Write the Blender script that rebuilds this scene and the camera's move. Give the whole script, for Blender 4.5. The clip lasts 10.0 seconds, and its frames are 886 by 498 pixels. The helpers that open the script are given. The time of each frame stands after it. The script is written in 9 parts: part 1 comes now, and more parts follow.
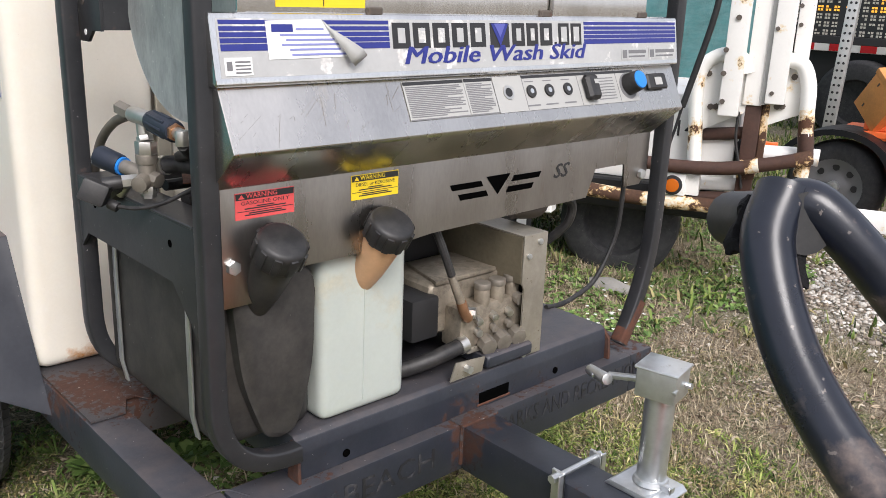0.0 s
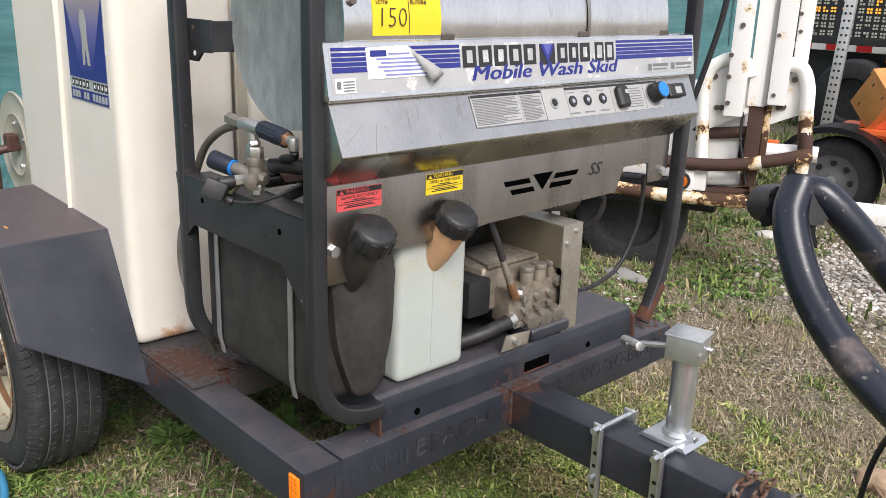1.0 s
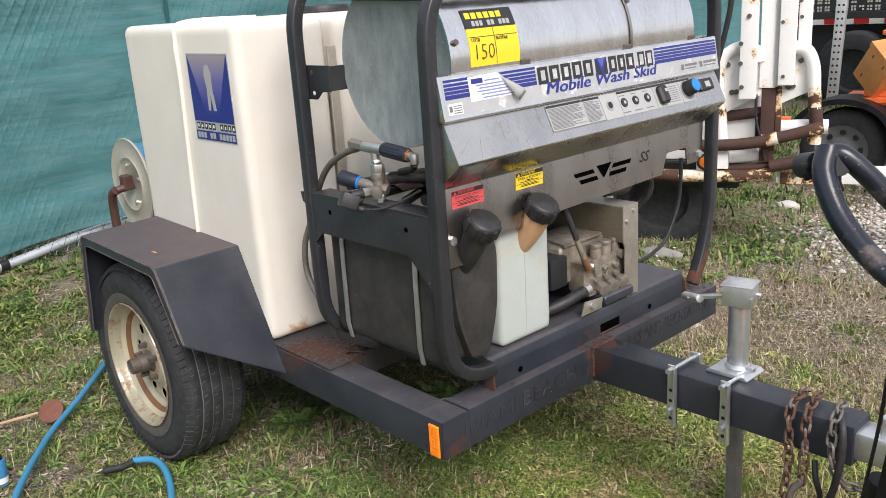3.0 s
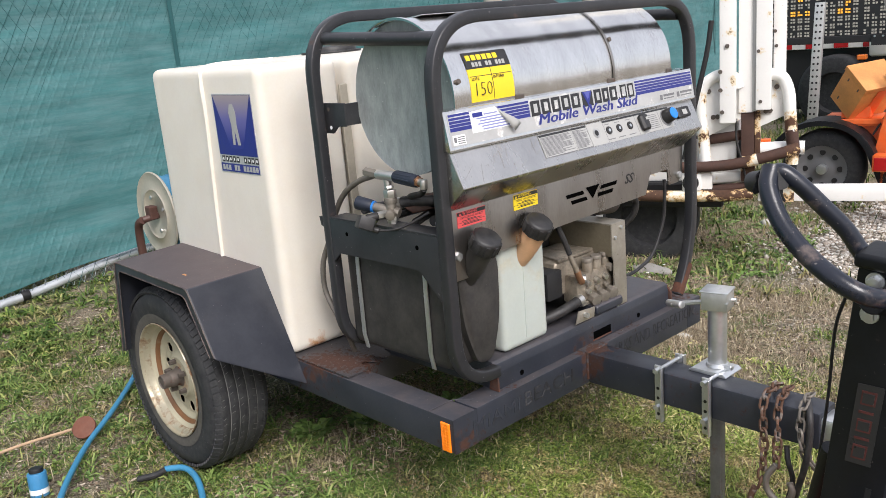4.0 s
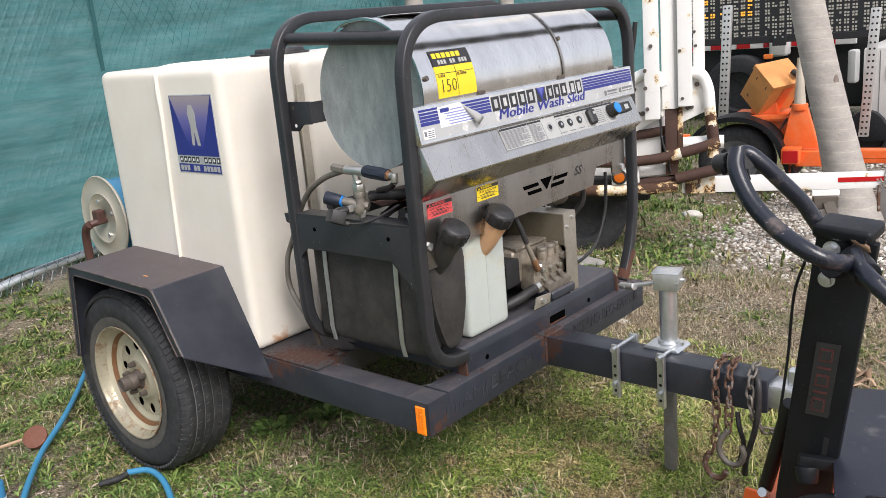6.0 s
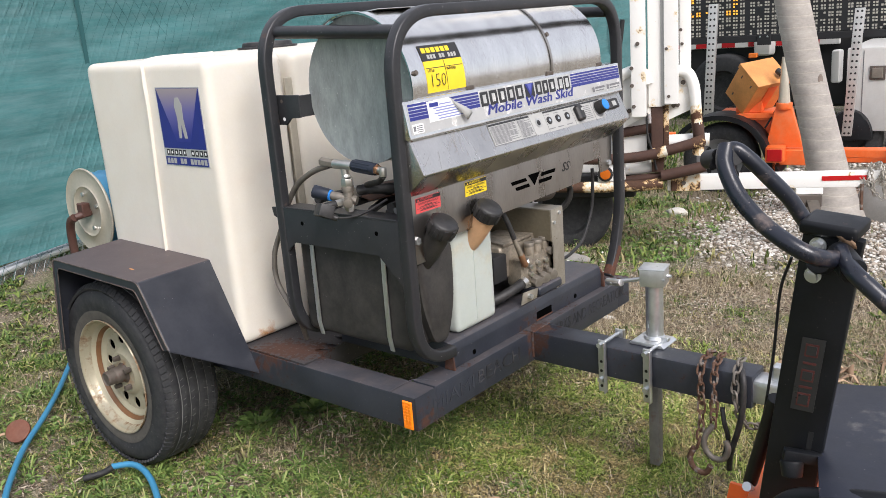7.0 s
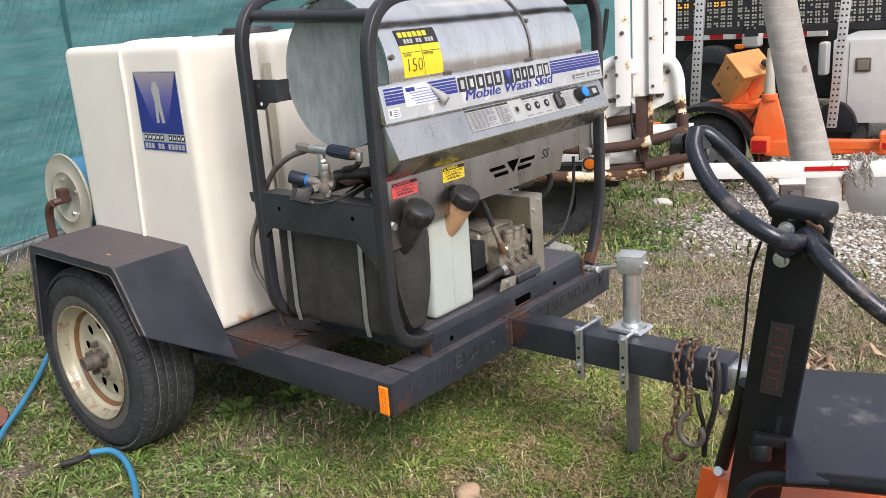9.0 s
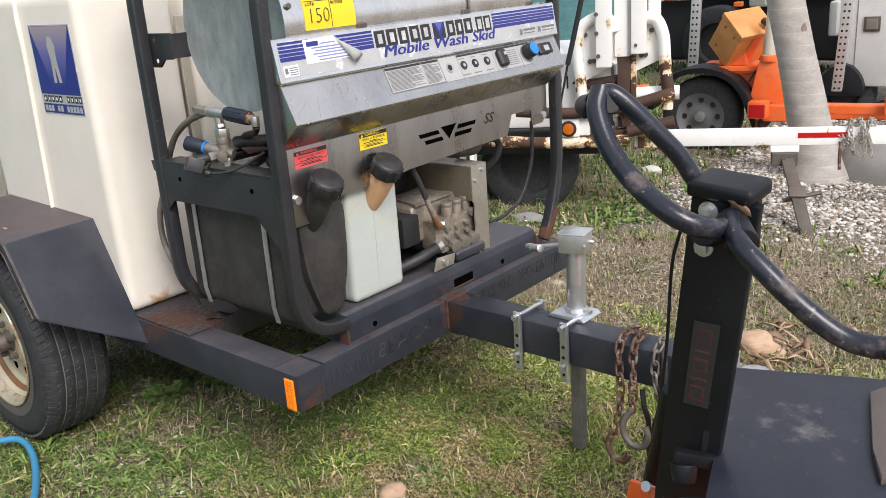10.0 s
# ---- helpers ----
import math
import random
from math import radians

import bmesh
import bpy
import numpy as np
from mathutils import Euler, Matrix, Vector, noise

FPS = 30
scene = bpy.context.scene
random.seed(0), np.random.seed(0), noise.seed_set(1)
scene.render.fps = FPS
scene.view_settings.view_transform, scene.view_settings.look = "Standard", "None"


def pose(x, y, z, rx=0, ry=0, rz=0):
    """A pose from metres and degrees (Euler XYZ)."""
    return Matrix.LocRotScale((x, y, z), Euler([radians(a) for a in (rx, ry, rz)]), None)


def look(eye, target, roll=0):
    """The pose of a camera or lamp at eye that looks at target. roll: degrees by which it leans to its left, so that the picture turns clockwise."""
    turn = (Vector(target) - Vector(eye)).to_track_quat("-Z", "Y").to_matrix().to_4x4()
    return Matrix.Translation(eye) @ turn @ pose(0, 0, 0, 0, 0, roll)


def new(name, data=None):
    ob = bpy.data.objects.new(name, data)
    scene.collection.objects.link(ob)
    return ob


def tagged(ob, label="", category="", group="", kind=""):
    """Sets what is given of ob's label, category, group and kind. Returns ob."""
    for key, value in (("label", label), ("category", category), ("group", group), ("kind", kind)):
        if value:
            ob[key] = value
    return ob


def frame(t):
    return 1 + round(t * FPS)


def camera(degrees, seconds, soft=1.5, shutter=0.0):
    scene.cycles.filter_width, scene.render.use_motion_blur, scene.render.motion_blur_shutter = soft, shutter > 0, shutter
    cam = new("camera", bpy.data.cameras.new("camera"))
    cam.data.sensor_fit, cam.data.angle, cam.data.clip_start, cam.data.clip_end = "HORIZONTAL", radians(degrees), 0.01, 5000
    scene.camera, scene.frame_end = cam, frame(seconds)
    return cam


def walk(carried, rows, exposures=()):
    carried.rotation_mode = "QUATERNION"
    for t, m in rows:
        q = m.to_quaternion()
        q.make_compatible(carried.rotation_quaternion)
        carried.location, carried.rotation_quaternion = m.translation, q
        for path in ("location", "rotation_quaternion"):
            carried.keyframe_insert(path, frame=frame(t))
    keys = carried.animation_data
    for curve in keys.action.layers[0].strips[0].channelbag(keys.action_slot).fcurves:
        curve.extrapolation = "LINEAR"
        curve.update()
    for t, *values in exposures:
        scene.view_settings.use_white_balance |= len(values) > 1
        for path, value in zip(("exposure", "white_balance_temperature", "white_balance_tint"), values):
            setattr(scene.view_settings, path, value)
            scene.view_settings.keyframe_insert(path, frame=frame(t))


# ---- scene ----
cam = camera(54.5, 10.0, soft=0.5)
PATH = [
    (0, (-0.529, -1.12, 1.292), (0.773, 0.286, 0.718), 2.1),
    (0.5, (-0.677, -1.181, 1.327), (0.624, 0.225, 0.752), 2.3),
    (1, (-0.801, -1.231, 1.346), (0.503, 0.17, 0.766), 1.8),
    (1.5, (-0.861, -1.231, 1.363), (0.429, 0.18, 0.774), 1.6),
    (2, (-0.918, -1.196, 1.36), (0.342, 0.24, 0.769), 0.3),
    (2.5, (-1.096, -1.253, 1.397), (0.164, 0.187, 0.814), -3.8),
    (2.7, (-1.156, -1.301, 1.408), (0.123, 0.126, 0.834), -3.6),
    (3.8, (-1.333, -1.558, 1.455), (-0.039, -0.125, 0.936), -4.7),
    (4, (-1.397, -1.553, 1.462), (-0.094, -0.122, 0.957), -4.9),
    (4.5, (-1.544, -1.525, 1.472), (-0.193, -0.136, 0.975), -5.3),
    (5, (-1.578, -1.525, 1.471), (-0.189, -0.174, 0.974), -5.5),
    (5.5, (-1.577, -1.519, 1.466), (-0.154, -0.205, 0.964), -5.4),
    (7, (-1.587, -1.506, 1.458), (-0.122, -0.249, 0.936), -4.5),
    (7.5, (-1.594, -1.507, 1.458), (-0.123, -0.257, 0.936), -4.2),
    (8, (-1.597, -1.509, 1.459), (-0.121, -0.266, 0.933), -4.0),
    (8.5, (-1.595, -1.517, 1.454), (-0.119, -0.277, 0.923), -4.0),
    (9, (-1.564, -1.537, 1.438), (-0.09, -0.298, 0.896), -4.1),
    (9.5, (-1.391, -1.558, 1.408), (0.078, -0.319, 0.857), -4.5),
    (10, (-1.194, -1.562, 1.375), (0.234, -0.305, 0.758), -4.2),
]
walk(cam, [(t, look(eye, target, roll)) for t, eye, target, roll in PATH], [(0.0, 0.36, 6330, 13.5), (10.0, 0.36, 6330, 13.5)])

# ---- world, sun ----
world = bpy.data.worlds.new("sky")
scene.world = world
world.use_nodes = True
wn = world.node_tree
sky = wn.nodes.new("ShaderNodeTexSky")
sky.sky_type = "NISHITA"
sky.sun_disc = False
sky.sun_elevation = radians(42.3)
sky.sun_rotation = radians(204.4)
sky.air_density, sky.dust_density, sky.ozone_density = 1.0, 3.0, 1.0
haze = wn.nodes.new("ShaderNodeMix")
haze.data_type = "RGBA"
haze.inputs["Factor"].default_value = 0.7
haze.inputs["B"].default_value = (5.55, 5.6, 5.8, 1)
wn.links.new(sky.outputs[0], haze.inputs["A"])
wn.links.new(haze.outputs["Result"], wn.nodes["Background"].inputs[0])
wn.nodes["Background"].inputs[1].default_value = 0.15
sun = new("sun", bpy.data.lights.new("sun", "SUN"))
sun.data.energy, sun.data.angle, sun.data.color = 2.85, radians(28), (1.0, 0.96, 0.91)
sun.matrix_world = look((-1.5, -3.3, 3.3), (0, 0, 0))


# ---- materials ----
def nd(nt, kind, **vals):
    n = nt.nodes.new(kind)
    for k, v in vals.items():
        n.inputs[k.replace("_", " ")].default_value = v
    return n


def mat(name, col, rough=0.6, metal=0.0, var=0.2, scale=6.0, bump=0.15, bscale=90.0,
        col2=None, amount=0.4, scale2=9.0, soft=0.08, rough2=0.85, metal2=0.0, stretch=(1, 1, 1), rvar=0.12,
        trans=0.0, sss=0.0, spec=0.5, emit=None, dust=None, dust_amt=0.25,
        spots=(), gain=0.15, chips=None, chip_at=0.69, dent=0.0, dscale=5.0, halo=None):
    """Base colour with broad and fine variation, an optional second surface in patches (thicker round the
    given spots, each x, y, z, radius), tiny chips, fine relief and broad dents."""
    m = bpy.data.materials.new(name)
    m.use_nodes = True
    nt = m.node_tree
    b = nt.nodes["Principled BSDF"]
    ln = nt.links.new
    tc = nt.nodes.new("ShaderNodeTexCoord")
    mp = nt.nodes.new("ShaderNodeMapping")
    mp.inputs["Scale"].default_value = stretch
    ln(tc.outputs["Object"], mp.inputs[0])
    big = nd(nt, "ShaderNodeTexNoise", Scale=scale, Detail=6.0, Roughness=0.6)
    fine = nd(nt, "ShaderNodeTexNoise", Scale=bscale, Detail=4.0, Roughness=0.65)
    ln(mp.outputs[0], big.inputs["Vector"])
    ln(mp.outputs[0], fine.inputs["Vector"])
    add = nt.nodes.new("ShaderNodeMath")
    add.operation = "MULTIPLY_ADD"
    ln(fine.outputs[0], add.inputs[0])
    add.inputs[1].default_value = 0.45
    ln(big.outputs[0], add.inputs[2])
    ramp = nt.nodes.new("ShaderNodeMapRange")
    ramp.inputs["From Min"].default_value, ramp.inputs["From Max"].default_value = 0.35, 1.1
    ramp.inputs["To Min"].default_value, ramp.inputs["To Max"].default_value = 1 - var, 1 + var
    ln(add.outputs[0], ramp.inputs[0])
    mul = nt.nodes.new("ShaderNodeMix")
    mul.data_type, mul.blend_type = "RGBA", "MULTIPLY"
    mul.inputs["Factor"].default_value = 1.0
    mul.inputs["A"].default_value = (*col, 1)
    ln(ramp.outputs[0], mul.inputs["B"])
    colour = mul.outputs["Result"]
    rr = nt.nodes.new("ShaderNodeMapRange")
    rr.inputs["To Min"].default_value, rr.inputs["To Max"].default_value = max(0.02, rough - rvar), min(1, rough + rvar)
    ln(big.outputs[0], rr.inputs[0])
    rough_out = rr.outputs[0]
    metal_out = None
    if dust:
        dn = nd(nt, "ShaderNodeTexNoise", Scale=scale * 2.3, Detail=8.0, Roughness=0.7)
        ln(mp.outputs[0], dn.inputs["Vector"])
        dr = nt.nodes.new("ShaderNodeMapRange")
        dr.inputs["From Min"].default_value, dr.inputs["From Max"].default_value = 0.4, 0.75
        dr.inputs["To Max"].default_value = dust_amt
        ln(dn.outputs[0], dr.inputs[0])
        dm = nt.nodes.new("ShaderNodeMix")
        dm.data_type = "RGBA"
        ln(dr.outputs[0], dm.inputs["Factor"])
        ln(colour, dm.inputs["A"])
        dm.inputs["B"].default_value = (*dust, 1)
        colour = dm.outputs["Result"]
    if col2:
        pn = nd(nt, "ShaderNodeTexNoise", Scale=scale2, Detail=9.0, Roughness=0.68)
        ln(mp.outputs[0], pn.inputs["Vector"])
        pr = nt.nodes.new("ShaderNodeMapRange")
        edge = 0.72 - 0.45 * amount
        pr.inputs["From Min"].default_value, pr.inputs["From Max"].default_value = edge, edge + soft
        field = pn.outputs[0]
        if spots:
            geo = nt.nodes.new("ShaderNodeNewGeometry")
            for *c, r in spots:
                vd = nt.nodes.new("ShaderNodeVectorMath")
                vd.operation = "DISTANCE"
                ln(geo.outputs["Position"], vd.inputs[0])
                vd.inputs[1].default_value = c
                fall = nt.nodes.new("ShaderNodeMapRange")
                fall.inputs["From Min"].default_value, fall.inputs["From Max"].default_value = r * 0.25, r
                fall.inputs["To Min"].default_value, fall.inputs["To Max"].default_value = gain, 0.0
                ln(vd.outputs["Value"], fall.inputs[0])
                sm = nt.nodes.new("ShaderNodeMath")
                ln(field, sm.inputs[0])
                ln(fall.outputs[0], sm.inputs[1])
                field = sm.outputs[0]
        ln(field, pr.inputs[0])
        if halo:
            hr = nt.nodes.new("ShaderNodeMapRange")
            hr.inputs["From Min"].default_value, hr.inputs["From Max"].default_value = edge - 0.055, edge + 0.005
            hr.inputs["To Max"].default_value = 0.85
            ln(field, hr.inputs[0])
            hm = nt.nodes.new("ShaderNodeMix")
            hm.data_type = "RGBA"
            ln(hr.outputs[0], hm.inputs["Factor"])
            ln(colour, hm.inputs["A"])
            hm.inputs["B"].default_value = (*halo, 1)
            colour = hm.outputs["Result"]
        mx = nt.nodes.new("ShaderNodeMix")
        mx.data_type = "RGBA"
        ln(pr.outputs[0], mx.inputs["Factor"])
        ln(colour, mx.inputs["A"])
        m2 = nt.nodes.new("ShaderNodeMix")
        m2.data_type, m2.blend_type = "RGBA", "MULTIPLY"
        m2.inputs["Factor"].default_value = 1.0
        m2.inputs["A"].default_value = (*col2, 1)
        r2 = nt.nodes.new("ShaderNodeMapRange")
        r2.inputs["To Min"].default_value, r2.inputs["To Max"].default_value = 0.35, 1.6
        ln(fine.outputs[0], r2.inputs[0])
        ln(r2.outputs[0], m2.inputs["B"])
        ln(m2.outputs["Result"], mx.inputs["B"])
        colour = mx.outputs["Result"]
        rx = nt.nodes.new("ShaderNodeMix")
        ln(pr.outputs[0], rx.inputs[0])
        ln(rough_out, rx.inputs[2])
        rx.inputs[3].default_value = rough2
        rough_out = rx.outputs[0]
        if metal != metal2:
            mm = nt.nodes.new("ShaderNodeMix")
            ln(pr.outputs[0], mm.inputs[0])
            mm.inputs[2].default_value, mm.inputs[3].default_value = metal, metal2
            metal_out = mm.outputs[0]
    if chips:
        cn = nd(nt, "ShaderNodeTexNoise", Scale=130.0, Detail=3.0, Roughness=0.55)
        ln(tc.outputs["Object"], cn.inputs["Vector"])
        cr = nt.nodes.new("ShaderNodeMapRange")
        cr.inputs["From Min"].default_value, cr.inputs["From Max"].default_value = chip_at, chip_at + 0.03
        ln(cn.outputs[0], cr.inputs[0])
        cm_ = nt.nodes.new("ShaderNodeMix")
        cm_.data_type = "RGBA"
        ln(cr.outputs[0], cm_.inputs["Factor"])
        ln(colour, cm_.inputs["A"])
        cm_.inputs["B"].default_value = (*chips, 1)
        colour = cm_.outputs["Result"]
    ln(colour, b.inputs["Base Color"])
    ln(rough_out, b.inputs["Roughness"])
    if metal_out:
        ln(metal_out, b.inputs["Metallic"])
    else:
        b.inputs["Metallic"].default_value = metal
    b.inputs["Specular IOR Level"].default_value = spec
    if trans:
        b.inputs["Transmission Weight"].default_value = trans
    if sss:
        b.inputs["Subsurface Weight"].default_value = sss
        b.inputs["Subsurface Radius"].default_value = (0.03, 0.025, 0.018)
    if emit:
        b.inputs["Emission Color"].default_value = (*emit[0], 1)
        b.inputs["Emission Strength"].default_value = emit[1]
    if bump:
        bp = nt.nodes.new("ShaderNodeBump")
        bp.inputs["Strength"].default_value, bp.inputs["Distance"].default_value = bump, 0.004
        ln(add.outputs[0], bp.inputs["Height"])
        last = bp
        if dent:
            dn_ = nd(nt, "ShaderNodeTexNoise", Scale=dscale, Detail=2.0, Roughness=0.5)
            ln(tc.outputs["Object"], dn_.inputs["Vector"])
            b2 = nt.nodes.new("ShaderNodeBump")
            b2.inputs["Strength"].default_value, b2.inputs["Distance"].default_value = dent, 0.03
            ln(dn_.outputs[0], b2.inputs["Height"])
            ln(bp.outputs[0], b2.inputs["Normal"])
            last = b2
        ln(last.outputs[0], b.inputs["Normal"])
    return m


FRAME_SPOTS = [(0.05, 0.66, 0.465, 0.2), (0.06, 0.55, 0.465, 0.16), (0.11, 0.5, 0.46, 0.12), (-0.01, 0.72, 0.36, 0.1), (0.02, -0.02, 0.35, 0.13), (0.06, 0.0, 0.345, 0.1), (0.26, 0.02, 0.448, 0.07),
               (0.625, 0.01, 0.448, 0.15), (0.63, -0.02, 0.36, 0.1), (0.82, 0.03, 0.452, 0.13), (1.22, 0.02, 0.44, 0.16), (1.2, 0.2, 0.45, 0.2), (0.6, -0.01, 0.43, 0.1), (0.05, 0.64, 0.46, 0.1), (0.575, -0.33, 0.42, 0.09), (0.575, -0.52, 0.4, 0.07)]
RUST = (0.12, 0.045, 0.025)
M = dict(
    frame=mat("grey_painted_steel", (0.022, 0.026, 0.036), 0.42, var=0.45, col2=(0.055, 0.022, 0.013), amount=0.06, scale2=38, soft=0.1, rough2=0.95, dust=(0.12, 0.11, 0.105), dust_amt=0.1, bump=0.14, gain=0.145, spots=FRAME_SPOTS, chips=(0.3, 0.29, 0.28), chip_at=0.72),
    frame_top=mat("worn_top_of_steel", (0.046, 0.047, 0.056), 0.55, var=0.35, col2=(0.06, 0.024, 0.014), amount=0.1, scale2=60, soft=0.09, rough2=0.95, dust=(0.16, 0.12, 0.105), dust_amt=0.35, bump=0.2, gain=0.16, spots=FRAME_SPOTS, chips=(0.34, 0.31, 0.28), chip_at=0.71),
    # near-black without gloss: paints the shade inside holes and slots
    hole=mat("black_hollow", (0.002, 0.002, 0.002), 1.0, var=0.1, bump=0.0, spec=0.0),
    worn=mat("worn_edge", (0.11, 0.085, 0.075), 0.65, var=0.5, scale=30, bump=0.2, col2=(0.06, 0.05, 0.05), amount=0.5, scale2=26),
    frame_rust=mat("rusty_painted_steel", (0.05, 0.047, 0.05), 0.6, var=0.35, col2=(0.06, 0.024, 0.014), amount=0.11, scale2=70, soft=0.045, rough2=0.95, bump=0.5, gain=0.115, spots=FRAME_SPOTS, chips=(0.34, 0.31, 0.28)),
    faded_red=mat("faded_red_print", (0.09, 0.025, 0.022), 0.6, var=0.3, scale=40, bump=0.0),
    cover=mat("scuffed_cover", (0.018, 0.021, 0.032), 0.4, var=0.35, scale=9, bump=0.1, spec=0.35, chips=(0.14, 0.14, 0.14), chip_at=0.71, col2=(0.15, 0.147, 0.145), amount=0.08, scale2=16, soft=0.22, gain=0.2, spots=[(0.225, -1.12, 0.555, 0.17)], rough2=0.7, dust=(0.1, 0.095, 0.09), dust_amt=0.08),
    rust=mat("rust", (0.085, 0.033, 0.019), 0.9, var=0.55, scale=18, bump=0.6, bscale=140, col2=(0.05, 0.032, 0.028), amount=0.5, scale2=34, soft=0.2),
    hoop=mat("hoop_steel", (0.021, 0.022, 0.025), 0.38, var=0.35, col2=(0.12, 0.075, 0.06), amount=0.2, scale2=14, soft=0.12, dust=(0.13, 0.12, 0.115), dust_amt=0.1, chips=(0.28, 0.26, 0.25), chip_at=0.72),
    stainless=mat("stainless", (0.75, 0.74, 0.72), 0.19, 1.0, var=0.22, scale=7, bump=0.025, bscale=160, stretch=(1.6, 0.5, 0.35), rvar=0.14, col2=(0.55, 0.53, 0.5), amount=0.3, scale2=14, soft=0.15, rough2=0.36, metal2=1.0, dent=0.1, dscale=6),
    stainless_dull=mat("stainless_dull", (0.385, 0.365, 0.345), 0.3, 1.0, var=0.22, scale=7, bump=0.05, bscale=120, stretch=(1.8, 1, 0.5), col2=(0.36, 0.29, 0.23), amount=0.22, scale2=6, soft=0.3, rough2=0.5, metal2=0.85, dent=0.04, dscale=6, rvar=0.16),
    panel=mat("control_panel", (0.53, 0.515, 0.49), 0.27, 1.0, var=0.18, scale=6, bump=0.04, bscale=130, stretch=(1.5, 1, 0.5), rvar=0.14, col2=(0.5, 0.45, 0.38), amount=0.24, scale2=7, soft=0.25, rough2=0.48, metal2=0.9, dent=0.05, dscale=5, chips=(0.42, 0.4, 0.37), chip_at=0.7),
    silver=mat("silver_decal", (0.5, 0.5, 0.49), 0.4, 0.35, var=0.15, scale=9, bump=0.03, col2=(0.66, 0.65, 0.63), amount=0.35, scale2=22, soft=0.02, rough2=0.5),
    galv_sheet=mat("galvanised_sheet", (0.33, 0.355, 0.345), 0.48, 0.55, var=0.38, scale=16, bump=0.03, col2=(0.3, 0.32, 0.31), amount=0.3, scale2=20, soft=0.2, rough2=0.6, metal2=0.4, stretch=(1, 2.2, 0.8), chips=(0.5, 0.52, 0.5), chip_at=0.68),
    zinc_rusty=mat("rust_spotted_zinc", (0.2, 0.195, 0.19), 0.5, 0.5, var=0.35, scale=18, bump=0.15, col2=(0.16, 0.085, 0.05), amount=0.36, scale2=16, soft=0.15),
    zinc=mat("zinc", (0.6, 0.62, 0.63), 0.32, 0.85, var=0.18, scale=30, bump=0.06, col2=(0.42, 0.4, 0.36), amount=0.2, scale2=25, metal2=0.4),
    tank=mat("white_polyethylene", (0.74, 0.7, 0.62), 0.36, var=0.07, scale=2.5, bump=0.05, bscale=150, sss=0.12, dust=(0.6, 0.5, 0.38), dust_amt=0.22, col2=(0.5, 0.22, 0.06), amount=-0.1, scale2=14, soft=0.2, rough2=0.5, gain=0.4, spots=[(0.1, 0.745, 0.45, 0.1)], chips=(0.5, 0.46, 0.4), chip_at=0.75),
    black_poly=mat("black_polyethylene", (0.027, 0.026, 0.025), 0.5, var=0.5, scale=9, bump=0.12, spec=0.4, dust=(0.13, 0.118, 0.1), dust_amt=0.28, chips=(0.2, 0.19, 0.17), chip_at=0.74),
    white_poly=mat("white_fuel_tank", (0.45, 0.49, 0.45), 0.38, var=0.1, scale=5, bump=0.05, sss=0.15, dust=(0.4, 0.42, 0.42), dust_amt=0.3, col2=(0.46, 0.36, 0.2), amount=-0.02, scale2=7, soft=0.35, rough2=0.45, gain=0.17, spots=[(0.36, 0.045, 0.79, 0.13), (0.45, 0.05, 0.72, 0.12), (0.25, 0.05, 0.75, 0.1), (0.45, 0.05, 0.58, 0.07)]),
    neck_amber=mat("stained_neck", (0.6, 0.36, 0.2), 0.45, var=0.2, scale=12, bump=0.04, col2=(0.42, 0.24, 0.13), amount=0.3, scale2=10, soft=0.3, rough2=0.5),
    rubber=mat("tyre_rubber", (0.02, 0.021, 0.024), 0.72, var=0.35, scale=14, bump=0.2, bscale=200, dust=(0.15, 0.145, 0.135), dust_amt=0.24, chips=(0.16, 0.15, 0.14), chip_at=0.7),
    tread_dust=mat("dusty_groove", (0.16, 0.157, 0.15), 0.9, var=0.4, scale=60, bump=0.1),
    cap=mat("cap_plastic", (0.014, 0.014, 0.015), 0.5, var=0.3, scale=25, bump=0.08, dust=(0.12, 0.11, 0.1), dust_amt=0.2),
    black_hose=mat("black_hose", (0.013, 0.013, 0.014), 0.55, var=0.2, scale=20, dust=(0.12, 0.11, 0.1), dust_amt=0.3),
    black_metal=mat("black_gloss_metal", (0.007, 0.008, 0.01), 0.46, var=0.4, scale=16, bump=0.08, col2=(0.11, 0.075, 0.065), amount=0.13, scale2=13, soft=0.1, rough2=0.65, dust=(0.05, 0.05, 0.052), dust_amt=0.04, spec=0.3, chips=(0.12, 0.1, 0.095), chip_at=0.71, rvar=0.18),
    rim=mat("beige_rim", (0.39, 0.36, 0.26), 0.45, var=0.15, col2=(0.33, 0.15, 0.055), amount=0.22, scale2=10, soft=0.25, bump=0.1, gain=0.22, spots=[(-0.2, 1.212, 0.335, 0.11)]),
    rim_rust=mat("rust_ringed_rim", (0.16, 0.075, 0.03), 0.6, var=0.4, col2=(0.3, 0.24, 0.16), amount=0.3, rough2=0.5, scale2=15, soft=0.3, bump=0.15),
    rim_bright=mat("rim_lip", (0.42, 0.38, 0.28), 0.34, 0.4, col2=(0.2, 0.1, 0.04), amount=0.5, scale2=12, soft=0.12, bump=0.1),
    hub=mat("hub", (0.12, 0.1, 0.085), 0.6, 0.4, col2=RUST, amount=0.3, scale2=20),
    fender=mat("fender_steel", (0.023, 0.026, 0.035), 0.4, var=0.25, col2=(0.05, 0.04, 0.045), amount=0.25, scale2=5, soft=0.3, dust=(0.1, 0.1, 0.11), dust_amt=0.16, bump=0.1, rough2=0.55, chips=(0.2, 0.19, 0.19), chip_at=0.73),
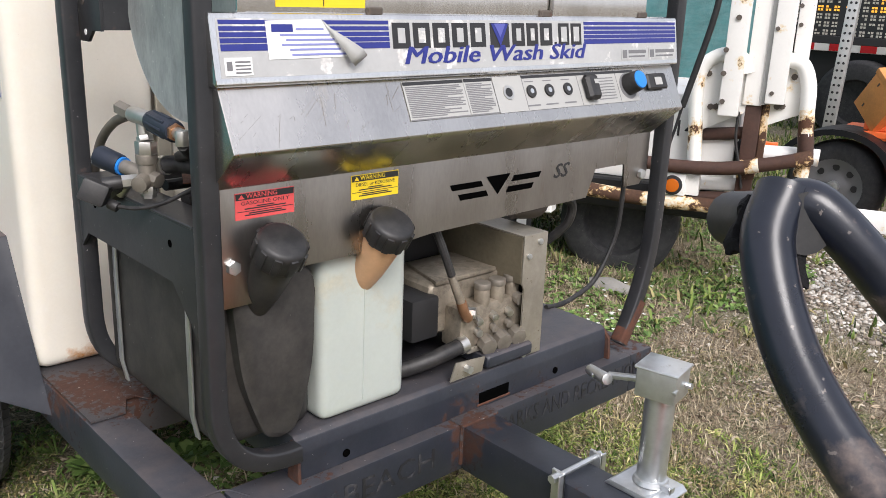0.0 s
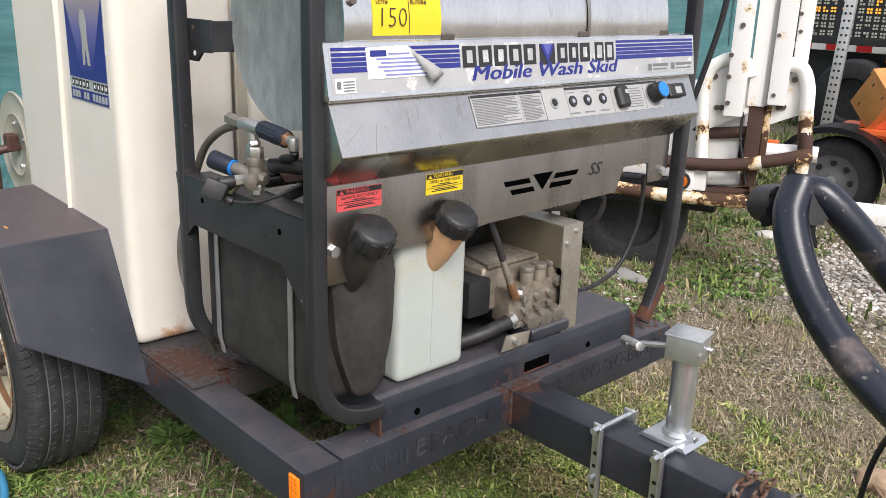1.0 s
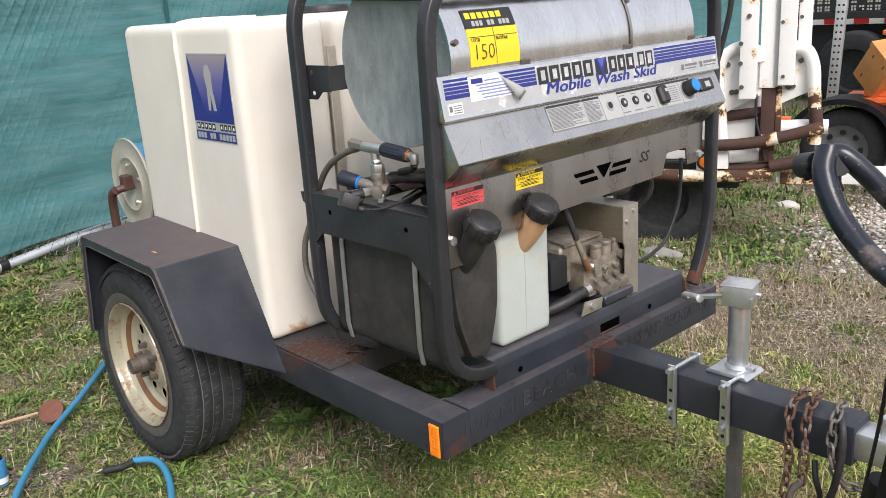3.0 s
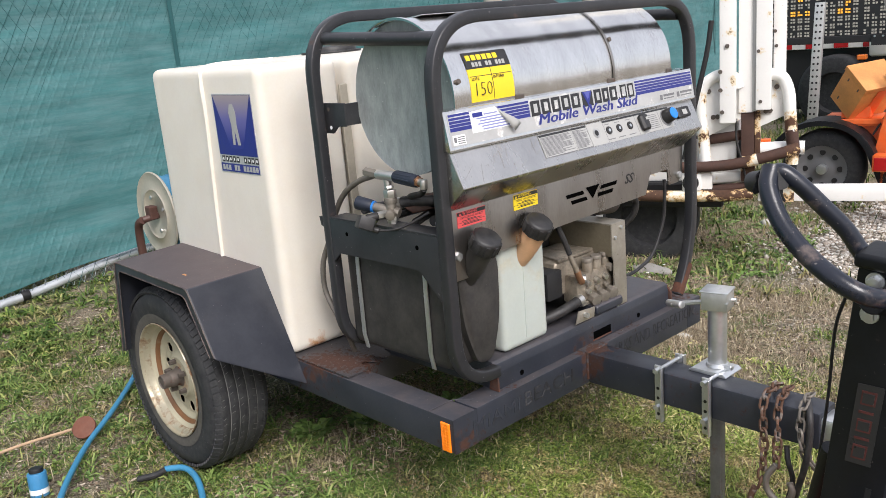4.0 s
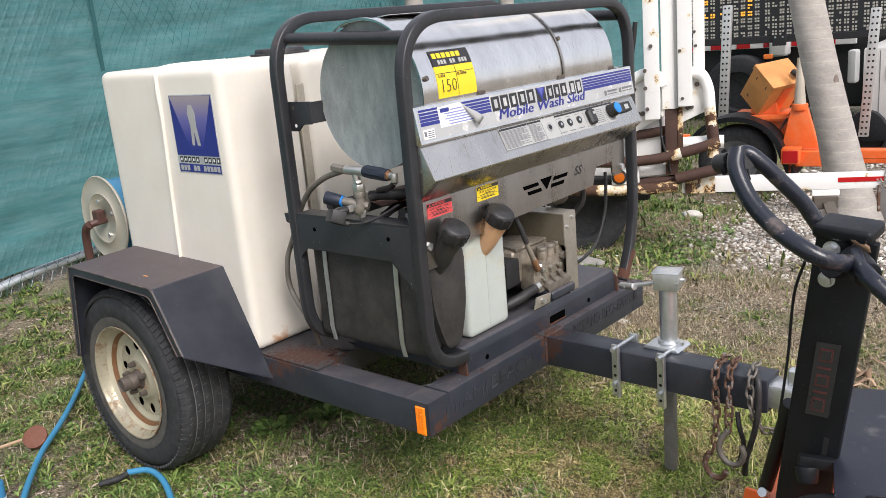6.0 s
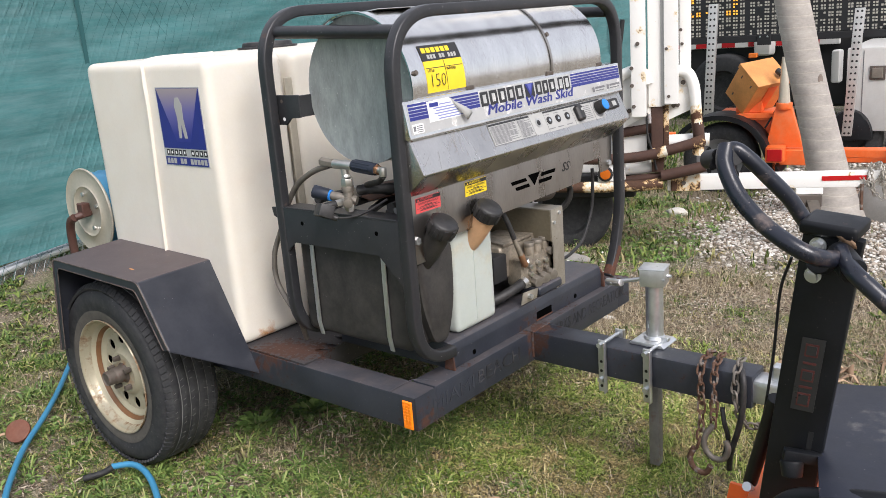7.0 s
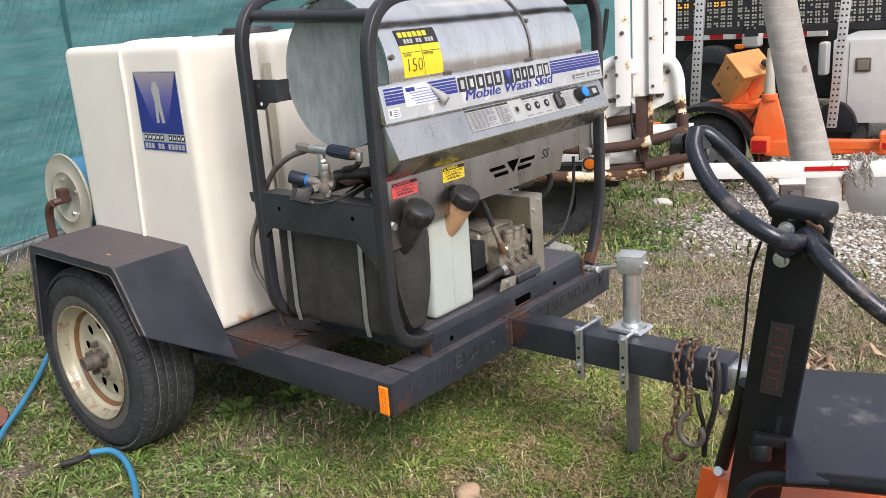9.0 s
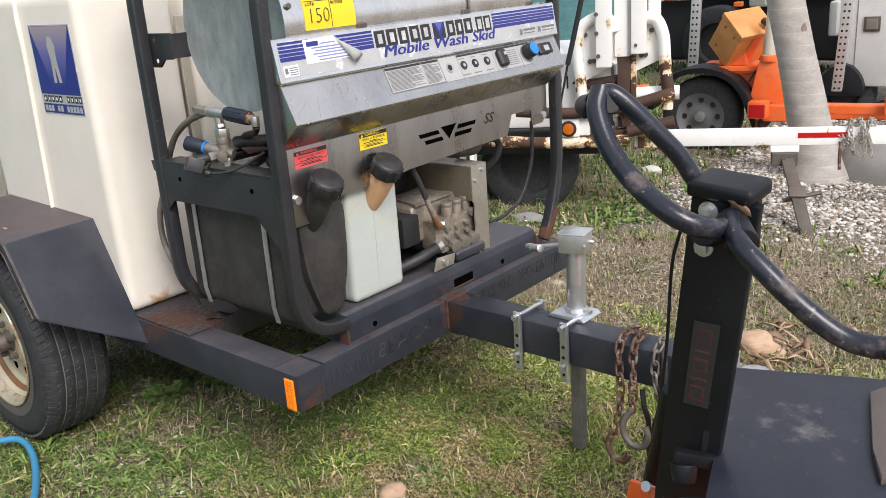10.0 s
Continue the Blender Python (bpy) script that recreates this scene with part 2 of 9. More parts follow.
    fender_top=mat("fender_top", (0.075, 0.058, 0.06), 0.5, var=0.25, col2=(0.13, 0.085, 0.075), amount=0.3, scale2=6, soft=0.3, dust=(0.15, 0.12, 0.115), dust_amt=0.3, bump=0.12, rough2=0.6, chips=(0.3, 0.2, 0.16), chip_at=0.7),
    orange_ref=mat("orange_reflector", (0.95, 0.25, 0.01), 0.25, var=0.12, scale=60, bump=0.1),
    red_label=mat("red_label", (0.68, 0.09, 0.09), 0.45, var=0.08, bump=0.0),
    yellow_label=mat("yellow_label", (0.82, 0.6, 0.02), 0.45, var=0.06, bump=0.0),
    paper=mat("white_label", (0.78, 0.78, 0.77), 0.5, var=0.05, bump=0.02),
    grey_label=mat("grey_label", (0.38, 0.38, 0.365), 0.45, var=0.08, bump=0.0),
    ink=mat("black_ink", (0.02, 0.02, 0.022), 0.5, var=0.1, bump=0.0),
    ink_worn=mat("worn_stencil", (0.014, 0.014, 0.016), 0.6, var=0.2, bump=0.0, col2=(0.05, 0.05, 0.056), amount=0.52, scale2=26, soft=0.1),
    ink_faint=mat("faint_stencil", (0.016, 0.017, 0.02), 0.55, var=0.2, bump=0.0, col2=(0.024, 0.028, 0.037), amount=0.75, scale2=22, soft=0.12),
    side_dust=mat("dusty_sidewall", (0.085, 0.078, 0.068), 0.85, var=0.4, scale=22, bump=0.1, col2=(0.03, 0.03, 0.031), amount=0.4, scale2=12, soft=0.2),
    # guard side: olive-brown grime, darkened further to paint in its shading
    guard_grime_shade=mat("grimy_shaded_guard_side", (0.19, 0.165, 0.115), 0.5, 0.4, var=0.4, scale=9, bump=0.15, col2=(0.1, 0.085, 0.065), amount=0.4, scale2=9, soft=0.3),
    grime=mat("dark_scratch", (0.26, 0.24, 0.22), 0.6, 0.3, var=0.2, bump=0.0),
    ink_grey=mat("grey_ink", (0.16, 0.16, 0.165), 0.5, var=0.1, bump=0.0),
    blue_ink=mat("blue_ink", (0.02, 0.028, 0.2), 0.42, var=0.15, scale=30, bump=0.0),
    blue_light=mat("pale_blue_ink", (0.22, 0.24, 0.5), 0.45, var=0.1, bump=0.0),
    blue_mid=mat("mid_blue_ink", (0.09, 0.1, 0.36), 0.45, var=0.1, bump=0.0),
    blue_knob=mat("blue_plastic", (0.015, 0.2, 0.62), 0.4, var=0.1, bump=0.05),
    navy=mat("navy_grip", (0.012, 0.017, 0.03), 0.5, var=0.25, scale=30, bump=0.1),
    brass=mat("dull_brass", (0.25, 0.225, 0.19), 0.55, 0.6, var=0.25, scale=40, bump=0.1),
    chrome=mat("fitting_chrome", (0.55, 0.54, 0.51), 0.33, 0.9, var=0.15, scale=40, bump=0.04),
    pump=mat("pump_alloy", (0.27, 0.235, 0.185), 0.5, 0.5, var=0.55, scale=22, bump=0.2, col2=(0.09, 0.07, 0.05), amount=0.42, scale2=18, soft=0.2),
    guard=mat("belt_guard", (0.38, 0.35, 0.295), 0.45, 0.65, var=0.3, scale=9, bump=0.14, chips=(0.2, 0.16, 0.11), chip_at=0.68, col2=(0.24, 0.19, 0.13), amount=0.32, scale2=10, soft=0.3),
    copper=mat("copper_fitting", (0.33, 0.18, 0.1), 0.4, 0.7, var=0.2, scale=30),
    dark=mat("engine_dark", (0.012, 0.012, 0.013), 0.6, var=0.3, scale=20, bump=0.2),
    blue_hose=mat("blue_hose", (0.05, 0.23, 0.4), 0.4, var=0.12, scale=12, bump=0.05),
    reel=mat("cream_reel", (0.5, 0.455, 0.37), 0.32, 0.25, var=0.2, scale=8, bump=0.03),
    red_oxide=mat("red_oxide_bracket", (0.075, 0.035, 0.027), 0.5, var=0.25, scale=20, bump=0.1),
    white_paint=mat("white_paint_rusting", (0.83, 0.82, 0.79), 0.42, var=0.06, scale=5, bump=0.08, col2=(0.14, 0.06, 0.025), amount=0.14, scale2=9, soft=0.03, halo=(0.76, 0.6, 0.34), chips=(0.35, 0.2, 0.12), chip_at=0.73),
    white_rust=mat("white_paint_badly_rusted", (0.74, 0.7, 0.6), 0.45, var=0.1, scale=5, bump=0.2, col2=(0.075, 0.036, 0.02), amount=0.5, scale2=8, soft=0.03, halo=(0.66, 0.4, 0.13)),
    white_rusty_tube=mat("white_tube_rusting", (0.83, 0.82, 0.78), 0.42, var=0.08, scale=5, bump=0.1, col2=(0.09, 0.04, 0.02), amount=0.26, scale2=7, soft=0.03, halo=(0.7, 0.48, 0.2)),
    scar=mat("bark_scar", (0.17, 0.135, 0.115), 0.9, var=0.4, scale=30, bump=0.4),
    handle_paint=mat("scuffed_handle_paint", (0.01, 0.0125, 0.021), 0.3, var=0.5, scale=14, bump=0.08, rvar=0.16, col2=(0.13, 0.1, 0.088), amount=0.4, scale2=19, soft=0.16, rough2=0.6, chips=(0.15, 0.13, 0.12), chip_at=0.67),
    foam=mat("torn_foam", (0.012, 0.012, 0.013), 0.95, var=0.5, scale=60, bump=0.9, bscale=220, spec=0.2),
    film=mat("clear_film", (0.03, 0.03, 0.032), 0.3, var=0.2, bump=0.0),
    brown_tube=mat("rusted_tube", (0.062, 0.03, 0.021), 0.75, var=0.5, scale=12, bump=0.35, col2=(0.62, 0.42, 0.2), amount=0.1, scale2=9, soft=0.04),
    orange_paint=mat("orange_paint", (0.78, 0.13, 0.02), 0.42, var=0.14, scale=6, bump=0.05, dust=(0.6, 0.35, 0.2), dust_amt=0.25),
    orange_faded=mat("faded_orange_paint", (0.6, 0.26, 0.075), 0.5, var=0.3, scale=8, bump=0.05, col2=(0.3, 0.15, 0.06), amount=0.12, scale2=16),
    red_lens=mat("red_lens", (0.45, 0.012, 0.015), 0.15, var=0.15, bump=0.05),
    amber_lens=mat("amber_lens", (0.5, 0.12, 0.012), 0.15, var=0.1, bump=0.05),
    led_dark=mat("board_face", (0.012, 0.013, 0.014), 0.55, var=0.2, bump=0.0),
    led_dot=mat("led_dot", (0.4, 0.38, 0.33), 0.5, var=0.3, scale=40, bump=0.0),
    led_amber=mat("led_amber", (0.85, 0.42, 0.05), 0.4, var=0.1, bump=0.0, emit=((1.0, 0.42, 0.04), 0.5)),
    # dusty white, greyed so the service body's shade is in the colour
    box_shaded=mat("shaded_white_panel", (0.6, 0.595, 0.57), 0.5, var=0.1, scale=4, bump=0.05, dust=(0.4, 0.38, 0.34), dust_amt=0.3),
    box_white=mat("truck_box_white", (0.72, 0.72, 0.7), 0.4, var=0.06, scale=3, bump=0.03, dust=(0.5, 0.46, 0.4), dust_amt=0.2),
    leg_steel=mat("weathered_leg_steel", (0.1, 0.085, 0.07), 0.7, 0.2, var=0.4, scale=14, bump=0.2, col2=(0.13, 0.06, 0.035), amount=0.35, scale2=12, soft=0.15),
    alu=mat("perforated_aluminium", (0.6, 0.6, 0.58), 0.4, 0.7, var=0.15, scale=20),
    palm=mat("palm_bark", (0.34, 0.315, 0.285), 0.85, var=0.35, scale=7, bump=0.6, bscale=45, stretch=(1, 1, 2.2), col2=(0.2, 0.18, 0.14), amount=0.22, scale2=9, soft=0.15),
    concrete=mat("concrete", (0.27, 0.26, 0.24), 0.9, var=0.25, scale=8, bump=0.4),
    stone=mat("pale_stone", (0.55, 0.53, 0.48), 0.9, var=0.25, scale=12, bump=0.4),
    mesh=mat("green_screen", (0.045, 0.155, 0.16), 0.7, var=0.35, scale=3.0, bump=0.5, bscale=45, stretch=(0.5, 0.5, 4.0), dust=(0.15, 0.25, 0.26), dust_amt=0.5, dent=0.35, dscale=7),
    mesh_seam=mat("green_screen_seam", (0.016, 0.085, 0.09), 0.75, var=0.2, bump=0.1),
    wire=mat("chain_link", (0.35, 0.37, 0.37), 0.4, 0.8, var=0.2),
    pvc=mat("galvanised_pipe", (0.55, 0.58, 0.6), 0.42, 0.5, var=0.15, scale=12),
    chain=mat("rusty_chain", (0.13, 0.07, 0.045), 0.75, 0.3, var=0.5, scale=30, bump=0.3, col2=(0.2, 0.175, 0.155), amount=0.45, scale2=30),
    terracotta=mat("terracotta", (0.15, 0.052, 0.03), 0.75, var=0.3, scale=18, bump=0.15, dust=(0.2, 0.13, 0.09), dust_amt=0.3),
    tow_zinc=mat("dull_zinc_chain", (0.42, 0.39, 0.34), 0.5, 0.6, var=0.3, scale=30, col2=(0.2, 0.11, 0.06), amount=0.3, scale2=20, soft=0.15),
    chain_pale=mat("grey_chain", (0.2, 0.18, 0.155), 0.6, 0.5, var=0.3, scale=30),
    leaf_dry=mat("dry_leaf", (0.22, 0.14, 0.085), 0.7, var=0.3, scale=40, bump=0.2),
    husk=mat("coconut_husk", (0.45, 0.31, 0.2), 0.85, var=0.35, scale=20, bump=0.4, stretch=(1, 1, 4)),
    cyan=mat("blue_can", (0.05, 0.22, 0.42), 0.35, var=0.15, scale=40, bump=0.03),
)


def fading_ink():
    """Printed ink that runs from pale grey at the head of a decal to blue at its foot."""
    m = bpy.data.materials.new("fading_blue_print")
    m.use_nodes = True
    nt = m.node_tree
    b = nt.nodes["Principled BSDF"]
    g = nt.nodes.new("ShaderNodeNewGeometry")
    sp = nt.nodes.new("ShaderNodeSeparateXYZ")
    nt.links.new(g.outputs["Position"], sp.inputs[0])
    mr = nt.nodes.new("ShaderNodeMapRange")
    mr.inputs["From Min"].default_value, mr.inputs["From Max"].default_value = 1.15, 1.3
    nt.links.new(sp.outputs[2], mr.inputs[0])
    r = nt.nodes.new("ShaderNodeValToRGB")
    e = r.color_ramp.elements
    e[0].position, e[0].color = 0.0, (0.028, 0.034, 0.22, 1)
    e[1].position, e[1].color = 1.0, (0.34, 0.29, 0.29, 1)
    k = e.new(0.5)
    k.color = (0.13, 0.12, 0.33, 1)
    nt.links.new(mr.outputs[0], r.inputs[0])
    nt.links.new(r.outputs[0], b.inputs["Base Color"])
    b.inputs["Roughness"].default_value = 0.35
    return m


M["fading_ink"] = fading_ink()


def ringed_bark():
    """Adds leaf-scar rings, thin and wavering, to the palm's bark."""
    nt = M["palm"].node_tree
    ln = nt.links.new
    b = nt.nodes["Principled BSDF"]
    old = b.inputs["Base Color"].links[0].from_socket
    geo = nt.nodes.new("ShaderNodeNewGeometry")
    wv = nd(nt, "ShaderNodeTexWave", Scale=4.6, Distortion=1.1, Detail=4.0)
    wv.inputs["Detail Scale"].default_value = 1.6
    wv.bands_direction, wv.wave_profile = "Z", "SAW"
    ln(geo.outputs["Position"], wv.inputs["Vector"])
    rp = nt.nodes.new("ShaderNodeValToRGB")
    e = rp.color_ramp.elements
    e[0].position, e[0].color = 0.0, (0.94, 0.935, 0.93, 1)
    e[1].position, e[1].color = 0.8, (1.0, 1.0, 1.0, 1)
    for pos, c in ((0.9, 1.05), (0.95, 1.5), (1.0, 0.85)):
        k = e.new(pos)
        k.color = (c, c * 0.97, c * 0.92, 1)
    ln(wv.outputs["Fac"], rp.inputs[0])
    mx = nt.nodes.new("ShaderNodeMix")
    mx.data_type, mx.blend_type = "RGBA", "MULTIPLY"
    mx.inputs["Factor"].default_value = 0.5
    ln(old, mx.inputs["A"])
    ln(rp.outputs[0], mx.inputs["B"])
    ln(mx.outputs["Result"], b.inputs["Base Color"])


ringed_bark()


def quilted_screen():
    """Presses the diamonds of the wire behind it softly into the fence fabric."""
    nt = M["mesh"].node_tree
    ln = nt.links.new
    b = nt.nodes["Principled BSDF"]
    tc = nt.nodes.new("ShaderNodeTexCoord")
    sp = nt.nodes.new("ShaderNodeSeparateXYZ")
    ln(tc.outputs["Object"], sp.inputs[0])

    def op(kind, a, c):
        n = nt.nodes.new("ShaderNodeMath")
        n.operation = kind
        for k, v in enumerate((a, c)):
            if isinstance(v, (int, float)):
                n.inputs[k].default_value = v
            else:
                ln(v, n.inputs[k])
        return n.outputs[0]
    u, v = op("MULTIPLY", sp.outputs[0], 50.7), op("MULTIPLY", sp.outputs[2], 32.4)
    ridge = op("MAXIMUM", op("POWER", op("ABSOLUTE", op("SINE", op("ADD", u, v), 0), 0), 6.0), op("POWER", op("ABSOLUTE", op("SINE", op("SUBTRACT", u, v), 0), 0), 6.0))
    n = nd(nt, "ShaderNodeTexNoise", Scale=1.6, Detail=4.0, Roughness=0.6)
    ln(tc.outputs["Object"], n.inputs["Vector"])
    press = nt.nodes.new("ShaderNodeMapRange")
    press.inputs["From Min"].default_value, press.inputs["From Max"].default_value = 0.4, 0.62
    ln(n.outputs[0], press.inputs[0])
    bp = nt.nodes.new("ShaderNodeBump")
    bp.inputs["Strength"].default_value, bp.inputs["Distance"].default_value = 0.3, 0.01
    ln(op("MULTIPLY", ridge, press.outputs[0]), bp.inputs["Height"])
    ln(b.inputs["Normal"].links[0].from_socket, bp.inputs["Normal"])
    ln(bp.outputs[0], b.inputs["Normal"])


quilted_screen()


# ---- mesh helpers ----
def box(bm, lo, hi, bevel=0.0, seg=1, m=None):
    c = [(a + b) / 2 for a, b in zip(lo, hi)]
    s = [abs(b - a) for a, b in zip(lo, hi)]
    t = Matrix.Translation(c) @ Matrix.Diagonal((*s, 1))
    g = bmesh.ops.create_cube(bm, size=1, matrix=(m @ t) if m else t)
    if bevel:
        es = {e for v in g["verts"] for e in v.link_edges}
        bmesh.ops.bevel(bm, geom=list(es), offset=bevel, segments=seg, profile=0.6, affect="EDGES", clamp_overlap=True)
    return bm


def cyl(bm, a, b, r, seg=16, r2=None, bevel=0.0):
    a, b = Vector(a), Vector(b)
    d = b - a
    t = Matrix.Translation((a + b) / 2) @ d.to_track_quat("Z", "Y").to_matrix().to_4x4()
    g = bmesh.ops.create_cone(bm, cap_ends=True, segments=seg, radius1=r, radius2=r if r2 is None else r2, depth=d.length, matrix=t)
    if bevel:
        caps = [f for f in {f for v in g["verts"] for f in v.link_faces} if len(f.verts) > 4]
        es = {e for f in caps for e in f.edges}
        bmesh.ops.bevel(bm, geom=list(es), offset=bevel, segments=2, profile=0.6, affect="EDGES", clamp_overlap=True)
    return bm


def smooth_path(pts, n=8):
    """A curve through the points."""
    p = [Vector(q) for q in pts]
    p = [p[0] * 2 - p[1]] + p + [p[-1] * 2 - p[-2]]
    out = []
    for i in range(1, len(p) - 2):
        for k in range(n):
            t = k / n
            a, b, c, d = p[i - 1], p[i], p[i + 1], p[i + 2]
            out.append(0.5 * (2 * b + (c - a) * t + (2 * a - 5 * b + 4 * c - d) * t * t + (3 * b - a - 3 * c + d) * t ** 3))
    return out + [p[-2]]


def rounded(pts, radius, n=6):
    """A polyline whose inner corners are rounded by arcs."""
    p = [Vector(q) for q in pts]
    out = [p[0]]
    for i, (a, b, c) in enumerate(zip(p, p[1:], p[2:])):
        u, v = (a - b).normalized(), (c - b).normalized()
        r = min(radius, (a - b).length * (0.95 if i == 0 else 0.49), (c - b).length * (0.95 if i == len(p) - 3 else 0.49))
        for k in range(n + 1):
            t = k / n
            out.append((b + u * r) * (1 - t) ** 2 + b * 2 * t * (1 - t) + (b + v * r) * t * t)
    return out + [p[-1]]


def rounded2(poly, radius, n=5):
    """A closed flat outline with rounded corners."""
    p = [Vector((*q, 0)) for q in poly]
    out = []
    for a, b, c in zip(p[-1:] + p[:-1], p, p[1:] + p[:1]):
        u, v = (a - b).normalized(), (c - b).normalized()
        r = min(radius, (a - b).length * 0.45, (c - b).length * 0.45)
        for k in range(n + 1):
            t = k / n
            q = (b + u * r) * (1 - t) ** 2 + b * 2 * t * (1 - t) + (b + v * r) * t * t
            out.append((q.x, q.y))
    return out


def sweep(bm, pts, prof, closed=False, up=(0, 0, 1), cap=True):
    """Sweeps a flat profile [(u, v)] along a path."""
    p = [Vector(q) for q in pts]
    n = len(p)
    rings, nrm = [], None
    for i in range(n):
        t = ((p[(i + 1) % n] - p[i - 1]) if closed else (p[min(i + 1, n - 1)] - p[max(i - 1, 0)])).normalized()
        if nrm is None:
            nrm = Vector(up)
            if abs(nrm.dot(t)) > 0.95:
                nrm = Vector((1, 0, 0))
        nrm = (nrm - t * nrm.dot(t)).normalized()
        bi = t.cross(nrm)
        rings.append([bm.verts.new(p[i] + nrm * v + bi * u) for u, v in prof])
    m = len(prof)
    for i in range(n if closed else n - 1):
        a, b = rings[i], rings[(i + 1) % n]
        for k in range(m):
            bm.faces.new((a[k], a[(k + 1) % m], b[(k + 1) % m], b[k]))
    if cap and not closed:
        bm.faces.new(rings[0][::-1])
        bm.faces.new(rings[-1])
    return bm


def circle(r, n=12):
    return [(r * math.cos(2 * math.pi * k / n), r * math.sin(2 * math.pi * k / n)) for k in range(n)]


def rsquare(w, h, r=0.008):
    out = []
    for cx, cy, a0 in ((w / 2 - r, h / 2 - r, 0), (-w / 2 + r, h / 2 - r, 90), (-w / 2 + r, -h / 2 + r, 180), (w / 2 - r, -h / 2 + r, 270)):
        for k in range(3):
            a = radians(a0 + 45 * k)
            out.append((cx + r * math.cos(a), cy + r * math.sin(a)))
    return out


def tube(bm, pts, r, seg=12, smooth=8):
    return sweep(bm, smooth_path(pts, smooth) if smooth else pts, circle(r, seg))


def prism(bm, poly, axis, a, b, bevel=0.0):
    """Extrudes a polygon in the plane across an axis ('x': (y, z), 'y': (x, z), 'z': (x, y)) from a to b."""
    def at(u, v, w):
        return {"x": (w, u, v), "y": (u, w, v), "z": (u, v, w)}[axis]
    lo = [bm.verts.new(at(u, v, a)) for u, v in poly]
    hi = [bm.verts.new(at(u, v, b)) for u, v in poly]
    n = len(poly)
    fs = [bm.faces.new(lo), bm.faces.new(hi[::-1])] + [bm.faces.new((lo[k], hi[k], hi[(k + 1) % n], lo[(k + 1) % n])) for k in range(n)]
    if bevel:
        es = {e for f in fs for e in f.edges}
        bmesh.ops.bevel(bm, geom=list(es), offset=bevel, segments=2, profile=0.6, affect="EDGES", clamp_overlap=True)
    return bm


def lathe(bm, prof, m, seg=32, closed=False):
    """Turns a profile [(radius, height)] round the z axis of m."""
    rings = []
    for r, h in prof:
        rings.append([bm.verts.new(m @ Vector((r * math.cos(2 * math.pi * k / seg), r * math.sin(2 * math.pi * k / seg), h))) for k in range(seg)] if r > 1e-6 else [bm.verts.new(m @ Vector((0, 0, h)))])
    pairs = list(zip(rings, rings[1:])) + ([(rings[-1], rings[0])] if closed else [])
    for a, b in pairs:
        for k in range(seg):
            k2 = (k + 1) % seg
            if len(a) == 1:
                bm.faces.new((a[0], b[k], b[k2]))
            elif len(b) == 1:
                bm.faces.new((a[k], a[k2], b[0]))
            else:
                bm.faces.new((a[k], a[k2], b[k2], b[k]))
    return bm


def lettering(words, size, m, thick=0.0006, slant=0.0, width=None, bold=0.0):
    """Raised lettering, centred on m, as a bmesh."""
    cu = bpy.data.curves.new("lettering", "FONT")
    cu.body, cu.size, cu.extrude, cu.shear = words, size, thick, slant
    cu.align_x, cu.align_y, cu.resolution_u = "CENTER", "CENTER", 2
    cu.offset = bold
    ob = new("lettering", cu)
    me = bpy.data.meshes.new_from_object(ob.evaluated_get(bpy.context.evaluated_depsgraph_get()))
    bpy.data.objects.remove(ob)
    bm = bmesh.new()
    bm.from_mesh(me)
    if width and bm.verts:
        xs = [v.co.x for v in bm.verts]
        bmesh.ops.scale(bm, vec=(width / (max(xs) - min(xs)), 1, 1), verts=bm.verts)
    bmesh.ops.transform(bm, matrix=m, verts=bm.verts)
    return bm


OFFSET = {}


def thing(name, base, label, category, group="", m=None, kind=""):
    """A top-level thing: an Empty at its base. With m, its parts are given in m's own axes; else in the world's."""
    ob = new(name)
    ob.empty_display_size = 0.05
    if m:
        ob.matrix_world = m
        OFFSET[ob.name] = Vector((0, 0, 0))
    else:
        ob.location = base
        OFFSET[ob.name] = Vector(base)
    return tagged(ob, label, category, group, kind)


def part(name, bm, material, parent=None, label="", smooth=35, kind=""):
    """Links a bmesh as one mesh object, under its thing or part."""
    off = OFFSET.get(parent.name, Vector((0, 0, 0))) if parent else Vector((0, 0, 0))
    if off.length:
        bmesh.ops.translate(bm, vec=-off, verts=bm.verts)
    bmesh.ops.recalc_face_normals(bm, faces=bm.faces)
    me = bpy.data.meshes.new(name)
    bm.to_mesh(me)
    bm.free()
    if smooth:
        me.polygons.foreach_set("use_smooth", [True] * len(me.polygons))
        me.set_sharp_from_angle(angle=radians(smooth))
    me.materials.append(M[material] if isinstance(material, str) else material)
    ob = new(name, me)
    if parent:
        ob.parent = parent
    OFFSET[ob.name] = off
    return tagged(ob, label, kind=kind)


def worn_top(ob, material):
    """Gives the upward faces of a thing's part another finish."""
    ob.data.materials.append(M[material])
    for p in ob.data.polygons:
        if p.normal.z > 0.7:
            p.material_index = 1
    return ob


def nb():
    return bmesh.new()


# ---- ground ----
def ss(a, b, t):
    t = max(0.0, min(1.0, (t - a) / (b - a)))
    return t * t * (3 - 2 * t)


def ground_z(x, y):
    far = 0.013 * max(0, min(4, y - 1.2)) + 0.03 * max(0, min(1.5, x)) * ss(-3, 0.2, y)
    return far + 0.016 * noise.noise((x * 1.7, y * 1.7, 0)) + 0.006 * noise.noise((x * 7, y * 7, 3)) - 0.01


